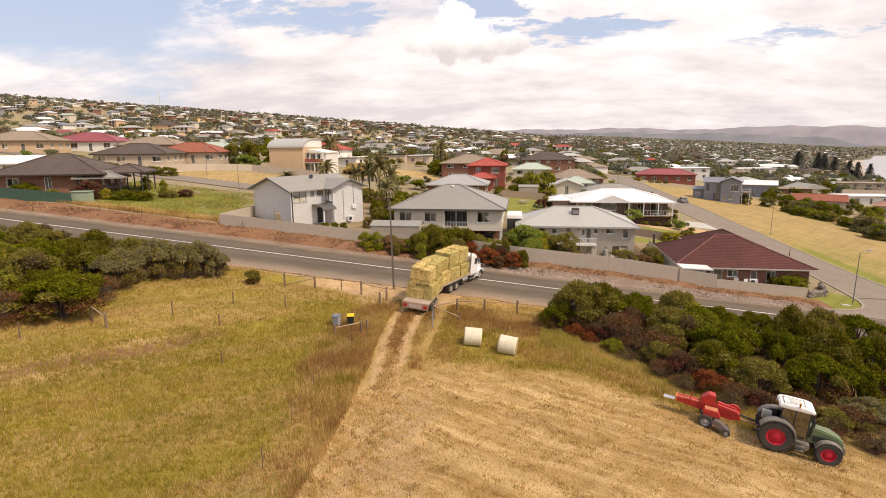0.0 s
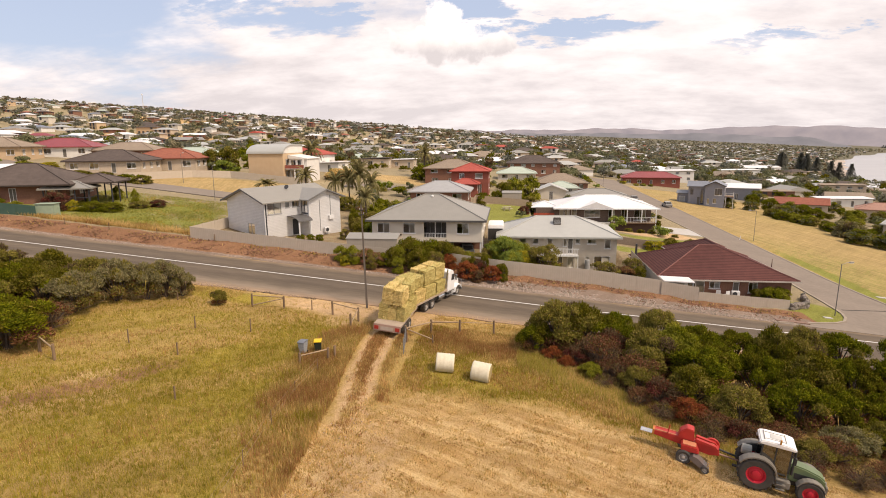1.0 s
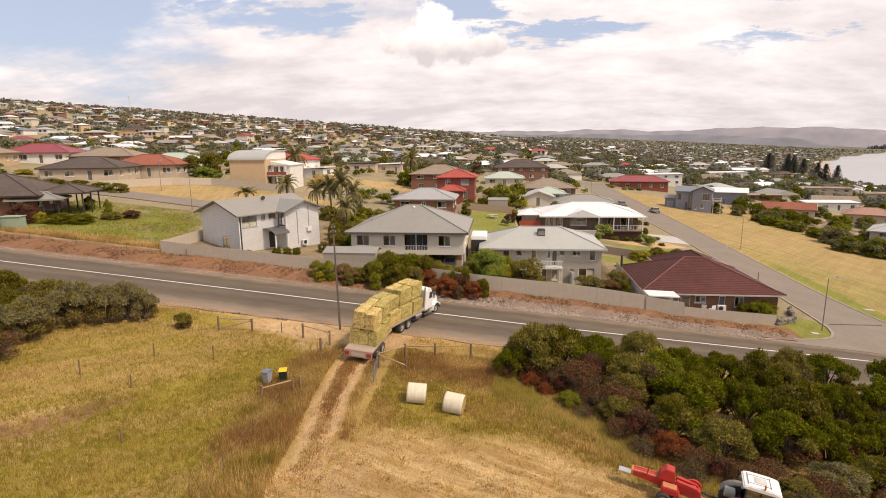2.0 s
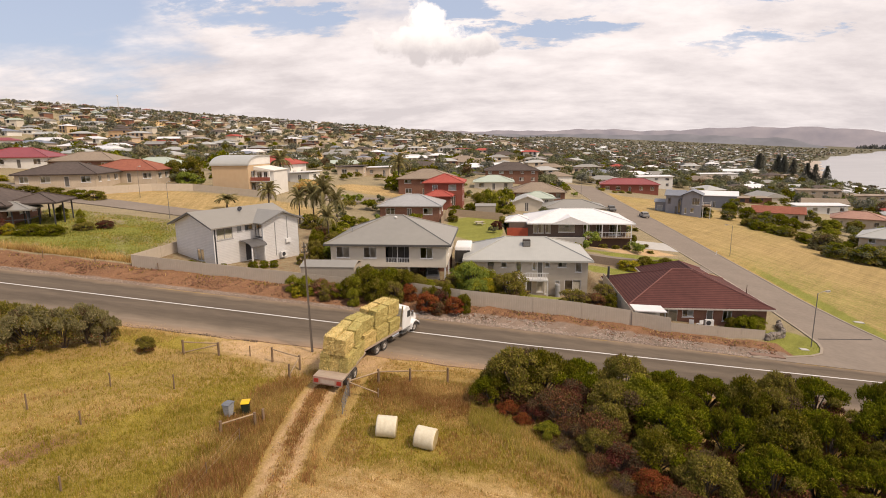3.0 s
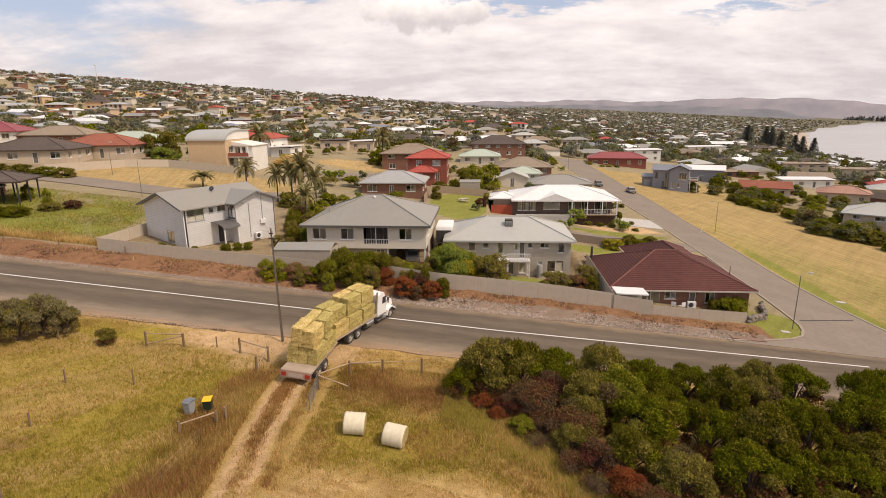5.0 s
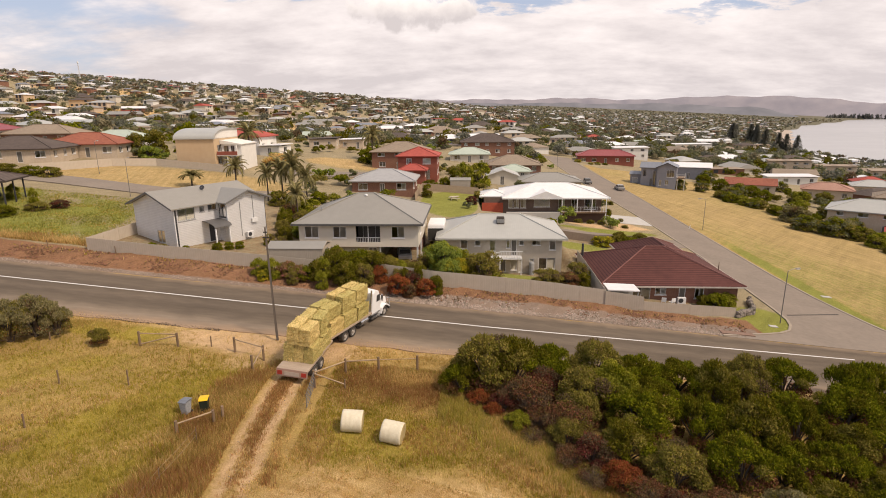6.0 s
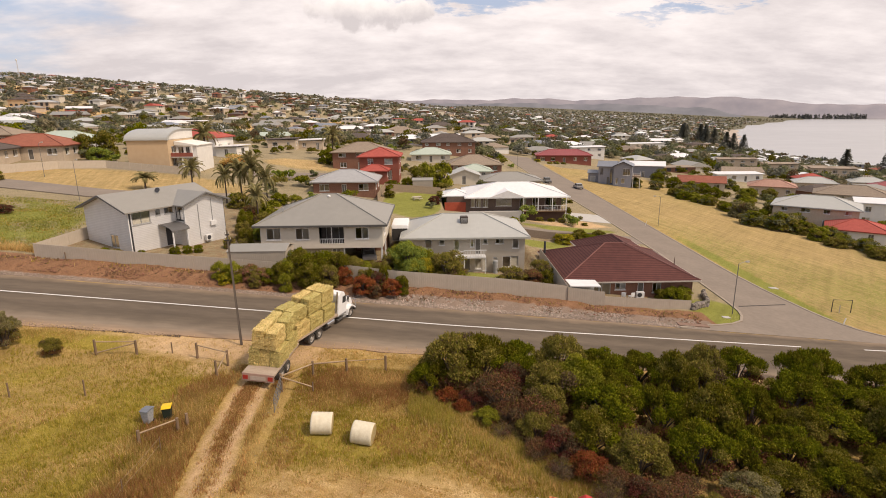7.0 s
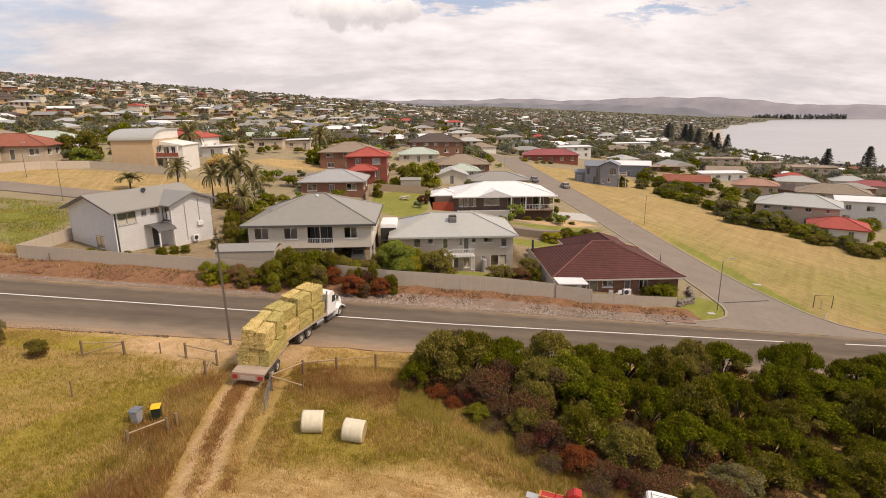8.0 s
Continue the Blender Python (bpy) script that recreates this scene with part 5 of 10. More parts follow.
dh = D("dark-roofed brown brick house with an open verandah", -64.5, 32.4, 13.2, 11.0, 2.5, ROOF_BROWN, W_BRICK, 20, pitch=23, over=1.0)
hip_roof(dh, 6.0, 12.2, 1.8, 9.0, 2.55, 20, ROOF_BROWN, 0.16, ROOF_BROWN, "verandah_roof")
bars(dh, "post", TRIM_DARK, [(x, x + 0.16, y, y + 0.16, -0.6, 2.55) for x in (8.6, 11.6) for y in (2.2, 5.3, 8.4)])
D("long cream brick house with dark brown tiled roof", -79.8, 69, 14.6, 11, 2.5, ROOF_BROWN, W_TAN, 14)
D("cream house with crimson metal roof", -110, 91, 16, 11, 2.6, ROOF_CRIMSON, W_OFFWHITE, 16, "hip")
D("cream house with tan tiled roof", -113, 74, 15, 11, 2.7, ROOF_TAN, W_SAND, 20)
D("brick house with terracotta tiled roof and white verandah", -75.5, 82, 15, 11, 2.7, ROOF_TERRA, W_TAN, 10)
D("low house with sage green roof and white wall", -78.5, 97, 13, 9, 2.6, ROOF_SAGE, W_OFFWHITE, 8)
D("house with grey-tan tiled roof", -95, 95, 15, 10, 2.6, ROOF_TAN, W_BRICK, 10)
D("white shed with white metal roof", -79.5, 42.6, 8.5, 6, 2.2, ROOF_WHITE, W_OFFWHITE, 15, "gable")
D("tan brick house with terracotta roof and gable end", 88, 133, 13, 8, 2.7, ROOF_TERRA, W_TAN, -25, "gable")
D("white house with flat roof", 123, 173, 16, 9, 2.6, ROOF_WHITE, W_OFFWHITE, -10, "flat")
D("pale brick house with faded pink tiled roof", 112, 136, 12.5, 8.5, 3.0, ROOF_PINK, W_TAN, -30)
D("long low tan apartment block with flat roof", 155, 232, 17, 10, 4.7, ROOF_TAN, W_TAN, -20, "flat")
D("long low tan apartment block with flat roof", 173, 226, 14, 10, 4.7, ROOF_TAN, W_TAN, -20, "flat")
D("two-storey tan apartment block", 194, 219, 18, 11, 5.3, ROOF_TAN, W_TAN, -25, "flat")
D("two-storey tan brick house with grey tiled hip roof", 88.5, 84, 15.5, 10, 4.6, ROOF_PALE, W_TAN, -38)
D("two-storey cream house with pale hip roof", 121, 115, 17, 11, 4.7, ROOF_TAN, W_CREAM, -36)
D("white modern two-storey house with white roof", 114.5, 94, 14, 10, 5.4, ROOF_WHITE, W_OFFWHITE, -36, "flat")
D("low house with red tiled roof below the field", 88.5, 71.5, 9.5, 8, 2.5, ROOF_RED, W_OFFWHITE, -36)
D("small tan house with red roof", 158, 182, 11, 9, 2.7, ROOF_RED, W_TAN, -20)
D("tan house with crimson metal roof", 186, 176, 14, 9, 2.8, ROOF_CRIMSON, W_TAN, -30)
D("low tan house with grey roof", 147, 165, 13, 9, 2.8, ROOF_PALE, W_TAN, -25)
D("low house with pale grey roof", 188, 190, 13, 9, 2.8, ROOF_PALE, W_OFFWHITE, -25)


def blue_house():
    h = empty("house", pose(55.6, 130.5, -4.35, 0, 0, -22) @ Matrix.Diagonal((0.74, 0.85, 1.1, 1)), "two-storey blue-grey house with slate metal gable roof", "house")
    PLACED.append((61, 134, 14))
    walls(h, 6.0, 8.0, 5.0, W_BLUE, {"F": ((0.8, 1.8, 3.0, 4.4, "dark"), (3.4, 4.2, 0.1, 2.2, "door"), (4.5, 5.4, 0.6, 4.2, "half"))}, frame_mat=TRIM_DARK)
    walls(h, 6.8, 9.0, 5.3, W_BLUE, {"F": ((3.4, 6.0, 2.9, 4.7, "dark"), (0.9, 1.7, 0.6, 2.1, "half"), (3.0, 4.2, 0.9, 2.1, "half")), "R": ((1, 2.5, 3.0, 4.4, "dark"), (4, 6, 0.3, 2.2, "dark"))}, (6.0, -1.6, 0), TRIM_WHITE, "wing_wall", gable=("y", 3.4 * math.tan(radians(17)), 0))
    gable_roof(h, -0.6, 7.0, -0.5, 8.5, 4.95, 15, ROOF_SLATE, "x")
    gable_roof(h, 5.5, 13.3, -2.1, 8.0, 5.2, 17, ROOF_SLATE, "y", name="wing_roof")
    walls(h, 4.0, 4.5, 3.0, W_BLUE, {"F": ((0.8, 2.8, 0.2, 2.2, "garage"),)}, (-4.1, 2.0, 0), TRIM_WHITE, "garage_wall")
    gable_roof(h, -4.5, 0.2, 1.6, 6.9, 2.95, 15, ROOF_SLATE, "x", name="garage_roof")
    bm = bmesh.new()
    box(bm, 13.0, 16.0, -1.0, 5, 2.5, 2.7)
    dk = part("deck", bm, TIMBER, h)
    bars(dk, "post", W_OFFWHITE, [(15.7, 15.9, -0.9, -0.7, -1.5, 3.6), (13.2, 13.4, -0.9, -0.7, -1.5, 3.6), (15.7, 15.9, 4, 4.2, -1.5, 3.6)])
    bars(dk, "rail", TRIM_WHITE, [(13.1, 16.0, -1.0, -0.94, 3.5, 3.58), (13.1, 16.0, -1.0, -0.94, 3.0, 3.06)])


blue_house()
D("blue-grey shed with white metal gable roof", 80, 158, 13, 9, 4.0, ROOF_WHITE, W_BLUE, -22, "gable", pitch=14, axis="x")

# small garden shed, shed beside the cream house
def tin_shed(x, y, w, d, h, rot, mat, label, z=None):
    s = empty("shed", pose(x, y, gz(x, y) if z is None else z, 0, 0, rot), label, "shed")
    walls(s, w, d, h, mat, {"R": ((d * 0.3, d * 0.7, 0.3, h - 0.3, "door"),)}, (0, 0, 0), TRIM_GREY)
    gable_roof(s, -0.08, w + 0.08, -0.08, d + 0.08, h - 0.02, 14, ROOF_GREY, "x", th=0.05, trim=mat)
    return s


SHED = ribbed("cream_steel_sheet", (0.46, 0.385, 0.30), (0.40, 0.335, 0.26), "X", 0.2, 0.6, 0.55)
tin_shed(-15.2, 26.2, 6.0, 3.4, 2.1, 0, SHED, "cream corrugated steel garden shed beside a fence", 0.95)
tin_shed(2.2, 84, 4.2, 3, 2.3, 0, SHED, "small cream steel garden shed on a lawn")

# ---------------------------------------------------------------- fences


def panel_fence(name, pts, h, mat, label, spacing=2.4, cap=None, drop=0.0):
    """Steel panels between posts along a line in plan, stepped to the ground."""
    f = empty(name, pose(0, 0, 0), label, "fence")
    for (xa, ya), (xb, yb) in zip(pts, pts[1:]):
        ln = math.hypot(xb - xa, yb - ya)
        n = max(1, round(ln / spacing))
        ang = math.degrees(math.atan2(yb - ya, xb - xa))
        for i in range(n):
            x0, y0 = xa + (xb - xa) * i / n, ya + (yb - ya) * i / n
            x1, y1 = xa + (xb - xa) * (i + 1) / n, ya + (yb - ya) * (i + 1) / n
            za, zb = gz(x0, y0), gz(x1, y1)
            bm = bmesh.new()
            L = ln / n
            v = [bm.verts.new(p) for p in ((0, -0.015, -0.35), (L, -0.015, zb - za - 0.35), (L, -0.015, zb - za + h), (0, -0.015, h), (0, 0.015, -0.35), (L, 0.015, zb - za - 0.35), (L, 0.015, zb - za + h), (0, 0.015, h))]
            for q in ((0, 1, 2, 3), (7, 6, 5, 4), (0, 4, 5, 1), (1, 5, 6, 2), (2, 6, 7, 3), (3, 7, 4, 0)):
                bm.faces.new([v[k] for k in q])
            p = part("panel", bm, mat, f)
            p.matrix_basis = pose(x0, y0, za, 0, 0, ang)
            bm = bmesh.new()
            box(bm, -0.03, 0.03, -0.035, 0.035, -0.3, h + 0.04)
            p = part("post", bm, mat, f)
            p.matrix_basis = pose(x0, y0, za, 0, 0, ang)
    return f


panel_fence("fence", [(-34.1, 25.2), (-26, 25.2), (-16.0, 25.5), (-8.4, 25.6)], 1.35, FENCE_PALE, "pale grey-brown steel panel fence on a red earth bank")
panel_fence("fence", [(-34.1, 25.2), (-33.2, 34.5)], 1.35, FENCE_PALE, "pale steel panel fence beside a grassy block")
panel_fence("fence", [(-3.0, 25.6), (2.5, 25.0), (20.4, 25.6)], 1.65, FENCE_PALE, "pale grey steel panel fence along the road bank")
panel_fence("fence", [(20.45, 25.6), (20.4, 40.5)], 1.7, FENCE_PALE, "pale steel panel fence between two houses")
panel_fence("fence", [(20.5, 25.5), (24.4, 25.4)], 1.55, FENCE_PALE, "short pale steel fence in front of a brick house", 3.9)
panel_fence("fence", [(24.4, 25.4), (34.3, 26.4)], 1.05, FENCE_PALE, "low pale steel fence in front of a brick house")
panel_fence("fence", [(-70, 24.6), (-55.6, 26.6)], 1.4, FENCE_GREEN, "dark green steel panel fence beside the road")
panel_fence("fence", [(-64, 75), (-58, 80), (-40, 80.5)], 1.5, FENCE_PALE, "pale steel fence behind a vacant block")
panel_fence("fence", [(-70, 62), (-64, 75)], 1.5, FENCE_PALE, "pale steel fence beside a vacant block")
panel_fence("fence", [(-3.8, 70), (-3.5, 82), (8, 83)], 1.5, M("tan_paling", (0.36, 0.27, 0.19), None, 4, 0.9), "tan paling fence round a back lawn")
panel_fence("fence", [(18.5, 53.5), (25.5, 53.5), (32, 55.5)], 1.2, M("brown_paling", (0.25, 0.19, 0.145), None, 4, 0.9), "brown timber paling fence behind a lawn")


pg = empty("gazebo", pose(-60.6, 33.2, gz(-60.6, 33.4), 0, 0, 24), "open dark-framed gazebo with pale grey sheet roof beside a house", "gazebo")
hip_roof(pg, -0.4, 6.0, -0.4, 4.4, 2.25, 20, ROOF_GREY, 0.14, ROOF_GREY)
bars(pg, "post", TRIM_DARK, [(x, x + 0.14, y, y + 0.14, -0.5, 2.25) for x in (0.0, 1.9, 3.8, 5.5) for y in (0.0, 3.9)])
bars(pg, "rail", TRIM_DARK, [(0.14, 5.5, 0.03, 0.11, 0.85, 0.95), (5.53, 5.61, 0.14, 3.9, 0.85, 0.95)])
bm = bmesh.new()
box(bm, -1.1, 1.1, -0.7, 0.7, -0.3, 1.5)
bmesh.ops.bevel(bm, geom=bm.edges[:], offset=0.04, segments=2, affect="EDGES")
ub = empty("pump_box", pose(-55.2, 28.0, gz(-55.2, 28.0), 0, 0, 15), "pale green steel pump box beside a fence end", "utility box")
part("cabinet", bm, M("pale_green_steel", (0.30, 0.36, 0.26), (0.24, 0.30, 0.21), 2, 0.6), ub)
bm = bmesh.new()
box(bm, -1.2, 1.2, -0.8, 0.8, 1.5, 1.58)
part("lid", bm, M("pale_green_steel", (0.30, 0.36, 0.26)), ub)
# ---------------------------------------------------------------- plants


def leaf_material(name, a, b, k=0.35, thin=0.3):
    m = material(name, a, b, 1.2, 0.95, island=k, spec=0.03)
    nt = m.node_tree
    p, o = nt.nodes["Principled BSDF"], nt.nodes["Material Output"]
    src = p.inputs["Base Color"].links[0].from_socket
    tr, ad = nt.nodes.new("ShaderNodeBsdfTranslucent"), nt.nodes.new("ShaderNodeMixShader")
    ad.inputs[0].default_value = thin
    nt.links.new(src, tr.inputs[0]), nt.links.new(p.outputs[0], ad.inputs[1]), nt.links.new(tr.outputs[0], ad.inputs[2]), nt.links.new(ad.outputs[0], o.inputs[0])
    return m


L_GREEN = leaf_material("leaf_green", (0.190, 0.198, 0.010), (0.098, 0.104, 0.006))
L_DARK = leaf_material("leaf_dark_green", (0.138, 0.122, 0.010), (0.078, 0.070, 0.007))
L_OLIVE = leaf_material("leaf_olive", (0.27, 0.225, 0.048), (0.155, 0.128, 0.028))
L_YELLOW = leaf_material("leaf_yellow_green", (0.33, 0.31, 0.035), (0.19, 0.19, 0.022))
L_LIME = leaf_material("leaf_lime", (0.27, 0.32, 0.06), (0.17, 0.21, 0.04))
L_GOLD = leaf_material("leaf_gold", (0.45, 0.36, 0.03), (0.32, 0.26, 0.02))
L_GREY = leaf_material("leaf_grey_brown", (0.165, 0.112, 0.058), (0.10, 0.068, 0.038))
L_RUST = leaf_material("leaf_rust", (0.33, 0.10, 0.032), (0.19, 0.062, 0.024))
L_RED = leaf_material("leaf_dark_red", (0.145, 0.043, 0.030), (0.09, 0.030, 0.021))
L_TWIG = leaf_material("leaf_dry_twig", (0.215, 0.100, 0.046), (0.115, 0.054, 0.027), 0.4, 0.2)
L_PINK = leaf_material("leaf_pink_flower", (0.42, 0.16, 0.12), (0.16, 0.15, 0.05), 0.5)
# pine green lightened and greyed: distance haze in the leaf colour
L_PINE = leaf_material("leaf_pine_hazed", (0.20, 0.198, 0.16), (0.145, 0.145, 0.118), 0.35, 0.45)
L_ASH = leaf_material("leaf_ash_green", (0.30, 0.262, 0.120), (0.185, 0.160, 0.076))
# leaves for far trees, with distance haze mixed into their colours
L_FAR1 = leaf_material("leaf_far_hazed_green", (0.205, 0.208, 0.105), (0.14, 0.142, 0.075))
L_FAR2 = leaf_material("leaf_far_hazed_dark", (0.185, 0.185, 0.135), (0.13, 0.13, 0.10))
L_FAR3 = leaf_material("leaf_far_hazed_olive", (0.255, 0.222, 0.13), (0.17, 0.15, 0.09))
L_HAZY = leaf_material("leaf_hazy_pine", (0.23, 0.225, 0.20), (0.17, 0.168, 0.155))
L_PALM = leaf_material("leaf_palm", (0.33, 0.285, 0.125), (0.20, 0.175, 0.078))
BARK = M("grey_bark", (0.13, 0.10, 0.08), (0.07, 0.055, 0.045), 6, 0.95, bump=0.5)


def quads_object(name, P, parent, mats, index=None):
    """P: n x k x 3 corners, each leaf an island of its own."""
    n, k = P.shape[:2]
    me = bpy.data.meshes.new(name)
    me.vertices.add(n * k), me.loops.add(n * k), me.polygons.add(n)
    me.vertices.foreach_set("co", P.reshape(-1).astype(np.float32))
    me.loops.foreach_set("vertex_index", np.arange(n * k, dtype=np.int32))
    me.polygons.foreach_set("loop_start", np.arange(0, n * k, k, dtype=np.int32))
    for m in mats:
        me.materials.append(m)
    if index is not None:
        me.polygons.foreach_set("material_index", index.astype(np.int32))
    me.update(calc_edges=True)
    me.validate()
    ob = new(name, me)
    if parent is not None:
        ob.parent = parent
    return ob


def leaf_quads(rng, c, nrm, size, aspect=0.5):
    """Pointed leaf sprays at c facing roughly nrm."""
    n = len(c)
    nn = nrm + rng.normal(0, 0.55, (n, 3))
    nn /= np.linalg.norm(nn, axis=1)[:, None]
    a = np.cross(nn, rng.normal(0, 1, (n, 3)))
    a /= np.linalg.norm(a, axis=1)[:, None]
    b = np.cross(nn, a)
    s = size * rng.uniform(0.6, 1.4, (n, 1))
    return np.stack([c - a * s - b * s * aspect, c - a * s + b * s * aspect, c + a * s], 1)


def tuft_quads(rng, c, axis, size, aspect=0.3):
    """Narrow sprays that point along axis, turned any way about it."""
    n = len(c)
    a = axis + rng.normal(0, 0.38, (n, 3))
    a /= np.linalg.norm(a, axis=1)[:, None]
    b = np.cross(a, rng.normal(0, 1, (n, 3)))
    b /= np.linalg.norm(b, axis=1)[:, None]
    s = size * rng.uniform(0.6, 1.4, (n, 1))
    return np.stack([c - a * s - b * s * aspect, c - a * s + b * s * aspect, c + a * s], 1)


def crown_points(rng, lobes, n):
    """Points and outward directions through the outer shells of a cluster of lobes."""
    L = np.array(lobes, float)
    wgt = L[:, 3] ** 2
    pick = rng.choice(len(L), n, p=wgt / wgt.sum())
    d = rng.normal(0, 1, (n, 3))
    d[:, 2] = np.where(d[:, 2] < -0.35, -d[:, 2], d[:, 2])
    d /= np.linalg.norm(d, axis=1)[:, None]
    r = L[pick, 3] * (1.12 - np.abs(rng.normal(0, 0.30, n))) * (1 + 0.13 * np.sin(d[:, 0] * 7 + pick) * np.sin(d[:, 1] * 9) + 0.07 * np.sin(d[:, 2] * 19 + pick * 2))
    c = L[pick, :3] + d * r[:, None] * np.array([1, 1, 0.82])
    return c, d, pick


def bush_proto(seed, mats, weights, leaves=15000, size=0.075, spread=1.0, height=1.0, nl=15, label="", name="bush", cat="bush", dry=0, skirt=0, twig=1.0):
    """One shrub about 2 m in radius and 3 m high: stems, limbs, a domed crown of small leafy sprays and twiggy undersides."""
    rng = np.random.RandomState(seed)
    o = empty(name, pose(0, 0, 0), label, cat)
    lobes = []
    for i in range(nl):
        a = i * 2.4 + rng.uniform(-0.5, 0.5)
        r = 1.55 * math.sqrt((i + 0.3) / nl) * spread
        z = (2.32 - 0.95 * (r / 1.62 / spread) ** 2 + rng.uniform(-0.30, 0.22)) * height
        lobes.append((r * math.cos(a), r * math.sin(a), z, rng.uniform(0.42, 0.74)))
    for i in range(nl // 3):
        a = rng.uniform(0, 6.28)
        r = rng.uniform(1.1, 1.75) * spread
        lobes.append((r * math.cos(a), r * math.sin(a), rng.uniform(0.9, 1.9) * height, rng.uniform(0.22, 0.36)))
    crown = len(lobes)
    for i in range(7):
        a = i * 0.9 + rng.uniform(-0.3, 0.3)
        lobes.append((1.25 * spread * math.cos(a), 1.25 * spread * math.sin(a), rng.uniform(0.45, 1.0) * height, rng.uniform(0.36, 0.6)))
    for i in range(skirt):
        a = i * 2.4
        lobes.append((1.35 * spread * math.cos(a), 1.35 * spread * math.sin(a), rng.uniform(0.15, 0.75), rng.uniform(0.4, 0.6)))
    c, d, pick = crown_points(rng, lobes, leaves)
    up = d + np.array([0, 0, 0.75])
    P = tuft_quads(rng, c, up, size * 1.25, 0.36)
    flat = rng.uniform(0, 1, leaves) < (0.85 if skirt else 0.45)
    P[flat] = leaf_quads(rng, c[flat], up[flat], size * 0.9, 0.65 if skirt else 0.5)
    w = np.array(weights, float)
    idx = rng.choice(len(mats), leaves, p=w / w.sum())
    # whole sprays share a tone, and most of a shrub has its leading one
    w2 = w ** 1.7
    lead = rng.choice(len(mats), len(lobes), p=w2 / w2.sum())
    idx = np.where(rng.uniform(0, 1, leaves) < 0.72, lead[pick], idx)
    if not skirt:
        # dry twigs and old leaves under the crown
        under = (pick >= crown) & (rng.uniform(0, 1, leaves) < 0.8 * twig)
        idx = np.where(under, len(mats), idx)
        mats = tuple(mats) + (L_TWIG,)
    quads_object("crown", P, o, mats, idx)
    bm = bmesh.new()
    for i, l in enumerate(lobes[:nl]):
        m = (l[0] * 0.45 + rng.uniform(-0.1, 0.1), l[1] * 0.45, l[2] * 0.5)
        tube(bm, [(rng.uniform(-0.15, 0.15), rng.uniform(-0.15, 0.15), -0.25), m, l[:3]], [0.07, 0.05, 0.02], 5)
    part("trunk", bm, BARK, o)
    if dry:
        bm = bmesh.new()
        for i in range(dry):
            a, e = rng.uniform(0, 6.28), rng.uniform(0.1, 1.2)
            r = rng.uniform(1.0, 1.9)
            p = (r * math.cos(a) * math.cos(e), r * math.sin(a) * math.cos(e), 0.3 + 1.9 * math.sin(e) * r * 0.6)
            q = (p[0] * 0.5, p[1] * 0.5, p[2] * 0.6)
            tube(bm, [(0, 0, 0.1), q, p], [0.03, 0.02, 0.008], 4)
        part("dead_branch", bm, M("dead_wood", (0.24, 0.165, 0.11), None, 5, 0.95), o)
    return o


USED = set()


def plant(proto, x, y, r, h, label="", group="", cat=""):
    """Stand a copy of a pattern shrub at x, y with its crown radius and height; the pattern itself is used first."""
    rng = random.Random(int(x * 31 + y * 17))
    if isinstance(proto, str):
        proto = pattern(proto, 2 if y < 13 else 1 if y < 45 else 0)
    m = pose(x, y, gz(x, y) - 0.05, 0, 0, rng.uniform(0, 360))
    if proto.name not in USED:
        USED.add(proto.name)
        o = proto
        o.matrix_basis = m
    else:
        o = copy_thing(proto, m)
    o.scale = (r / 2.1, r / 2.1, h / 3.0)
    if label or group or cat:
        tagged(o, label, cat, group)
    return o


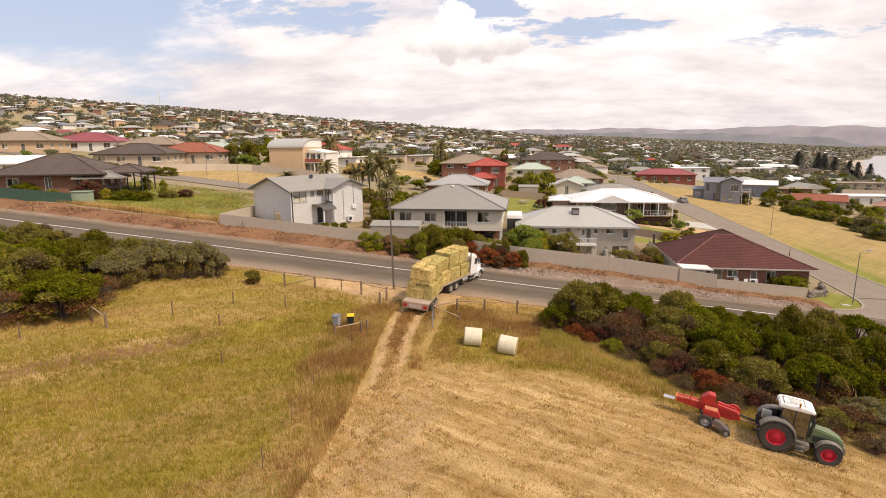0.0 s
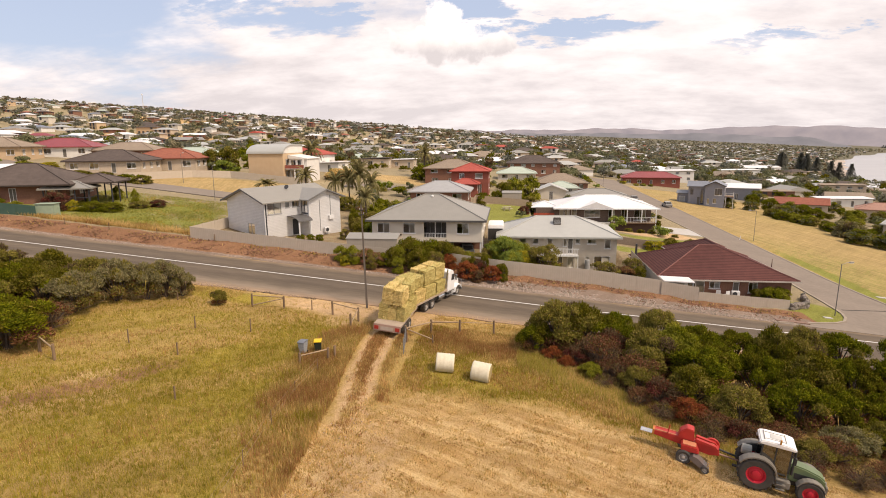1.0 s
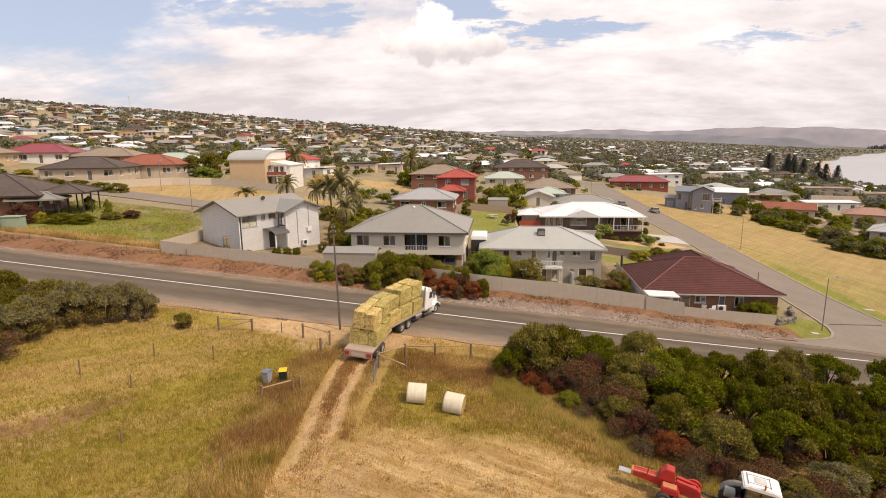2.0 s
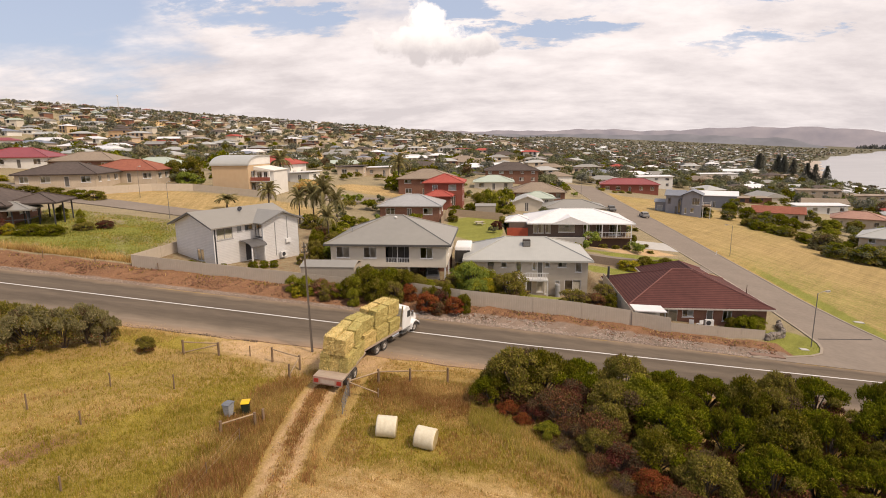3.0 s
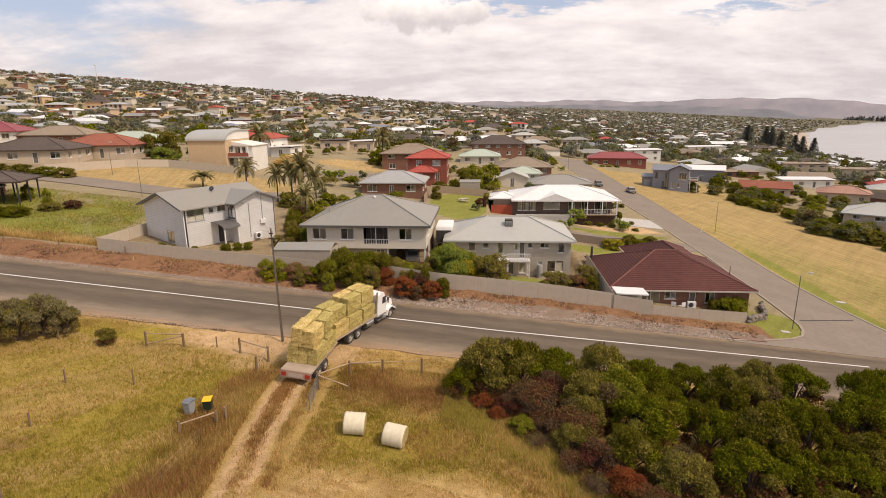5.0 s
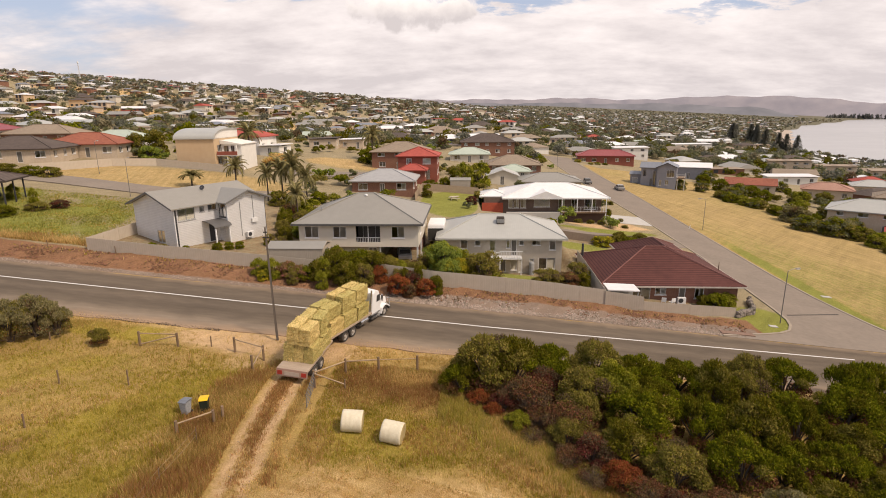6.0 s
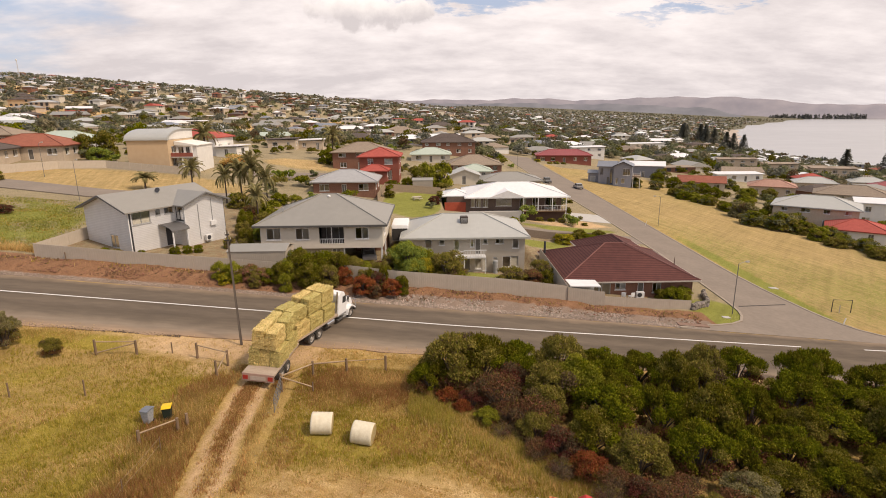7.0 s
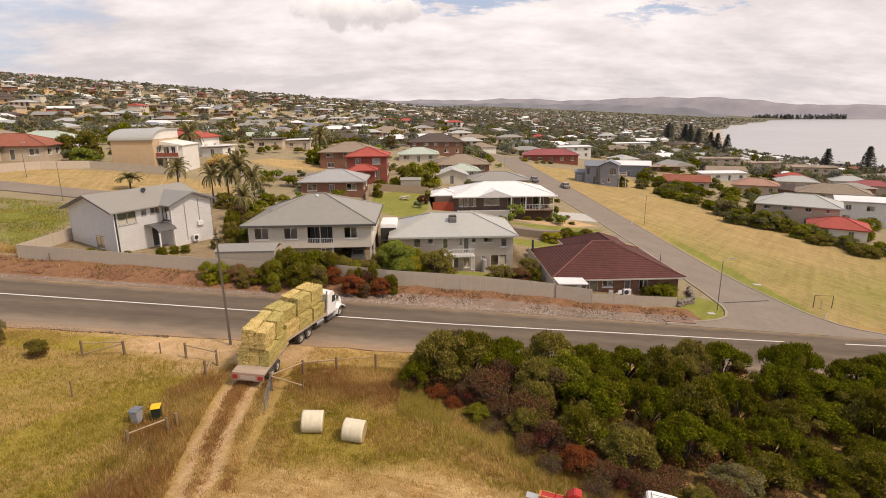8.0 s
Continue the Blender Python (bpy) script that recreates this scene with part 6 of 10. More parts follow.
KINDS = {
    "bare": dict(seed=31, mats=(L_GREY, L_RED, L_OLIVE), weights=(6, 1, 2), leaves=2200, label="bare brown twiggy shrub at the scrub edge", dry=260),
    "coast": dict(seed=21, mats=(L_DARK, L_GREEN, L_OLIVE, L_FAR1), weights=(2, 2.5, 4, 4), label="rounded olive-green coastal shrub below a mown field", spread=1.05),
    "green": dict(seed=1, mats=(L_GREEN, L_DARK, L_OLIVE, L_YELLOW), weights=(6, 3, 0.8, 0.9), label="dense green coastal wattle shrub"),
    "green2": dict(seed=2, mats=(L_GREEN, L_DARK, L_YELLOW), weights=(5, 4, 1), label="dense dark green coastal scrub bush", spread=1.15, height=0.9),
    "dark": dict(seed=3, mats=(L_DARK, L_OLIVE, L_GREEN), weights=(5, 4, 2), label="dark green native shrub with grey stems", dry=20),
    "olive": dict(seed=4, mats=(L_OLIVE, L_GREEN, L_GREY), weights=(6, 2, 2), label="olive-brown shrub full of seed heads", dry=15),
    "yellow": dict(seed=5, mats=(L_YELLOW, L_GREEN, L_OLIVE), weights=(6, 3, 1), label="yellow-green shrub with dense leaves"),
    "grey": dict(seed=6, mats=(L_TWIG, L_GREY, L_OLIVE), weights=(5, 3, 2.4), leaves=3600, label="brown half-dry shrub with bare twigs", dry=160),
    "ash": dict(seed=16, mats=(L_ASH, L_OLIVE, L_GREY, L_DARK), weights=(6, 3, 1, 1), label="grey-green feathery shrub with pale stems", dry=30, twig=0.25),
    "rust": dict(seed=7, mats=(L_RUST, L_RED, L_OLIVE), weights=(6, 1, 1), leaves=10000, label="rust-orange flowering shrub with thin leaves"),
    "red": dict(seed=8, mats=(L_RED, L_GREY, L_RUST), weights=(6, 4, 1), leaves=8500, label="dark red dying shrub with bare twigs", dry=50),
    "pink": dict(seed=9, mats=(L_PINK, L_OLIVE, L_GREEN), weights=(5, 2, 2), leaves=10000, label="pink-flowering oleander shrub with green leaves"),
    "lime": dict(seed=13, mats=(L_LIME, L_YELLOW, L_GREEN), weights=(6, 2, 1.5), label="fresh lime-green leafy garden tree"),
    "gold": dict(seed=10, mats=(L_GOLD, L_YELLOW, L_GREEN), weights=(6, 3, 1), leaves=9000, label="bright golden clipped garden shrub"),
}
PATTERNS = {}


def pattern(kind, near):
    """The pattern shrub of a kind: fine leaves beside the paddock, coarser sprays in the gardens further off."""
    if (kind, near) not in PATTERNS:
        k = dict(KINDS[kind])
        if near < 2:
            k.update(leaves=(4200, 9000)[near], size=(0.135, 0.09)[near], dry=0, seed=k["seed"] + 50, skirt=12)
        PATTERNS[(kind, near)] = bush_proto(**k)
    return PATTERNS[(kind, near)]


B = {k: k for k in KINDS}
G_R, G_L = "scrub thicket beside the paddock", "scrub thicket above the paddock"
# the thicket between the paddock and the road
plant(B["olive"], 7.6, 6.4, 2.6, 4.1, "rounded olive-topped shrub standing at the thicket end", G_R)
plant(B["dark"], 9.6, 7.0, 2.2, 4.0, "", G_R)
plant(B["green2"], 5.9, 5.4, 1.5, 2.6, "", G_R)
plant(B["green"], 12.2, 7.6, 2.0, 3.6, "", G_R)
plant(B["grey"], 10.4, 3.6, 1.9, 2.8, "", G_R)
plant(B["red"], 8.6, 3.4, 1.1, 1.6, "", G_R)
plant(B["rust"], 7.9, 2.7, 0.7, 1.1, "", G_R)
plant(B["grey"], 12.5, 1.4, 1.8, 2.4, "", G_R)
plant(B["olive"], 14.0, 4.2, 2.1, 3.4, "", G_R)
plant(B["olive"], 12.2, 0.2, 1.2, 2.0, "", G_R)
plant(B["red"], 13.4, -1.2, 1.5, 1.9, "", G_R)
plant(B["yellow"], 15.9, 5.0, 2.0, 3.9, "", G_R)
plant(B["green"], 17.0, 1.8, 2.4, 3.6, "", G_R)
plant(B["olive"], 15.6, 8.0, 2.2, 3.9, "", G_R)
plant(B["dark"], 15.4, -0.6, 1.9, 2.8, "", G_R)
plant(B["olive"], 17.6, -2.4, 1.9, 2.6, "", G_R)
rngp = random.Random(21)
kinds = ["green", "olive", "green", "green2", "dark", "green", "olive", "green2", "green", "yellow"]
i = 0
for row, (y, xa, xb, step) in enumerate(((8.6, 18.5, 52, 3.0), (5.4, 19.2, 52, 3.1), (2.0, 20.6, 50, 3.1), (-1.2, 20.5, 50, 3.1), (-4.0, 22.5, 50, 3.0))):
    x = xa
    while x < xb:
        k = kinds[(i * 7 + row * 3) % 10]
        if x > 30 and k in ("yellow", "olive"):
            k = "green2"
        if x > 24 and row > 1:
            k = ("dark", "green2", "dark", "green")[i % 4]
        elif row == 4 and i % 3 or (row == 3 and i % 4 == 0):
            k = ("grey", "olive", "bare", "ash", "grey")[i % 5]
        hh = (3.2, 3.5, 3.4, 3.1, 2.3)[row] + rngp.uniform(-1, 1) * (1.3 if x > 24 else 0.9) * (0.5 if row == 0 else 1) + min(1, max(0, (x - 24) / 10)) * (1.0, 0.4, 0, 0, 0)[row]
        plant(B[k], x + rngp.uniform(-0.8, 0.8), y + rngp.uniform(-0.8, 0.8), rngp.uniform(1.55, 2.35), hh, "", G_R)
        x += step
        i += 1
for x, y, r, h, k in ((19.2, -4.3, 1.3, 1.5, "grey"), (21.4, -5.4, 1.3, 1.6, "grey"), (24.6, -6.2, 1.4, 1.6, "grey"), (28, -6.0, 1.5, 1.7, "dark")):
    plant(B[k], x, y, r, h, "", G_R)
for x, y, r, h, k in ((9.4, 1.6, 0.9, 1.3, "yellow"), (10.8, 2.0, 1.1, 1.6, "grey"), (12.0, -1.6, 1.0, 1.4, "grey"), (14.6, -2.9, 1.2, 1.6, "rust"), (15.6, -4.0, 1.2, 1.5, "grey"), (16.8, -4.6, 1.1, 1.4, "red"), (18.0, -5.2, 1.3, 1.5, "grey"), (7.0, 3.9, 0.9, 1.2, "rust"), (11.4, 5.4, 1.5, 2.6, "red"), (13.3, 2.6, 1.6, 2.6, "olive"), (20.2, -5.8, 1.2, 1.4, "olive"), (23.2, -6.9, 1.3, 1.3, "grey"), (26.5, -7.4, 1.4, 1.4, "olive"), (10.2, 0.2, 0.9, 1.1, "bare"), (13.0, -3.0, 1.0, 1.2, "bare"), (15.0, -5.0, 1.1, 1.2, "bare"), (17.6, -6.2, 1.2, 1.3, "bare"), (19.4, -6.8, 1.2, 1.2, "bare"), (9.8, 4.6, 1.5, 2.2, "bare"), (21.6, -7.4, 1.2, 1.2, "bare"), (24.8, -8.2, 1.3, 1.2, "bare")):
    plant(B[k], x, y, r, h, "", G_R)
# the thicket on the other side
for x, y, r, h, k in ((-27.6, -5.6, 3.0, 3.1, "green"), (-29.8, -8.6, 2.3, 2.5, "grey"), (-29.6, -4.2, 2.4, 3.3, "green2"), (-32.6, -6.8, 2.4, 3.4, "yellow"), (-33.0, -2.4, 2.4, 3.5, "olive"), (-27.6, -2.6, 1.8, 2.3, "grey"),
                      (-28.6, 1.2, 2.1, 3.5, "ash"), (-31.8, 1.6, 2.3, 3.3, "dark"), (-35.5, 1.0, 2.4, 3.5, "green"), (-27.8, 4.4, 2.0, 3.8, "ash"), (-26.2, 5.6, 1.6, 3.4, "ash"), (-30.9, 5.4, 2.1, 3.2, "olive"),
                      (-34.4, 5.2, 2.3, 3.4, "dark"), (-38.2, 4.6, 2.3, 3.2, "olive"), (-25.2, 6.8, 1.8, 3.5, "ash"), (-24.0, 7.4, 1.2, 2.5, "ash"), (-38.6, -0.6, 2.4, 3.4, "yellow"), (-36.6, -5.4, 2.5, 3.4, "green2"),
                      (-40.5, -4.4, 2.5, 3.4, "yellow"), (-42.0, 2.6, 2.4, 3.3, "green"), (-41.6, 6.4, 2.0, 3.2, "olive"), (-34.4, -10.2, 2.3, 3.0, "ash"), (-32.0, -11.5, 2.0, 2.2, "grey"), (-45.5, 5.6, 2.2, 3.0, "ash"), (-45, 0.5, 2.3, 3.2, "green")):
    plant(B[k], x, y, r, h, "", G_L)
plant(B["olive"], -20.3, 6.6, 0.8, 1.35, "small round olive shrub in dry grass")
# gardens along the road bank
for x, y, r, h, k in ((-15.0, 23.6, 0.9, 1.4, "yellow"), (-13.6, 23.3, 1.0, 1.6, "yellow"), (-12.2, 23.6, 0.9, 1.5, "pink"), (-10.9, 23.4, 0.9, 1.3, "pink"), (-10.0, 23.4, 0.8, 1.4, "green"), (-8.6, 24.0, 0.8, 1.9, "yellow"),
                      (-7.2, 25.0, 1.4, 2.6, "dark"), (-5.4, 25.6, 1.5, 2.6, "green2"), (-3.8, 26.0, 1.4, 2.5, "dark"), (-8.0, 26.8, 1.1, 2.4, "green"), (-2.3, 27.0, 1.2, 1.8, "olive"), (-0.9, 27.2, 1.0, 1.4, "yellow"), (0.6, 27.5, 1.0, 1.5, "olive"),
                      (1.2, 25.9, 0.8, 1.6, "dark"), (-0.8, 22.7, 1.1, 1.7, "rust"), (2.0, 22.9, 1.0, 1.5, "rust"), (0.5, 24.2, 0.8, 1.5, "red"), (2.9, 24.2, 0.7, 1.3, "dark"), (3.6, 30.2, 1.7, 3.0, "lime"), (5.2, 28.6, 1.0, 1.9, "gold"),
                      (7.9, 29.2, 2.0, 2.6, "olive"), (5.9, 30.4, 1.2, 2.2, "yellow"), (14.8, 29.2, 1.5, 1.6, "olive"), (17.6, 30.6, 1.2, 1.2, "grey"), (18.9, 32.8, 1.2, 2.0, "olive"), (19.2, 30.4, 0.8, 1.5, "dark"), (-1.0, 24.9, 0.8, 1.3, "olive"),
                      (-21.2, 30.4, 0.5, 0.8, "green"), (-22.2, 29.6, 0.5, 0.8, "green2"), (-20.2, 31.0, 0.5, 0.8, "green"), (-24.9, 27.8, 0.4, 0.7, "green"), (-28.6, 27.6, 0.5, 0.7, "green"), (-27.2, 27.4, 0.5, 0.7, "olive"), (-17.6, 33.5, 0.7, 1.2, "olive"),
                      (-4.6, 27.1, 0.8, 1.3, "rust"), (-3.3, 27.8, 0.8, 1.3, "olive"), (-2.0, 28.4, 0.8, 1.4, "gold"), (-0.9, 29.0, 0.9, 1.4, "olive"), (0.2, 30.2, 0.8, 1.5, "red"), (0.9, 31.4, 0.8, 1.5, "olive"), (1.1, 24.5, 0.5, 2.0, "dark"), (3.2, 23.2, 0.5, 1.7, "dark"), (-0.2, 24.3, 0.5, 1.7, "dark"),
                      (-9.0, 23.3, 0.8, 2.0, "dark"), (-8.3, 22.2, 0.6, 1.5, "yellow"), (-6.0, 23.2, 1.3, 2.2, "dark"), (-4.4, 23.6, 1.0, 1.9, "olive"), (0.4, 22.4, 0.7, 1.2, "grey"), (4.2, 27.6, 1.2, 2.0, "lime"), (2.6, 33.0, 1.7, 3.4, "lime"), (-11.4, 22.6, 0.6, 1.1, "olive"), (-2.9, 24.6, 0.8, 1.5, "rust"), (-14.3, 22.6, 0.6, 1.0, "gold"),
                      (33.2, 28.6, 1.1, 1.5, "green"), (34.6, 29.4, 1.1, 1.4, "yellow"), (35.2, 31.4, 0.9, 1.3, "olive"), (36.0, 34.2, 0.8, 1.2, "green"), (31.9, 28.6, 0.7, 1.2, "dark")):
    plant(B[k], x, y, r * 1.22, h * 1.3, "", "garden shrubs along the road bank")
# gardens and trees further up
for x, y, r, h, k in ((26.4, 51.9, 1.7, 1.7, "gold"), (28.7, 52.7, 1.4, 1.9, "dark"), (30.5, 53.6, 1.3, 1.7, "green2"), (29.6, 54.4, 1.2, 2.1, "dark"), (32.8, 54.9, 1.3, 2.1, "dark"), (31.6, 54.2, 1.0, 1.4, "green"),
                      (-3.2, 58, 1.8, 2.8, "green"), (5.0, 92, 2.6, 5.6, "yellow"), (8.6, 94, 2.8, 6.0, "yellow"), (3.0, 96, 1.8, 4, "green"), (0.8, 88, 1.4, 2.6, "green2"), (8.5, 80, 1.4, 2.6, "green"), (6.6, 72, 1.2, 1.8, "red"), (-2.0, 75, 1.2, 1.6, "dark"),
                      (-21, 116, 3.0, 4.5, "green2"), (-18, 119, 2.2, 4.0, "dark"), (-19, 60, 1.6, 2.2, "green"), (-16, 59, 1.5, 2.2, "yellow"), (-14, 60, 1.3, 1.8, "olive"), (-24, 55, 1.8, 2.6, "olive"), (-18, 52, 1.8, 2.4, "yellow"), (-16.8, 44, 1.6, 2.4, "olive"), (-16.4, 35.6, 1.0, 2.2, "dark"), (-17.2, 37.4, 1.2, 2.6, "olive"), (-15.6, 37.8, 0.8, 1.8, "lime"), (-18.0, 40.2, 1.2, 3.0, "dark"), (-16.2, 33.6, 0.8, 1.4, "olive"), (-19.0, 43.5, 1.2, 2.8, "green2"), (-12.6, 57.5, 1.5, 2.6, "lime"), (-20.8, 53, 1.6, 3.0, "olive"), (-9, 58, 1.2, 2.0, "olive"), (-16.0, 40, 1.3, 2.2, "green"), (-17.4, 47, 1.6, 2.6, "yellow"), (-20.5, 50, 1.3, 1.8, "grey"),
                      (-62.5, 86, 2.5, 3.6, "lime"), (-64.5, 87.5, 2.0, 3.2, "green"), (-65, 93, 2.8, 6.5, "dark"), (-69, 92, 2.4, 5.5, "dark"), (-57, 43, 1.0, 2.2, "yellow"), (-57.0, 31.2, 1.8, 2.8, "red"), (-55.2, 32.0, 0.9, 1.7, "gold"), (-53.6, 33.2, 1.7, 1.5, "green2"), (-51.6, 34.4, 1.8, 1.4, "green2"), (-52.9, 41.5, 0.7, 2.3, "yellow"),
                      (-50.2, 38.5, 1.5, 1.2, "olive"), (-48.6, 40.6, 1.3, 1.3, "red"), (-67, 31, 1.7, 1.5, "green"), (-64.3, 29.6, 1.5, 1.3, "green"), (-61.5, 29.6, 1.2, 1.1, "yellow"),
                      (-76, 58, 2.4, 2.0, "dark"), (-72, 58.6, 2.4, 2.0, "dark"), (-68, 59.4, 2.2, 1.9, "green2"), (-80, 57, 2.4, 2.1, "dark"), (-64.5, 59.5, 2.0, 2.0, "olive"), (-93, 70, 2.0, 1.4, "gold"), (-97, 68, 2.0, 1.4, "yellow"), (-89, 72, 1.8, 1.4, "olive")):
    plant(B[k], x, y, r, h, "", "garden trees and shrubs")
for x, y, r, h, k in ((74, 82, 2.8, 3.2, "dark"), (78, 79, 3.2, 3.8, "grey"), (82, 77, 2.4, 3.0, "olive"), (84, 73, 2.4, 2.8, "dark"), (81, 67, 2.2, 2.2, "olive"), (86, 66, 2.2, 2.4, "dark"), (90, 62, 2.4, 2.6, "green2"),
                      (84, 60, 2.4, 2.4, "olive"), (92, 54, 2.6, 2.8, "dark"), (66, 128, 2.0, 3.0, "dark"), (83, 150, 2.8, 4.4, "dark"), (80, 146, 2.4, 3.8, "green"), (76, 117, 2.4, 3.4, "grey"), (79, 121, 2.8, 4.2, "dark"), (84, 118, 2.6, 3.8, "green"), (73, 112, 2.0, 2.4, "green2"), (77, 106, 2.2, 2.4, "olive"), (81, 100, 2.4, 2.8, "dark"), (85, 104, 2.4, 3.0, "green"), (89, 110, 2.2, 3.0, "yellow"), (94, 118, 2.6, 4.0, "yellow"), (99, 112, 2.4, 3.0, "dark"), (104, 108, 2.2, 2.8, "olive"),
                      (96, 82, 2.0, 2.6, "red"), (100, 78, 2.0, 3.0, "yellow"), (96, 74, 2.2, 2.6, "green"), (104, 84, 2.4, 3.2, "dark"), (110, 88, 2.2, 3.0, "yellow"), (114, 104, 2.4, 3.2, "green2"), (100, 100, 2.4, 3.0, "yellow"), (126, 104, 2.6, 4, "dark"), (130, 120, 2.6, 4, "green")):
    plant(B["coast" if k in ("dark", "grey") else k], x, y, r, h, "", "trees below the mown field")
for x, y, r, h, k in ((37.0, 90, 0.8, 0.9, "dark"), (36.4, 92, 0.7, 0.8, "gold"), (34.4, 72, 0.6, 0.7, "olive"), (26, 68.5, 0.9, 0.9, "olive"), (28, 68.0, 0.8, 0.8, "dark"), (30, 68.2, 0.9, 0.9, "olive"), (32.0, 68.4, 0.8, 0.7, "green"), (23, 69.5, 0.8, 1.0, "dark"), (20.5, 70, 0.7, 0.9, "olive"), (33.8, 66.6, 0.7, 0.6, "olive"), (51, 176, 1.2, 0.9, "gold"), (54, 178, 1.4, 1.0, "yellow"), (57, 179, 1.2, 1.0, "dark"), (47, 180, 1.6, 1.2, "gold")):
    plant(B[k], x, y, r, h, "", "low garden shrubs beside the side street")


# hedge of coastal shrubs along the foot of the field
for x, y, r, h, k in ((80, 134, 2.6, 4.0, "green"), (75.3, 118.4, 2.8, 3.6, "ash"), (85.6, 127.5, 2.7, 3.6, "green"), (76.6, 90.6, 3.3, 4.4, "ash"), (99.4, 126, 2.2, 3.2, "yellow"), (104.9, 126, 2.6, 3.8, "olive"), (95, 122, 2.2, 3.4, "coast"), (81, 90.2, 2.2, 2.8, "green"), (81.5, 82.2, 2.6, 3.6, "ash"), (85, 84.5, 2.2, 3.2, "coast"),
                      (119.3, 107, 2.6, 3.4, "yellow"), (112, 100, 2.2, 3.0, "lime"), (91.8, 80.2, 2.0, 3.4, "red"), (77, 107.4, 2.2, 2.6, "yellow"), (92, 142, 2.6, 4.0, "coast"), (98, 146, 2.4, 3.6, "green"), (108, 120, 2.4, 3.4, "yellow"), (104, 146, 2.4, 3.4, "coast"), (126, 128, 2.6, 4.0, "olive"), (134, 140, 2.6, 4.0, "coast"), (72, 127.5, 2.2, 3.2, "coast"), (92, 104, 2.2, 3.0, "coast"), (97, 95, 2.0, 2.6, "olive")):
    plant(B[k], x, y, r, h, "", "trees below the mown field")
rngh = random.Random(14)
for (xa, ya), (xb, yb) in zip(((71.5, 121), (75, 105), (76.5, 90), (79, 81), (79.5, 72), (82.5, 63)), ((75, 105), (76.5, 90), (79, 81), (79.5, 72), (82.5, 63), (90, 50))):
    n = max(2, int((ya - yb) / 3.2))
    for i in range(n):
        t = i / n
        r = rngh.uniform(1.3, 2.3)
        plant(B[rngh.choice(("coast", "ash", "yellow", "olive", "green"))], xa + (xb - xa) * t + rngh.uniform(0.3, 2.6), ya + (yb - ya) * t + rngh.uniform(-1, 1), r, r * rngh.uniform(1.0, 1.4), "", "hedge along the mown field")


def palm_proto():
    rng = np.random.RandomState(12)
    o = empty("palm_tree", pose(0, 0, 0), "tall palm with arching grey-green fronds", "palm tree")
    bm = bmesh.new()
    tube(bm, [(0, 0, -0.3), (0.1, 0, 1.5), (0.12, 0.05, 3.4), (0.1, 0.1, 5.0)], [0.24, 0.19, 0.16, 0.2], 9)
    part("trunk", bm, BARK, o)
    P = []
    spine = [(0.0, 0.0), (0.8, 0.38), (1.6, 0.46), (2.3, 0.16), (2.8, -0.38)]
    for k in range(len(spine) - 1):
        (r0, z0), (r1, z1) = spine[k], spine[k + 1]
        for j in range(11):
            t = (j + 0.5) / 11
            r, z = r0 + (r1 - r0) * t, z0 + (z1 - z0) * t
            ln = 0.62 * (1 - 0.45 * (k + t) / 4)
            for s in (-1, 1):
                a = np.array([r, 0, z])
                tip = np.array([r + 0.25, s * ln * 0.9, z - 0.26])
                w = np.array([0.05, 0, 0.0])
                P.append([a - w, a + w, tip + w * 0.4, tip - w * 0.4])
    P = np.array(P)
    fr = None
    for i in range(30):
        if fr is None:
            fr = quads_object("frond", P, o, (L_PALM,))
            f = fr
        else:
            f = new("frond", fr.data)
            f.parent = o
        up = rng.uniform(-38, 58)
        f.matrix_basis = pose(0.1, 0.1, 5.0) @ pose(0, 0, 0, 0, -up, i * 137.5)
        f.scale = (1, 1, 1)
    return o


palm = palm_proto()
first = True
for x, y, s, h in ((-24.2, 58, 0.72, 1.05), (-34.4, 63.5, 0.75, 0.85), (-22.0, 56.4, 0.78, 1.25), (-26.6, 57.5, 0.62, 0.9), (-19.6, 55.6, 0.66, 1.0), (-18.2, 46.5, 0.6, 0.8), (-42.0, 63, 0.8, 0.42), (-47.0, 101, 1.2, 1.3), (-21.0, 122, 1.1, 1.4)):
    m = pose(x, y, gz(x, y) - 0.05, 0, 0, x * 53 % 360)
    p = palm if first else copy_thing(palm, m)
    first = False
    p.matrix_basis = m
    p.scale = (s, s, h)
    tagged(p, group="palms between the houses")


def norfolk_proto():
    rng = np.random.RandomState(5)
    o = empty("norfolk_pine", pose(0, 0, 0), "full dark conical Norfolk pine", "pine tree")
    bm = bmesh.new()
    tube(bm, [(0, 0, -1), (0, 0, 12), (0, 0, 26)], [0.6, 0.35, 0.05], 7)
    part("trunk", bm, BARK, o)
    P = []
    for k in range(17):
        z = 1.8 + k * 1.42
        r = 8.6 * (1 - k / 17.6) ** 0.85 * (0.8 + 0.2 * min(1, k / 3)) * rng.uniform(0.9, 1.06)
        for j in range(10):
            a = j * math.tau / 10 + k * 0.5 + rng.uniform(-0.15, 0.15)
            for q in range(7):
                t = (q + 1) / 7
                c = np.array([math.cos(a) * r * t, math.sin(a) * r * t, z + 0.9 * t * t + rng.uniform(-0.2, 0.2)])
                d1 = np.array([math.cos(a), math.sin(a), 0.3]) * 1.0
                d2 = np.array([-math.sin(a), math.cos(a), rng.uniform(-0.8, 0.3)]) * 1.15
                P.append([c - d1, c - d2, c + d1, c + d2])
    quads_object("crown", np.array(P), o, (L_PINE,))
    return o


np1 = norfolk_proto()
first = True
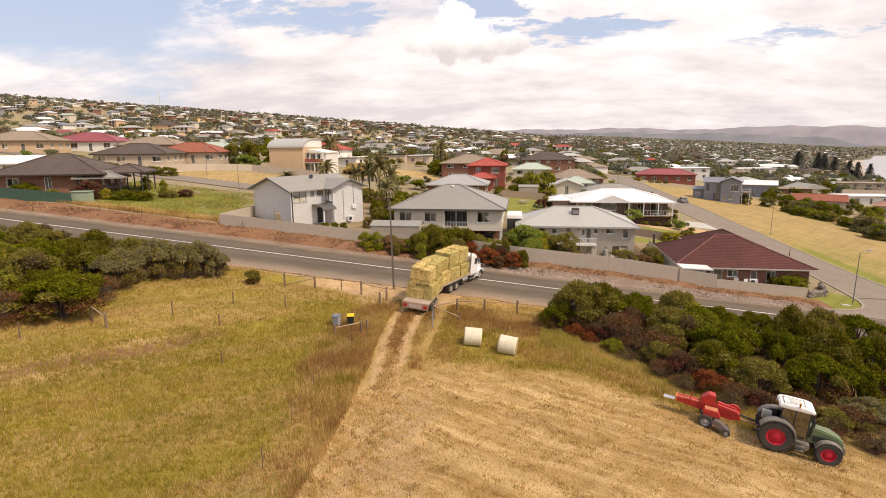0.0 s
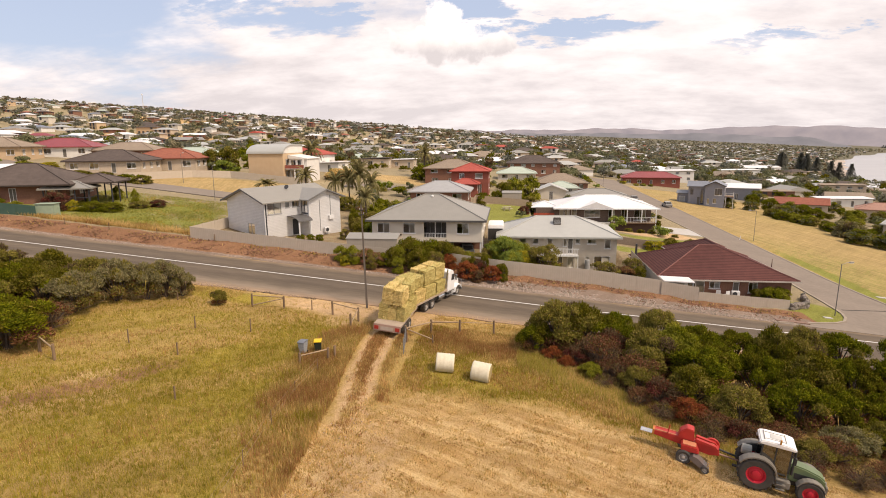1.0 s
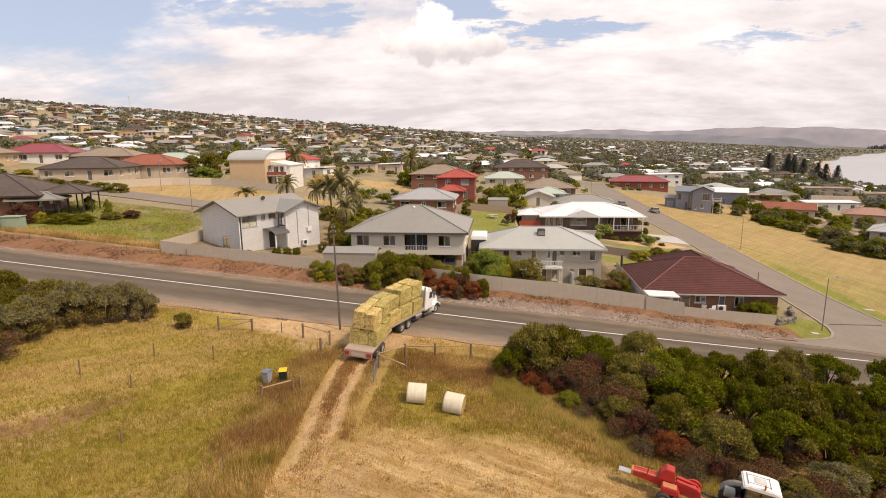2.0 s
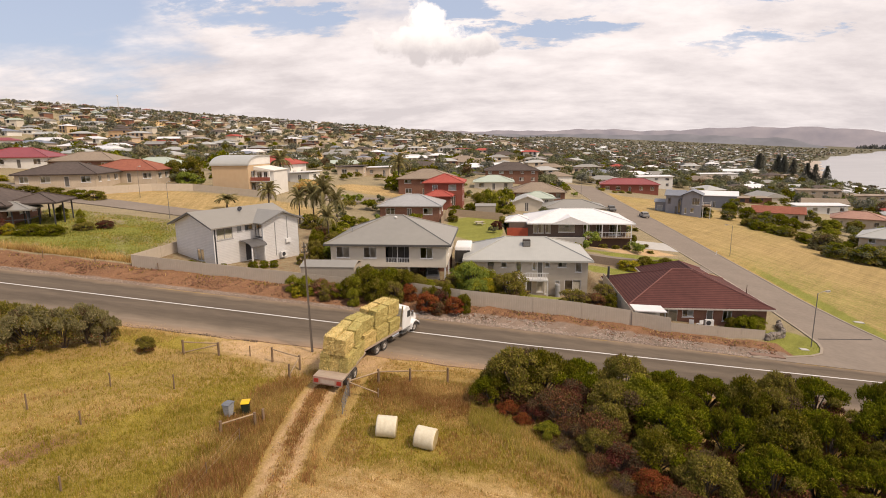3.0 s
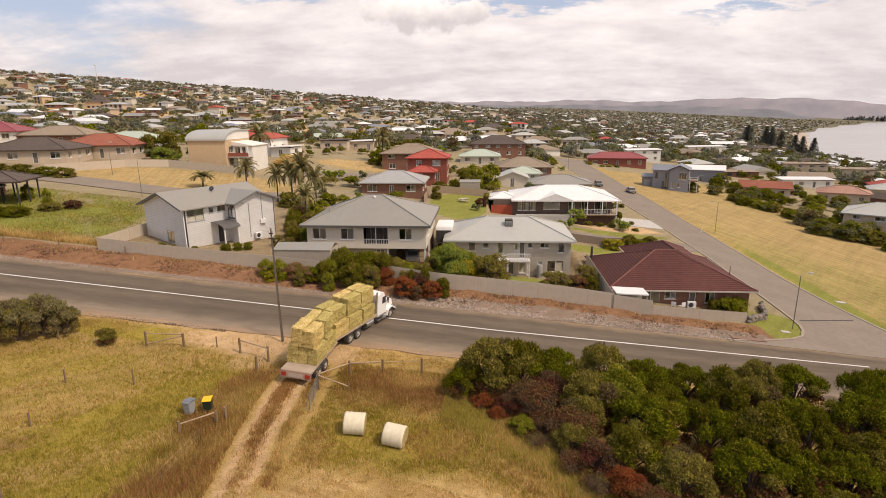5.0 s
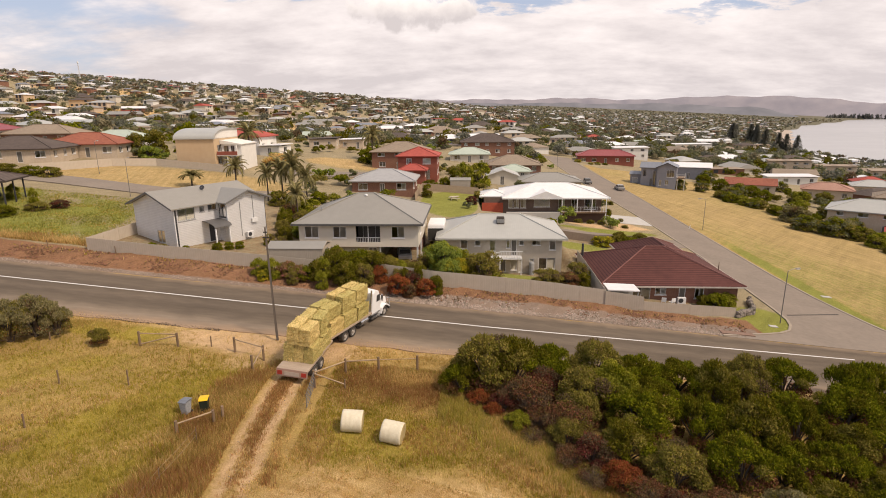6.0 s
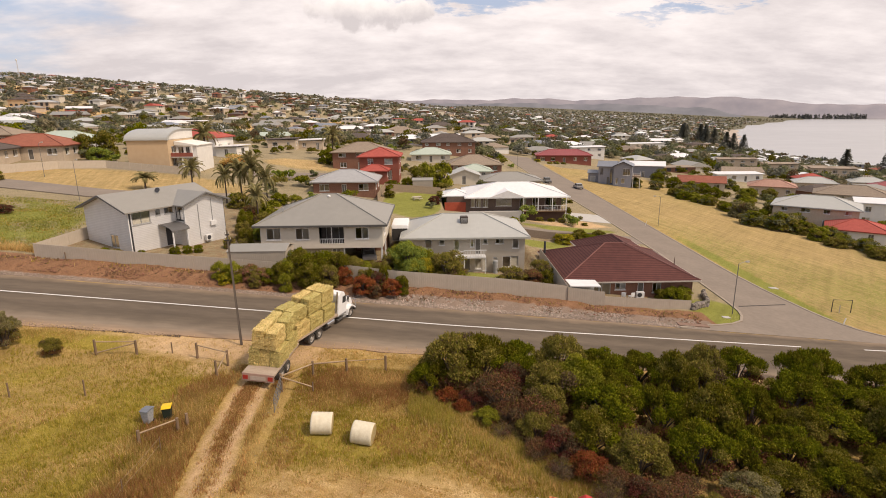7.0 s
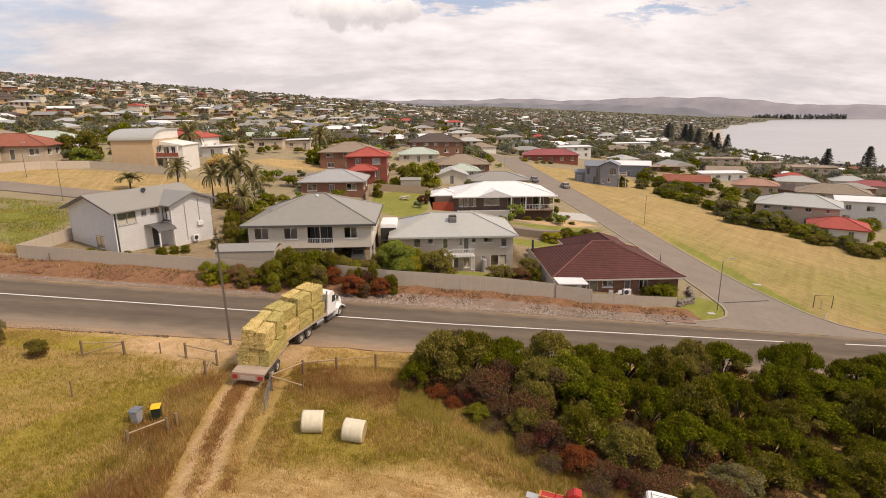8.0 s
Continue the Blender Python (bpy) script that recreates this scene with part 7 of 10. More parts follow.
PINES = [(490, 1012, 1.2), (475, 917, 1.25), (478, 905, 1.2), (452, 850, 1.0), (431, 785, 1.1), (418, 726, 1.0), (424, 719, 0.95), (435, 713, 0.9), (330, 388, 0.84), (385, 412, 0.92), (520, 1085, 1.0), (560, 1150, 0.9)]
for x, y, s in PINES:
    m = pose(x, y, gz(x, y) - 0.3, 0, 0, x * 31 % 360)
    p = np1 if first else copy_thing(np1, m)
    first = False
    p.matrix_basis = m
    p.scale = (s, s, s)
    tagged(p, group="Norfolk pines along the shore")



# scrub belt above the beach and between the lower houses, past counting
def scrub_belt(name, n, area, clear, kinds, rmin, rmax, hmin, hmax, label, seed, leaves=1500, size=0.17):
    rng = np.random.RandomState(seed)
    quads, tones = [], []
    while len(quads) < n:
        x, y = rng.uniform(area[0], area[1]), rng.uniform(area[2], area[3])
        if any((x - p[0]) ** 2 + (y - p[1]) ** 2 < (p[2] * 0.72) ** 2 for p in PLACED) or any(a < x < b and c < y < d for a, b, c, d in clear):
            continue
        r, h = rng.uniform(rmin, rmax), rng.uniform(hmin, hmax)
        lobes = [(rng.normal(0, 0.42) * r, rng.normal(0, 0.42) * r, h * rng.uniform(0.35, 0.85), rng.uniform(0.28, 0.45) * r) for k in range(11)]
        c, d, pick = crown_points(rng, lobes, leaves)
        quads.append(leaf_quads(rng, c + np.array([x, y, gz(x, y)]), d + np.array([0, 0, 0.5]), size, 0.6))
        lead = rng.choice(len(kinds))
        tones.append(np.where(rng.uniform(0, 1, leaves) < 0.85, lead, rng.randint(0, len(kinds), leaves)))
    ob = quads_object(name, np.concatenate(quads), None, kinds, np.concatenate(tones))
    return tagged(ob, label, "trees", kind="stuff")


scrub_belt("scrub_belt", 150, (84, 215, 45, 250), (), (L_DARK, L_GREEN, L_FAR1, L_OLIVE, L_LIME, L_DARK), 1.2, 2.6, 1.5, 3.2, "dark coastal scrub and garden trees below the mown field", 77, 1500, 0.15)
scrub_belt("garden_trees", 340, (-125, 33, 60, 225), ((-74, -26, 40, 82), (-40, -8, 86, 124)), (L_GREEN, L_FAR1, L_OLIVE, L_LIME, L_DARK), 0.7, 1.8, 1.0, 2.9, "mixed garden trees and shrubs between the houses", 78, 1300, 0.14)
# ---------------------------------------------------------------- hay truck
HAY = M("baled_hay", (0.66, 0.54, 0.23), (0.34, 0.255, 0.085), 14, 0.95, bump=1.0, bscale=30, rand=0.2, spec=0.1, stretch=(1, 0.35, 2.2))
HAY_LOOSE = M("loose_straw", (0.72, 0.59, 0.23), (0.42, 0.32, 0.10), 3, 0.95, island=0.45, spec=0.1)
STEEL_RUST = M("rusty_painted_steel", (0.30, 0.17, 0.12), (0.20, 0.12, 0.09), 4, 0.8, bump=0.2)
DECK_MAT = M("worn_deck_timber", (0.42, 0.33, 0.25), (0.30, 0.23, 0.17), 3, 0.9, bump=0.3, stretch=(1, 6, 1))
TYRE = M("tyre_rubber", (0.075, 0.065, 0.055), (0.045, 0.04, 0.036), 5, 0.9, bump=0.3)
RIM = M("pale_steel_rim", (0.45, 0.42, 0.38), (0.30, 0.27, 0.24), 5, 0.5)
CAB_WHITE = M("white_truck_paint", (0.78, 0.77, 0.75), (0.70, 0.68, 0.66), 1.5, 0.35, spec=0.5)
CHROME = M("bright_steel", (0.6, 0.6, 0.6), (0.5, 0.5, 0.5), 3, 0.25, 0.9)
BLACK = M("black_paint", (0.03, 0.03, 0.03), (0.05, 0.045, 0.04), 3, 0.6)
LAMP_RED = M("red_lens", (0.40, 0.04, 0.03), None, 3, 0.3)


def bale_proto(w, l, h, seed):
    """A big square bale: uneven faces, strings pressed in, and loose straw standing out."""
    rng = np.random.RandomState(seed)
    bm = bmesh.new()
    box(bm, -w / 2, w / 2, -l / 2, l / 2, 0, h)
    bmesh.ops.subdivide_edges(bm, edges=bm.edges[:], cuts=13, use_grid_fill=True)
    for v in bm.verts:
        c = v.co
        n = Vector((c.x / w, c.y / l, (c.z - h / 2) / h))
        k = 0.07 * noise.noise(c * 3.1 + Vector((seed, 0, 0))) + 0.06 * noise.noise(c * 8) + 0.03 * noise.noise(c * 17)
        groove = -0.03 if abs((c.y * 3.1) % 1.0 - 0.5) < 0.08 else 0
        c += n.normalized() * (k + groove)
        # round off the edges a little
        if abs(c.x) > w * 0.47 and abs(c.z - h / 2) > h * 0.47:
            c.x *= 0.96
    b = tagged(part("hay_bale", bm, HAY), "large square bale of yellow-green hay", "hay bale", "square hay bales on the truck")
    n = 1300
    f = rng.randint(0, 5, n)
    p = np.stack([rng.uniform(-w / 2, w / 2, n), rng.uniform(-l / 2, l / 2, n), rng.uniform(0.02, h, n)], 1)
    nr = np.zeros((n, 3))
    for k, (ax, val, sg) in enumerate(((0, w / 2, 1), (0, -w / 2, -1), (1, l / 2, 1), (1, -l / 2, -1), (2, h, 1))):
        sel = f == k
        p[sel, ax] = val
        nr[sel, ax] = sg
    d = nr * 0.6 + rng.normal(0, 0.6, (n, 3))
    d /= np.linalg.norm(d, axis=1)[:, None]
    sd = np.cross(d, rng.normal(0, 1, (n, 3)))
    sd /= np.linalg.norm(sd, axis=1)[:, None]
    ln = rng.uniform(0.05, 0.17, (n, 1))
    P = np.stack([p - sd * 0.012, p + sd * 0.012, p + d * ln + sd * 0.006, p + d * ln - sd * 0.006], 1)
    tagged(quads_object("loose_straw", P, b, (HAY_LOOSE,)), kind="stuff")
    return b


def ring(bm, profile, n=26):
    rows = [[bm.verts.new((r * math.cos(k * math.tau / n), r * math.sin(k * math.tau / n), z)) for k in range(n)] for r, z in profile]
    for a, b in zip(rows, rows[1:] + rows[:1]):
        for k in range(n):
            bm.faces.new((a[k], a[(k + 1) % n], b[(k + 1) % n], b[k]))


def wheel(parent, x, y, z, r, w, tyre=None, rim_mat=None, rim_r=0.58, name="wheel", out=1, lugs=0, axis="x"):
    """A wheel with its axle along local x (or y): tyre, rim and hub."""
    m = pose(x, y, z, 0, 90 * out, 0) if axis == "x" else pose(x, y, z, 90 * out, 0, 0)
    bm = bmesh.new()
    ring(bm, [(r * rim_r, -w / 2 + 0.02), (r * 0.9, -w / 2), (r, -w * 0.36), (r, w * 0.36), (r * 0.9, w / 2), (r * rim_r, w / 2 - 0.02)])
    t = part(name, bm, tyre or TYRE, parent)
    t.matrix_basis = m
    bm = bmesh.new()
    lathe(bm, [(r * rim_r, -w / 2 + 0.05), (r * rim_r, w / 2 - 0.03), (r * rim_r * 0.88, w / 2 - 0.05), (r * rim_r * 0.8, w / 2 - 0.14), (r * 0.26, w / 2 - 0.10), (r * 0.24, w / 2 - 0.02), (r * 0.1, w / 2)], 22)
    part("rim", bm, rim_mat or RIM, t)
    # tread bars, two rows at a slant
    for s in (-1, 1) if lugs else ():
        bm = bmesh.new()
        box(bm, -0.045 * r, 0.045 * r, -w * 0.27, w * 0.27, -0.03 * r, 0.045 * r)
        lug = part("lug", bm, tyre or TYRE, t)
        for i in range(lugs):
            if i:
                lug = new("lug", lug.data)
                lug.parent = t
            lug.matrix_basis = Matrix.Rotation((i + (0.5 if s > 0 else 0)) * math.tau / lugs, 4, "Z") @ Matrix.Translation((r, 0, s * w * 0.22)) @ Matrix.Rotation(radians(90), 4, "Y") @ Matrix.Rotation(radians(90 + s * 35), 4, "Z")
    return t


TRUCK_M = pose(-4.36, 12.15, -0.69, -0.7, 5.3, -20.6) @ Matrix.Scale(0.92, 4)
TRAILER_M = pose(-5.45, 3.95, -0.66, 0, 5.7, -4.5) @ Matrix.Scale(0.92, 4)


def hay_truck():
    t = empty("truck", TRUCK_M, "white bonneted truck with flat tray, turning onto the road", "truck")
    bm = bmesh.new()
    box(bm, -1.2, 1.2, -2.9, 3.85, 1.02, 1.18)
    part("tray", bm, DECK_MAT, t)
    for x in (-0.5, 0.38):
        bm = bmesh.new()
        box(bm, x, x + 0.12, -2.7, 7.2, 0.72, 1.02)
        part("chassis_rail", bm, BLACK, t)
    for y in (-0.6, 0.6, 6.35):
        for s in (-1, 1):
            wheel(t, s * 1.02, y, 0.5, 0.5, 0.34 if y > 2 else 0.5, out=s)
    for s in (-1, 1):
        for y in (-0.6, 0.6):
            bm = bmesh.new()
            extrude_profile(bm, [(-0.62, 0.62), (-0.45, 0.98), (0, 1.0), (0.45, 0.98), (0.62, 0.62), (0.57, 0.62), (0.42, 0.94), (-0.42, 0.94), (-0.57, 0.62)], -0.26, 0.26, pose(s * 1.02, y, 0.02, 0, 0, 90))
            part("mudguard", bm, BLACK, t)
        bm = bmesh.new()
        lathe(bm, [(0.3, -0.6), (0.32, -0.58), (0.32, 0.58), (0.3, 0.6)], 16, pose(s * 0.88, 2.7, 0.68, 90, 0, 0))
        part("fuel_tank", bm, CHROME, t)
        bm = bmesh.new()
        box(bm, s * 0.75, s * 1.18, 3.95, 5.5, 0.42, 0.5)
        box(bm, s * 0.8, s * 1.15, 3.95, 5.5, 0.78, 0.84)
        part("step", bm, CHROME, t)
    # cab with sleeper and sloping bonnet
    bm = bmesh.new()
    extrude_profile(bm, [(3.95, 0.85), (3.95, 2.95), (4.5, 3.18), (5.1, 2.98), (5.6, 2.1), (5.6, 0.85)], -1.1, 1.1, pose(0, 0, 0, 0, 0, 90) @ Matrix.Scale(-1, 4, (0, 1, 0)))
    bmesh.ops.bevel(bm, geom=bm.edges[:], offset=0.06, segments=2, affect="EDGES")
    cab = part("cab", bm, CAB_WHITE, t)
    bm = bmesh.new()
    extrude_profile(bm, [(5.62, 0.75), (5.62, 2.0), (6.6, 1.86), (7.25, 1.62), (7.42, 1.2), (7.42, 0.62)], -0.72, 0.72, pose(0, 0, 0, 0, 0, 90) @ Matrix.Scale(-1, 4, (0, 1, 0)))
    bmesh.ops.bevel(bm, geom=bm.edges[:], offset=0.07, segments=2, affect="EDGES")
    bon = part("bonnet", bm, CAB_WHITE, t)
    for s in (-1, 1):
        bm = bmesh.new()
        extrude_profile(bm, [(-0.72, 0.45), (-0.55, 0.98), (-0.2, 1.2), (0.25, 1.2), (0.65, 1.0), (0.95, 0.7), (0.85, 0.7), (0.55, 0.92), (0.2, 1.1), (-0.15, 1.1), (-0.45, 0.92), (-0.6, 0.45)], -0.24, 0.24, pose(s * 0.98, 6.35, 0, 0, 0, 90))
        part("front_guard", bm, CAB_WHITE, bon)
        bm = bmesh.new()
        lathe(bm, [(0.11, 0), (0.11, 0.06), (0.02, 0.07)], 14, pose(s * 0.85, 7.1, 0.95, -90, 0, 0))
        part("headlight", bm, RIM, bon)
        bm = bmesh.new()
        box(bm, s * 1.105, s * 1.125, 4.75, 5.35, 1.95, 2.6)
        part("side_window", bm, BLACK, cab)
        bm = bmesh.new()
        box(bm, s * 1.2, s * 1.4, 5.4, 5.5, 1.9, 2.5)
        tube(bm, [(s * 1.1, 5.45, 2.4), (s * 1.3, 5.45, 2.45)], [0.02, 0.02], 6)
        part("mirror", bm, CHROME, cab)
        bm = bmesh.new()
        tube(bm, [(s * 1.0, 3.9, 0.8), (s * 1.0, 3.9, 3.3)], [0.08, 0.08], 10)
        part("exhaust_stack", bm, CHROME, t)
    bm = bmesh.new()
    box(bm, -0.95, 0.95, -0.01, 0.01, 0, 0.8, pose(0, 5.60, 2.14, 29, 0, 0))
    part("windscreen", bm, BLACK, cab)
    bm = bmesh.new()
    box(bm, -0.55, 0.55, 7.42, 7.46, 0.7, 1.2)
    part("grille", bm, CHROME, bon)
    bm = bmesh.new()
    box(bm, -1.15, 1.15, 7.4, 7.6, 0.35, 0.65)
    bmesh.ops.bevel(bm, geom=bm.edges[:], offset=0.04, segments=2, affect="EDGES")
    part("bumper", bm, CHROME, t)
    bm = bmesh.new()
    tube(bm, [(-1.0, 7.65, 0.5), (-0.9, 7.75, 1.35), (0.9, 7.75, 1.35), (1.0, 7.65, 0.5)], [0.04] * 4, 8)
    part("bull_bar", bm, CHROME, t)
    return t


def hay_trailer():
    t = empty("trailer", TRAILER_M, "flat hay trailer with worn deck and rust-red tail board", "trailer")
    bm = bmesh.new()
    box(bm, -1.16, 1.16, 0.0, 5.6, 1.06, 1.2)
    part("deck", bm, DECK_MAT, t)
    bm = bmesh.new()
    box(bm, -1.16, 1.16, -0.06, 0.02, 0.62, 1.2)
    tail = part("tail_board", bm, M("faded_tail_board", (0.40, 0.27, 0.21), (0.32, 0.21, 0.16), 3, 0.8), t)
    for x0, x1 in ((-1.08, -0.72), (0.72, 1.08)):
        bm = bmesh.new()
        box(bm, x0, x1, -0.09, -0.062, 0.75, 1.05)
        part("tail_light", bm, LAMP_RED, tail)
    bm = bmesh.new()
    box(bm, -0.55, 0.55, -0.085, -0.062, 0.72, 1.02)
    part("plate_panel", bm, M("dusty_plate", (0.46, 0.38, 0.31), None, 4, 0.8), tail)
    for x in (-0.55, 0.43):
        bm = bmesh.new()
        box(bm, x, x + 0.12, 0.05, 5.5, 0.74, 1.06)
        part("chassis_rail", bm, BLACK, t)
    for y in (1.6, 2.85):
        for s in (-1, 1):
            wheel(t, s * 0.98, y, 0.5, 0.5, 0.5, out=s)
    bm = bmesh.new()
    tube(bm, [(0, 5.5, 0.85), (0, 6.3, 0.8)], [0.07, 0.07], 8)
    part("drawbar", bm, BLACK, t)
    return t


hay_truck()
hay_trailer()
BALE_A, BALE_B = bale_proto(0.77, 2.08, 1.38, 3), bale_proto(0.90, 2.08, 1.38, 8)
spots = []
for base, y0, z0, rows in ((TRAILER_M, 2.15, 1.2, 2), (TRUCK_M, -1.82, 1.18, 3)):
    for k in range(rows):
        for x in (-0.79, 0.0, 0.79):
            spots.append((base, x, y0 + k * 2.12, z0, 0, 1.0))
        for x in (-0.47, 0.45):
            spots.append((base, x, y0 + k * 2.12 + (0.05 if k else -0.05), z0 + 1.39, 1, 1.0 if rows == 2 else (0.84, 1.08, 1.12)[k]))
taken = [False, False]
rngb = random.Random(5)
for base, x, y, z, kind, tall in spots:
    m = base @ pose(x + rngb.uniform(-0.03, 0.03), y + rngb.uniform(-0.04, 0.04), z, rngb.uniform(-0.8, 0.8), rngb.uniform(-0.8, 0.8), rngb.uniform(-2.2, 2.2) + (180 if rngb.random() < 0.5 else 0)) @ Matrix.Diagonal((1, 1, tall, 1))
    proto = (BALE_A, BALE_B)[kind]
    if not taken[kind]:
        proto.matrix_basis = m
        taken[kind] = True
    else:
        copy_thing(proto, m)

# ---------------------------------------------------------------- round bales
WRAP = M("pale_net_wrap", (0.66, 0.60, 0.46), (0.55, 0.48, 0.34), 5, 0.8, bump=0.3, bscale=40)
STRAW_END = M("bale_end_straw", (0.45, 0.35, 0.17), (0.32, 0.24, 0.11), 9, 0.95, bump=0.6)


def round_bale():
    o = empty("round_bale", pose(0, 0, 0), "pale net-wrapped round hay bale lying on grass", "hay bale", "round bales in the grass")
    bm = bmesh.new()
    n = 40
    lathe(bm, [(0.60, -0.6), (0.635, -0.57)] + [(0.635 + 0.006 * math.sin(k * 2.1), -0.57 + 1.14 * k / 14) for k in range(1, 14)] + [(0.635, 0.57), (0.60, 0.6)], n, pose(0, 0, 0, 0, 90, 0))
    for v in bm.verts:
        if v.co.z < -0.55:
            v.co.z = -0.55 - (v.co.z + 0.55) * -0.3
    part("net_wrap", bm, WRAP, o, smooth=True)
    for s in (-1, 1):
        bm = bmesh.new()
        lathe(bm, [(0.59, 0), (0.57, 0.03), (0.4, 0.02), (0.2, 0.035), (0.02, 0.02)], n, pose(s * 0.595, 0, 0, 0, 90 * s, 0))
        part("end_face", bm, STRAW_END, o)
    return o


rb = round_bale()
rb.matrix_basis = pose(-0.42, -0.35, gz(-0.4, -0.3) + 0.57, 0, 5, 4)
copy_thing(rb, pose(2.05, -1.05, gz(2.0, -1.0) + 0.57, 30, 6, -9))

# ---------------------------------------------------------------- tractor and baler
T_GREEN = M("tractor_green", (0.15, 0.20, 0.095), (0.105, 0.14, 0.07), 2.5, 0.4, spec=0.5)
T_GREY = M("tractor_grey", (0.20, 0.18, 0.15), (0.14, 0.125, 0.105), 3, 0.6)
T_RED = M("rim_red", (0.52, 0.020, 0.040), (0.42, 0.018, 0.032), 3, 0.45)
B_RED = M("baler_red", (0.47, 0.036, 0.028), (0.36, 0.03, 0.025), 2.5, 0.45)
ROOF_P = M("cab_roof_white", (0.80, 0.78, 0.75), (0.70, 0.68, 0.64), 3, 0.5)
TR_M = pose(16.0, -8.15, gz(16.0, -8.15), -2, 5.2, -19) @ Matrix.Scale(0.85, 4)


def extr(bm, pts, y0, y1):
    extrude_profile(bm, pts, y0, y1)


def tractor():
    t = empty("tractor", TR_M, "dark green tractor with red wheel rims and white cab roof", "tractor")
    for s in (-1, 1):
        wheel(t, 0, s * 0.92, 0.92, 0.92, 0.55, rim_mat=T_RED, rim_r=0.56, out=-s, axis="y", lugs=20)
        wheel(t, 2.7, s * 0.90, 0.66, 0.66, 0.45, rim_mat=T_RED, rim_r=0.58, out=-s, axis="y", lugs=18)
        # rear fender
        bm = bmesh.new()
        pts = [(1.08 * math.cos(a), 0.92 + 1.08 * math.sin(a)) for a in np.linspace(radians(15), radians(150), 10)]
        pts += [(1.0 * math.cos(a), 0.92 + 1.0 * math.sin(a)) for a in np.linspace(radians(150), radians(15), 10)]
        extr(bm, pts, s * 0.92 - 0.3, s * 0.92 + 0.3)
        part("rear_fender", bm, T_GREY, t)
        bm = bmesh.new()
        pts = [(2.7 + 0.76 * math.cos(a), 0.66 + 0.76 * math.sin(a)) for a in np.linspace(radians(20), radians(160), 9)]
        pts += [(2.7 + 0.70 * math.cos(a), 0.66 + 0.70 * math.sin(a)) for a in np.linspace(radians(160), radians(20), 9)]
        extr(bm, pts, s * 0.9 - 0.22, s * 0.9 + 0.22)
        part("front_fender", bm, T_GREY, t)
        bm = bmesh.new()
        box(bm, 1.0, 1.75, min(s * 0.55, s * 0.95), max(s * 0.55, s * 0.95), 0.45, 0.9)
        bmesh.ops.bevel(bm, geom=bm.edges[:], offset=0.05, segments=1, affect="EDGES")
        part("fuel_tank", bm, T_GREY, t)
        for k in range(3):
            bm = bmesh.new()
            box(bm, 1.05, 1.5, min(s * 0.95, s * 1.15), max(s * 0.95, s * 1.15), 0.42 + k * 0.28, 0.46 + k * 0.28)
            part("step", bm, T_GREY, t)
        # cab pillars, windows, mirrors
        bars_at = [(0.05, 0.13), (0.75, 0.82), (1.5, 1.58)]
        for x0, x1 in bars_at:
            bm = bmesh.new()
            box(bm, x0, x1, s * 0.72 - 0.04, s * 0.72 + 0.04, 1.3, 2.72)
            part("cab_pillar", bm, BLACK, t)
        for x0, x1 in ((0.13, 0.75), (0.82, 1.5)):
            bm = bmesh.new()
            box(bm, x0, x1, s * 0.72 - 0.008, s * 0.72 + 0.008, 1.4 if x0 < 0.5 else 1.0, 2.7)
            g = part("cab_window", bm, CAB_GLASS, t)
            g.visible_shadow = False
        bm = bmesh.new()
        tube(bm, [(1.55, s * 0.75, 2.5), (1.7, s * 1.15, 2.45)], [0.02, 0.02], 6)
        box(bm, 1.66, 1.72, s * 1.16 - 0.1, s * 1.16 + 0.1, 2.15, 2.55)
        part("mirror", bm, BLACK, t)
        bm = bmesh.new()
        lathe(bm, [(0.02, 0), (0.09, 0.02), (0.1, 0.12), (0.02, 0.14)], 12, pose(-0.02, s * 0.55, 2.62, 0, -90, 0))
        part("work_light", bm, RIM, t)
    # tinted cab glass
    for x in (0.06, 1.56):
        bm = bmesh.new()
        box(bm, x - 0.008, x + 0.008, -0.68, 0.68, 1.45, 2.7)
        g = part("cab_screen", bm, CAB_GLASS, t)
        g.visible_shadow = False
    bm = bmesh.new()
    extr(bm, [(0.0, 0.75), (0.0, 1.4), (0.3, 1.5), (1.45, 1.35), (1.6, 1.0), (1.6, 0.7)], -0.7, 0.7)
    part("cab_floor", bm, T_GREY, t)
    bm = bmesh.new()
    box(bm, 0.35, 0.75, -0.28, 0.28, 1.4, 2.0)
    bmesh.ops.bevel(bm, geom=bm.edges[:], offset=0.06, segments=2, affect="EDGES")
    part("seat", bm, BLACK, t)
    bm = bmesh.new()
    extr(bm, [(-0.12, 2.7), (-0.08, 2.88), (0.2, 2.95), (1.3, 2.95), (1.72, 2.86), (1.74, 2.7)], -0.82, 0.82)
    bmesh.ops.bevel(bm, geom=bm.edges[:], offset=0.05, segments=2, affect="EDGES")
    roof = part("cab_roof", bm, ROOF_P, t)
    bm = bmesh.new()
    box(bm, 0.45, 1.05, -0.3, 0.3, 2.955, 2.975)
    part("roof_hatch", bm, M("pale_hatch", (0.55, 0.53, 0.49), None, 3, 0.5), roof)
    for x0, x1, y0, y1 in ((0.12, 0.16, -0.6, 0.6), (1.2, 1.24, -0.55, 0.55), (0.2, 1.2, 0.42, 0.45), (0.2, 1.2, -0.45, -0.42)):
        bm = bmesh.new()
        box(bm, x0, x1, y0, y1, 2.95, 2.966)
        part("roof_seam", bm, T_GREY, roof)
    bm = bmesh.new()
    tube(bm, [(0.9, -0.78, 2.95), (0.9, -0.78, 3.2)], [0.05, 0.05], 8)
    part("beacon", bm, M("amber_lens", (0.45, 0.2, 0.03), None, 3, 0.3), roof)
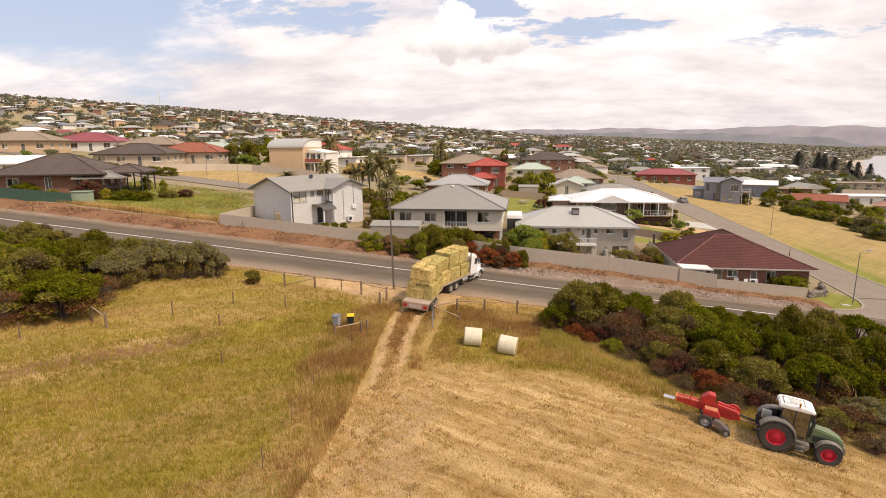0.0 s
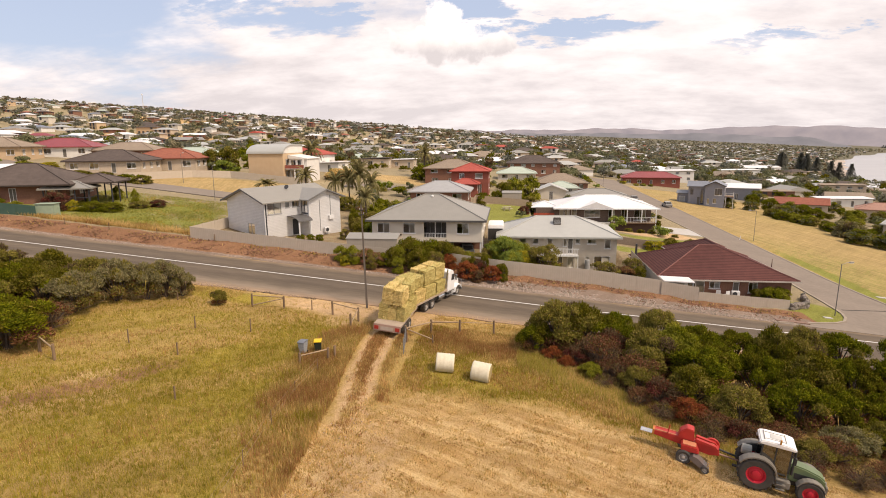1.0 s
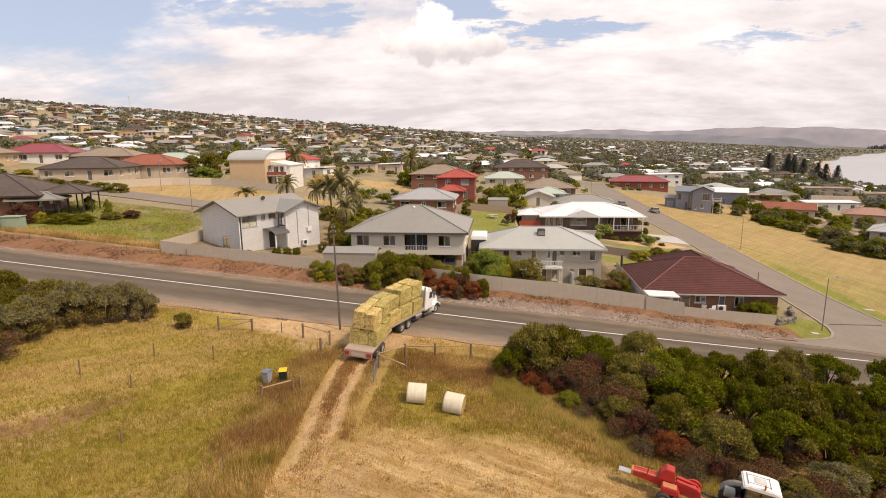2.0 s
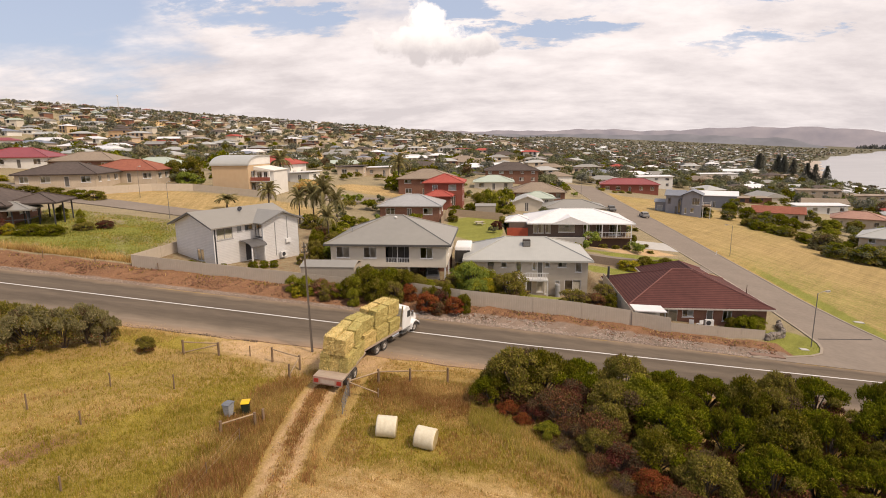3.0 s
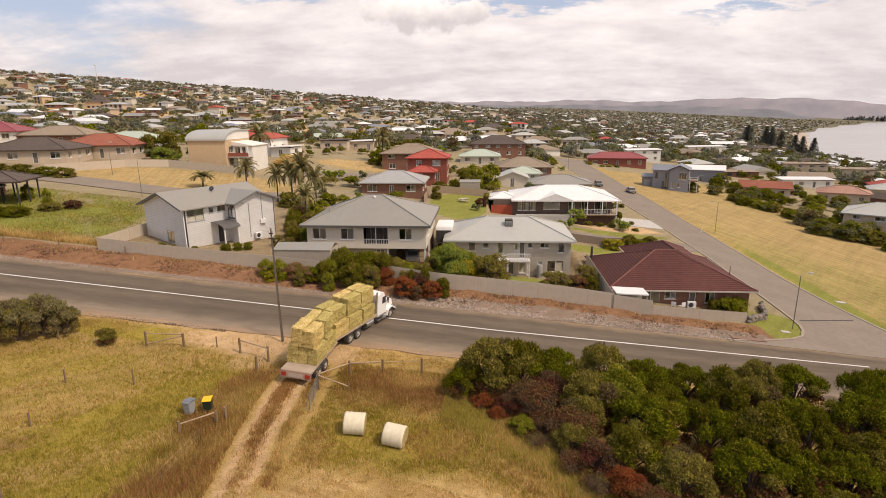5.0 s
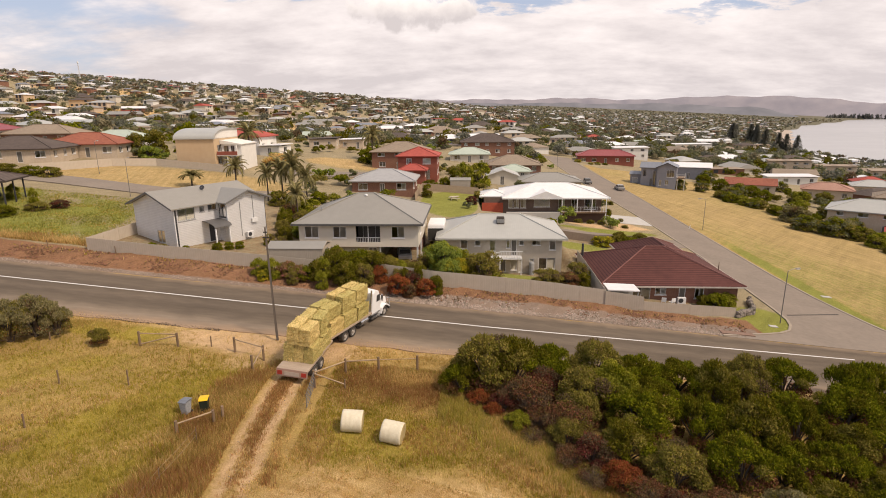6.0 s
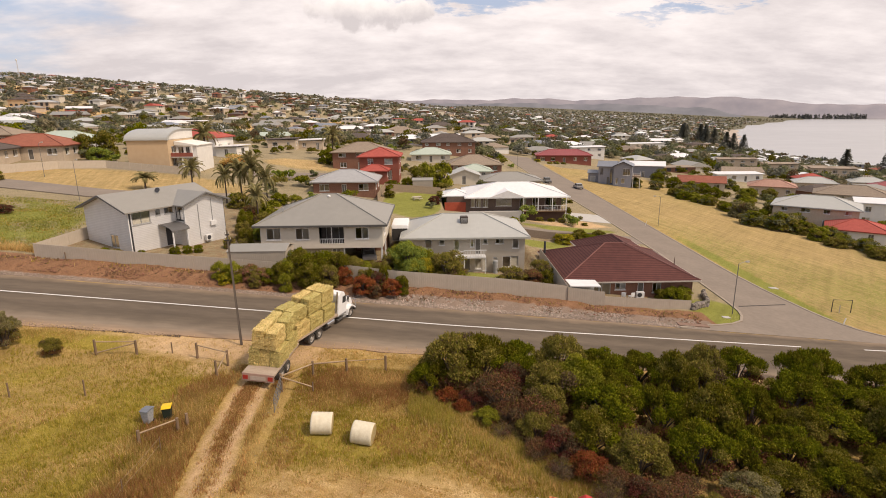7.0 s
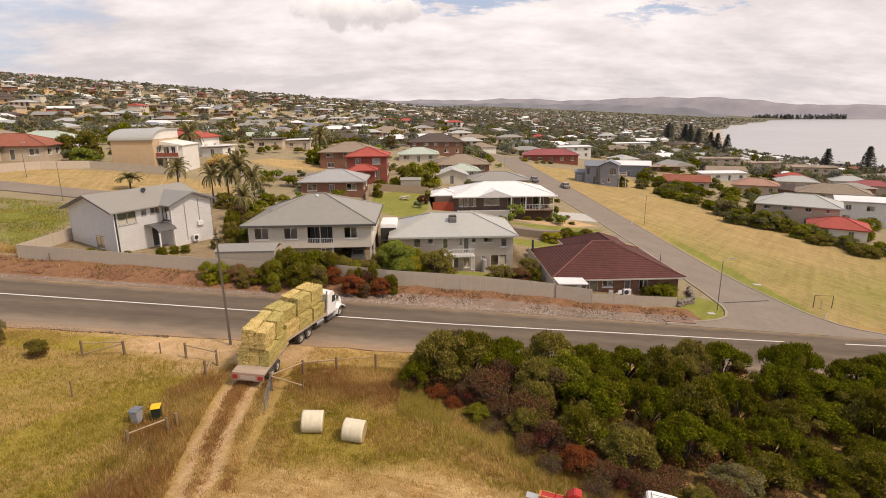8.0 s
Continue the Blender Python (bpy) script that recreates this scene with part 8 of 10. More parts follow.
    # bonnet and nose
    bm = bmesh.new()
    extr(bm, [(1.6, 0.8), (1.6, 1.82), (2.4, 1.72), (3.15, 1.52), (3.42, 1.3), (3.45, 0.75)], -0.42, 0.42)
    bmesh.ops.bevel(bm, geom=bm.edges[:], offset=0.07, segments=2, affect="EDGES")
    bon = part("bonnet", bm, T_GREEN, t)
    for s in (-1, 1):
        bm = bmesh.new()
        box(bm, 1.9, 2.9, s * 0.425 - 0.01, s * 0.425 + 0.01, 1.0, 1.35)
        part("side_grille", bm, BLACK, bon)
        bm = bmesh.new()
        lathe(bm, [(0.02, 0), (0.1, 0.01), (0.1, 0.05)], 12, pose(3.42, s * 0.25, 1.15, 0, 90, 0))
        part("headlight", bm, RIM, bon)
    bm = bmesh.new()
    tube(bm, [(1.75, -0.5, 1.2), (1.75, -0.5, 2.75)], [0.07, 0.06], 10)
    part("exhaust", bm, BLACK, t)
    bm = bmesh.new()
    box(bm, 3.45, 3.62, -0.32, 0.32, 0.55, 0.95)
    bmesh.ops.bevel(bm, geom=bm.edges[:], offset=0.05, segments=2, affect="EDGES")
    part("front_weight", bm, T_GREY, t)
    bm = bmesh.new()
    box(bm, 0.2, 3.3, -0.3, 0.3, 0.5, 0.9)
    part("chassis", bm, BLACK, t)
    bm = bmesh.new()
    box(bm, 2.62, 2.78, -0.75, 0.75, 0.58, 0.74)
    part("front_axle", bm, BLACK, t)
    bm = bmesh.new()
    box(bm, -0.15, 0.15, -0.7, 0.7, 0.78, 1.05)
    part("rear_axle", bm, BLACK, t)
    bm = bmesh.new()
    box(bm, -1.1, -0.2, -0.1, 0.1, 0.48, 0.56)
    part("drawbar_hitch", bm, BLACK, t)
    bm = bmesh.new()
    lathe(bm, [(0.28, 0), (0.3, 0.05), (0.3, 0.5), (0.1, 0.55)], 14, pose(-0.75, 0.45, 1.55, 0, 90, 0))
    part("air_tank", bm, M("pale_tank", (0.42, 0.40, 0.34), None, 3, 0.6), t)
    return t


def baler():
    x, y = 13.45, -6.95
    t = empty("hay_baler", pose(x, y, gz(x, y), -2, 5.2, -19) @ Matrix.Scale(0.87, 4), "red small square hay baler hitched behind a tractor", "baler")
    bm = bmesh.new()
    extr(bm, [(-2.3, 0.95), (-2.3, 1.25), (-1.0, 1.28), (1.35, 1.15), (1.45, 0.75), (0.9, 0.62), (-0.9, 0.8)], -0.28, 0.28)
    bmesh.ops.bevel(bm, geom=bm.edges[:], offset=0.03, segments=1, affect="EDGES")
    part("bale_chamber", bm, B_RED, t)
    bm = bmesh.new()
    extr(bm, [(-0.95, 1.2), (-0.85, 1.62), (-0.5, 1.95), (-0.1, 1.9), (0.0, 1.25)], -0.36, 0.36)
    bmesh.ops.bevel(bm, geom=bm.edges[:], offset=0.04, segments=2, affect="EDGES")
    part("knotter_cover", bm, B_RED, t)
    bm = bmesh.new()
    extr(bm, [(0.05, 1.22), (0.1, 1.42), (1.15, 1.28), (1.3, 1.12)], -0.34, -0.1)
    part("plunger_cover", bm, B_RED, t)
    bm = bmesh.new()
    extr(bm, [(0.05, 1.22), (0.1, 1.42), (1.15, 1.28), (1.3, 1.12)], 0.1, 0.34)
    part("plunger_cover", bm, B_RED, t)
    bm = bmesh.new()
    extr(bm, [(-0.65, 0.75), (-0.7, 1.15), (0.15, 1.15), (0.35, 0.8)], -0.95, -0.3)
    bmesh.ops.bevel(bm, geom=bm.edges[:], offset=0.04, segments=2, affect="EDGES")
    part("twine_box", bm, B_RED, t)
    bm = bmesh.new()
    extr(bm, [(-0.15, 0.55), (0.05, 0.78), (0.3, 0.72), (0.85, 0.3), (0.75, 0.15), (0.45, 0.2)], -1.30, -0.62)
    part("pickup_hood", bm, M("worn_pickup_steel", (0.16, 0.125, 0.11), (0.10, 0.08, 0.07), 4, 0.6), t)
    for k in range(8):
        bm = bmesh.new()
        tube(bm, [(0.55, -1.25 + k * 0.08, 0.5), (0.95, -1.25 + k * 0.08, 0.3), (0.85, -1.25 + k * 0.08, 0.12)], [0.012] * 3, 4)
        part("pickup_tine", bm, CHROME, t)
    wheel(t, -0.45, -0.95, 0.42, 0.42, 0.30, rim_mat=RIM, out=1, axis="y")
    wheel(t, -0.45, 0.85, 0.40, 0.40, 0.30, rim_mat=RIM, out=-1, axis="y")
    wheel(t, 0.75, -1.42, 0.22, 0.22, 0.14, rim_mat=RIM, out=1, axis="y", name="gauge_wheel")
    bm = bmesh.new()
    lathe(bm, [(0.42, 0), (0.44, 0.04), (0.44, 0.12), (0.1, 0.14)], 18, pose(1.0, 0.32, 1.0, -90, 0, 0))
    part("flywheel", bm, B_RED, t)
    bm = bmesh.new()
    tube(bm, [(1.3, -0.2, 0.85), (2.5, 0.12, 0.62)], [0.06, 0.05], 8)
    part("drawbar", bm, STEEL_RUST, t)
    bm = bmesh.new()
    tube(bm, [(1.3, 0.1, 1.0), (2.4, 0.25, 0.78)], [0.07, 0.06], 8)
    part("drive_shaft", bm, BLACK, t)
    bm = bmesh.new()
    box(bm, -3.05, -2.3, -0.25, 0.25, 0.93, 0.98)
    part("bale_chute", bm, CHROME, t)
    bm = bmesh.new()
    box(bm, -2.36, -2.24, -0.29, 0.29, 0.94, 1.27)
    part("chamber_end", bm, M("faded_orange_paint", (0.55, 0.20, 0.05), None, 3, 0.5), t)
    pale = M("sun_faded_orange_paint", (0.58, 0.24, 0.12), (0.46, 0.16, 0.08), 5, 0.6)
    for x0, x1, y0, y1, z in ((-2.2, -1.0, -0.26, -0.2, 1.275), (-2.2, -1.0, 0.2, 0.26, 1.275), (0.15, 1.1, -0.05, 0.05, 1.22)):
        bm = bmesh.new()
        box(bm, x0, x1, y0, y1, z - 0.06, z + 0.03)
        part("top_strip", bm, pale, t)
    bm = bmesh.new()
    extr(bm, [(-0.60, 1.152), (-0.60, 1.20), (0.12, 1.20), (0.14, 1.152)], -0.88, -0.36)
    part("twine_box_lid", bm, pale, t)
    bm = bmesh.new()
    tube(bm, [(-1.5, -0.3, 1.25), (-1.45, -0.35, 1.85)], [0.03, 0.03], 6)
    part("lever", bm, B_RED, t)
    return t


tractor()
baler()

# ---------------------------------------------------------------- bins, posts, rails


def wheelie_bin(x, y, rot, body, lid, label):
    b = empty("wheelie_bin", pose(x, y, gz(x, y) - 0.03, 0, 0, rot) @ Matrix.Scale(0.84, 4), label, "bin", "bins beside the track")
    bm = bmesh.new()
    v = [bm.verts.new(p) for p in ((-0.22, -0.26, 0.05), (0.22, -0.26, 0.05), (0.22, 0.22, 0.05), (-0.22, 0.22, 0.05), (-0.29, -0.35, 0.98), (0.29, -0.35, 0.98), (0.29, 0.33, 0.98), (-0.29, 0.33, 0.98))]
    for f in ((0, 3, 2, 1), (4, 5, 6, 7), (0, 1, 5, 4), (1, 2, 6, 5), (2, 3, 7, 6), (3, 0, 4, 7)):
        bm.faces.new([v[i] for i in f])
    bmesh.ops.bevel(bm, geom=bm.edges[:], offset=0.03, segments=2, affect="EDGES")
    part("bin_body", bm, body, b)
    bm = bmesh.new()
    extr(bm, [(-0.40, 0.98), (-0.40, 1.02), (-0.1, 1.10), (0.36, 1.06), (0.40, 0.99)], -0.31, 0.31)
    bmesh.ops.transform(bm, matrix=Matrix.Rotation(radians(90), 4, "Z"), verts=bm.verts)
    bmesh.ops.bevel(bm, geom=bm.edges[:], offset=0.015, segments=1, affect="EDGES")
    part("lid", bm, lid, b)
    bm = bmesh.new()
    tube(bm, [(-0.25, 0.42, 1.0), (0.25, 0.42, 1.0)], [0.02, 0.02], 8)
    part("handle", bm, body, b)
    for s in (-1, 1):
        bm = bmesh.new()
        lathe(bm, [(0.1, -0.03), (0.1, 0.03)], 14, pose(s * 0.26, 0.25, 0.1, 0, 90, 0))
        part("wheel", bm, TYRE, b)
    return b


BIN_DARK = M("bin_dark_green", (0.025, 0.035, 0.025), None, 3, 0.5)
wheelie_bin(-9.35, -0.1, 15, BIN_DARK, M("bin_yellow", (0.75, 0.48, 0.02), (0.65, 0.40, 0.015), 3, 0.45), "dark bin with bright yellow lid in long grass")
wheelie_bin(-10.25, -0.55, -10, M("bin_grey", (0.22, 0.23, 0.24), (0.36, 0.36, 0.36), 7, 0.6), M("bin_lid_grey", (0.17, 0.18, 0.20), None, 3, 0.5), "weathered grey bin standing in long grass")


def timber(bm, a, b, r):
    tube(bm, [a, b], [r, r * 0.94], 8)


def post_rails(label, posts, rails, h=1.15, r=0.09, name="timber_fence", cat="fence"):
    """Round timber posts and rails; rails: (post i, height, post j, height, radius)."""
    f = empty(name, pose(posts[0][0], posts[0][1], 0), label, cat)
    ox, oy = posts[0]
    for x, y in posts:
        bm = bmesh.new()
        z = gz(x, y)
        timber(bm, (x - ox, y - oy, z - 0.4), (x - ox + 0.02, y - oy, z + h), r)
        part("post", bm, TIMBER, f)
    for i, hi, j, hj, rr in rails:
        (xa, ya), (xb, yb) = posts[i], posts[j]
        bm = bmesh.new()
        timber(bm, (xa - ox, ya - oy, gz(xa, ya) + hi), (xb - ox, yb - oy, gz(xb, yb) + hj), rr)
        part("rail", bm, PALE_TIMBER, f)
    return f


PALE_TIMBER = M("silvered_timber", (0.40, 0.29, 0.18), (0.24, 0.165, 0.10), 4, 0.9, bump=0.3)
post_rails("weathered timber strainer posts with a braced rail", [(-17.6, 7.0), (-15.0, 7.4)], [(0, 1.0, 1, 1.05, 0.05), (0, 0.15, 1, 0.95, 0.05)])
post_rails("weathered timber end posts and rail beside a gateway", [(-10.9, 7.7), (-8.45, 6.9), (-8.6, 5.2)], [(0, 1.0, 1, 1.0, 0.05), (1, 1.0, 2, 0.3, 0.05)])
post_rails("weathered timber gate post with long top rails", [(-3.95, 4.0), (-2.3, 6.1), (-0.1, 6.9), (2.6, 7.8)], [(0, 1.0, 1, 1.0, 0.06), (1, 1.0, 2, 1.0, 0.06), (2, 1.0, 3, 0.95, 0.03)], 1.2)
post_rails("timber brace rail beside a gate post", [(-3.85, 3.9), (-1.9, 4.1)], [(0, 1.0, 1, 0.35, 0.05)], 0.7, 0.05)
post_rails("low weathered timber posts and rail beside the track", [(-9.6, -2.8), (-8.2, -1.4), (-7.9, -0.9)], [(0, 0.75, 1, 0.85, 0.05)], 0.95)
post_rails("weathered timber brace posts at the scrub edge", [(-25.4, -5.6), (-23.5, -6.6)], [(0, 1.0, 1, 0.85, 0.05)], 1.1)
for x, y, h in ((-19.0, 0.9, 1.0), (-24.0, 6.6, 1.1), (-17.5, -3.6, 0.9), (-21.5, -2.8, 1.0), (-15.2, 1.8, 1.0), (-26.8, -9.5, 1.0), (-14.2, -9.0, 0.9), (-12.8, 8.0, 0.9), (-31, 25.0, 0.8), (-38, 24.6, 0.8), (-44, 24.4, 0.9), (-50, 24.6, 0.8)):
    p = post_rails("thin weathered timber fence post in grass", [(x, y)], [], h, 0.05, "fence_post")
    tagged(p, group="thin fence posts in the paddock")
def wire_fence(label, posts, h=0.95):
    """Thin steel posts with two slack wires between them."""
    f = empty("wire_fence", pose(posts[0][0], posts[0][1], 0), label, "fence")
    ox, oy = posts[0]
    for x, y in posts:
        bm = bmesh.new()
        tube(bm, [(x - ox, y - oy, gz(x, y) - 0.3), (x - ox + 0.03, y - oy, gz(x, y) + h)], [0.025, 0.022], 6)
        part("post", bm, TIMBER, f)
    for k in (0.5, 0.9):
        bm = bmesh.new()
        line = []
        for (xa, ya), (xb, yb) in zip(posts, posts[1:]):
            for t in (0.0, 0.5):
                x, y = xa + (xb - xa) * t, ya + (yb - ya) * t
                line.append((x - ox, y - oy, gz(x, y) + h * k - (0.05 if t else 0)))
        x, y = posts[-1]
        tube(bm, line + [(x - ox, y - oy, gz(x, y) + h * k)], [0.007] * (len(line) + 1), 4)
        part("wire", bm, PALE_TIMBER, f)
    return f


wire_fence("slack wire paddock fence on thin posts beside the track", [(-8.3, -3.2), (-8.4, -6.6), (-8.3, -10.0), (-8.0, -13.6), (-7.7, -17.2), (-7.2, -21.0)])
# open steel gate
GALV = M("dull_galvanised_steel", (0.20, 0.19, 0.175), (0.14, 0.13, 0.12), 4, 0.6, 0.3)
g = empty("farm_gate", pose(-3.9, 3.9, gz(-3.9, 3.9), 0, 0, -83), "open tubular steel farm gate swung into the paddock", "gate")
for k in range(5):
    bm = bmesh.new()
    tube(bm, [(0.05, 0, 0.2 + k * 0.22), (2.9, 0, 0.2 + k * 0.22)], [0.02, 0.02], 6)
    part("bar", bm, GALV, g)
for x in (0.05, 1.5, 2.9):
    bm = bmesh.new()
    tube(bm, [(x, 0, 0.15), (x, 0, 1.12)], [0.022, 0.022], 6)
    part("upright", bm, GALV, g)

# power pole of two steel channels with concrete between
pp = empty("power_pole", pose(-8.6, 10.2, gz(-8.6, 10.2), 0, -1.2, 8) @ Matrix.Diagonal((0.44, 0.6, 1, 1)), "tall tapered steel and concrete power pole on the verge", "power pole")
for s in (-1, 1):
    bm = bmesh.new()
    v = [bm.verts.new(p) for p in ((s * 0.17, -0.07, -0.5), (s * 0.21, -0.07, -0.5), (s * 0.21, 0.07, -0.5), (s * 0.17, 0.07, -0.5), (s * 0.09, -0.06, 9.2), (s * 0.12, -0.06, 9.2), (s * 0.12, 0.06, 9.2), (s * 0.09, 0.06, 9.2))]
    for f in ((0, 3, 2, 1), (4, 5, 6, 7), (0, 1, 5, 4), (1, 2, 6, 5), (2, 3, 7, 6), (3, 0, 4, 7)):
        bm.faces.new([v[i] for i in f])
    bmesh.ops.recalc_face_normals(bm, faces=bm.faces)
    part("steel_channel", bm, M("brown_steel", (0.15, 0.12, 0.095), (0.10, 0.08, 0.065), 3, 0.7), pp)
bm = bmesh.new()
v = [bm.verts.new(p) for p in ((-0.165, -0.05, -0.5), (0.165, -0.05, -0.5), (0.165, 0.05, -0.5), (-0.165, 0.05, -0.5), (-0.085, -0.045, 9.1), (0.085, -0.045, 9.1), (0.085, 0.045, 9.1), (-0.085, 0.045, 9.1))]
for f in ((0, 3, 2, 1), (4, 5, 6, 7), (0, 1, 5, 4), (1, 2, 6, 5), (2, 3, 7, 6), (3, 0, 4, 7)):
    bm.faces.new([v[i] for i in f])
part("concrete_core", bm, M("dark_concrete", (0.17, 0.14, 0.115), (0.12, 0.10, 0.085), 2, 0.9), pp)
for k, z in enumerate((8.3, 8.7)):
    bm = bmesh.new()
    box(bm, -0.55 + k * 0.2, 0.55 - k * 0.2, -0.1, -0.05, z, z + 0.08)
    arm = part("cross_arm", bm, BLACK, pp)
    for x in (-0.45, 0.45):
        bm = bmesh.new()
        lathe(bm, [(0.03, 0), (0.07, 0.03), (0.04, 0.08), (0.07, 0.12), (0.02, 0.18)], 10, pose(x * (1 - k * 0.3), -0.075, z + 0.08))
        part("insulator", bm, RIM, arm)


def street_lamp(x, y, rot, h=5.7):
    s = empty("street_lamp", pose(x, y, gz(x, y), 0, 0, rot), "slim grey steel street lamp with short arm", "street lamp", "street lamps")
    bm = bmesh.new()
    tube(bm, [(0, 0, -0.2), (0, 0, h)], [0.05, 0.035], 8)
    part("pole", bm, GALV, s)
    bm = bmesh.new()
    tube(bm, [(0, 0, h - 0.05), (0.5, 0, h + 0.12), (0.95, 0, h + 0.15)], [0.035, 0.03, 0.03], 6)
    part("arm", bm, RIM, s)
    bm = bmesh.new()
    box(bm, 0.85, 1.4, -0.11, 0.11, h + 0.1, h + 0.22)
    bmesh.ops.bevel(bm, geom=bm.edges[:], offset=0.04, segments=2, affect="EDGES")
    head = part("lamp_head", bm, RIM, s)
    bm = bmesh.new()
    box(bm, 0.95, 1.35, -0.08, 0.08, h + 0.06, h + 0.098)
    part("diffuser", bm, TRIM_WHITE, head)


street_lamp(38.75, 26.0, 15)
street_lamp(49.6, 72.0, 180)
street_lamp(-45.5, 51.0, 100)
street_lamp(-60.5, 66.0, 100)
street_lamp(34.6, 150.0, 0)

# dark sign frame and pit lid on the field corner
sf = empty("sign_frame", pose(52.4, 29.4, gz(52.4, 29.4), 0, 0, -18), "dark steel hoop frame beside the side street", "barrier")
bm = bmesh.new()
tube(bm, [(0, 0, -0.2), (0, 0, 1.5), (1.9, 0, 1.6), (1.9, 0, 0.1)], [0.05] * 4, 8)
part("hoop", bm, BLACK, sf)
bm = bmesh.new()
box(bm, 0.75, 0.82, -0.02, 0.02, -0.2, 0.9)
part("marker_post", bm, RIM, sf)
bm = bmesh.new()
box(bm, -0.55, 0.55, -0.3, 0.3, -0.05, 0.07)
tagged(part("pit_lid", bm, CONCRETE), "pale concrete pit lid in grass", "pit lid").matrix_basis = pose(50.3, 37.0, gz(50.3, 37.0), 0, 5, 0)
bm = bmesh.new()
box(bm, -0.4, 0.4, -0.25, 0.25, -0.05, 0.06)
tagged(part("pit_lid", bm, CONCRETE), "pale concrete pit lid on the grass verge", "pit lid").matrix_basis = pose(37.4, 24.8, gz(37.4, 24.8), 0, 5, 0)
bm = bmesh.new()
box(bm, -1.6, 1.6, -0.35, 0.35, -0.2, 0.12)
box(bm, -1.5, 1.5, -0.37, -0.352, -0.12, 0.04)
tagged(part("drain_inlet", bm, M("brown_concrete", (0.24, 0.15, 0.11), None, 3, 0.9)), "brown concrete kerb drain inlet", "drain").matrix_basis = pose(32.3, 21.7, gz(32.3, 21.7), 0, 5.6, 0)


sheet("road_joint", steps(40.9, 47.7, 8), steps(0, 1, 2), M("tar_seal", (0.055, 0.045, 0.04), None, 4, 0.8), "dark tar joint across the side street", "road joint", 0.056, bend=((40.9, 28.6), (47.7, 30.6)), width=0.22)
for x, y in ((50.8, 25.4), (46.9, 71.5)):
    bm = bmesh.new()
    box(bm, -0.05, 0.05, -0.03, 0.03, -0.1, 0.8)
    tagged(part("marker_post", bm, TRIM_WHITE), "short white marker post beside the kerb", "post").matrix_basis = pose(x, y, gz(x, y), 0, 12, 0)


def kerb(pts, label, w=0.26, h=0.11):
    """A concrete kerb along a line in plan."""
    bm = bmesh.new()
    rows = []
    for i, (x, y) in enumerate(pts):
        xa, ya = pts[max(i - 1, 0)]
        xb, yb = pts[min(i + 1, len(pts) - 1)]
        d = Vector((xb - xa, yb - ya)).normalized()
        n = Vector((-d.y, d.x)) * w / 2
        z = gz(x, y)
        rows.append([bm.verts.new(p) for p in ((x - n.x, y - n.y, z - 0.15), (x - n.x, y - n.y, z + h), (x + n.x, y + n.y, z + h), (x + n.x, y + n.y, z - 0.15))])
    for a, b in zip(rows, rows[1:]):
        for k in range(3):
            bm.faces.new((a[k], a[k + 1], b[k + 1], b[k]))
    bmesh.ops.recalc_face_normals(bm, faces=bm.faces)
    return tagged(part("kerb", bm, M("dusty_kerb_concrete", (0.34, 0.28, 0.215), (0.25, 0.205, 0.16), 1.5, 0.9)), label, "kerb", kind="structure")


for edge, label in ((STREET_L, "pale concrete kerb round the street corner"), (STREET_R, "pale concrete kerb beside the mown field")):
    yy = [20.9, 21.3, 21.6, 22.2, 23, 24, 25.5, 27, 29, 31, 33, 36] + list(np.linspace(39, 186, 60))
    kerb([(float(np.interp(v, [p[0] for p in edge], [p[1] for p in edge])), v) for v in yy], label)


# ---------------------------------------------------------------- cars and yard things
def car(x, y, rot, paint, label, z=None):
    c = empty("car", pose(x, y, (gz(x, y) + 0.05) if z is None else z, 0, 0, rot), label, "car")
    bm = bmesh.new()
    extrude_profile(bm, [(-2.1, 0.3), (-2.15, 0.75), (-1.9, 0.92), (-1.2, 0.95), (1.0, 0.92), (1.9, 0.78), (2.1, 0.6), (2.1, 0.3)], -0.85, 0.85)
    bmesh.ops.bevel(bm, geom=bm.edges[:], offset=0.07, segments=2, affect="EDGES")
    part("body", bm, paint, c)
    bm = bmesh.new()
    extrude_profile(bm, [(-1.85, 0.9), (-1.35, 1.42), (0.2, 1.46), (1.05, 0.9)], -0.74, 0.74)
    bmesh.ops.bevel(bm, geom=bm.edges[:], offset=0.08, segments=2, affect="EDGES")
    part("roof", bm, paint, c)
    for s in (-1, 1):
        bm = bmesh.new()
        extrude_profile(bm, [(-1.55, 0.97), (-1.2, 1.34), (0.12, 1.38), (0.8, 0.97)], s * 0.745 - 0.012, s * 0.745 + 0.012)
        part("side_window", bm, BLACK, c)
        for xx in (-1.3, 1.3):
            wheel(c, xx, s * 0.8, 0.31, 0.31, 0.2, axis="y", out=-s)
    bm = bmesh.new()
    box(bm, -0.01, 0.01, -0.62, 0.62, 0, 0.62, pose(1.05, 0, 0.95, 0, -56, 0))
    part("windscreen", bm, BLACK, c)
    bm = bmesh.new()
    box(bm, -0.01, 0.01, -0.62, 0.62, 0, 0.55, pose(-1.84, 0, 0.98, 0, 43, 0))
    part("rear_window", bm, BLACK, c)
    return c


car(45.4, 114.5, 90, M("pale_silver_paint", (0.30, 0.285, 0.27), None, 2, 0.3, spec=0.6), "silver-grey car parked beside the side street")
car(38.4, 121, -90, M("grey_paint", (0.13, 0.125, 0.12), None, 2, 0.3, spec=0.6), "dark grey car parked on the side street")
car(-1.9, 37.4, 100, M("silver_paint", (0.42, 0.42, 0.43), None, 2, 0.3, 0.3, spec=0.6), "silver car parked in an open undercroft", -0.85)
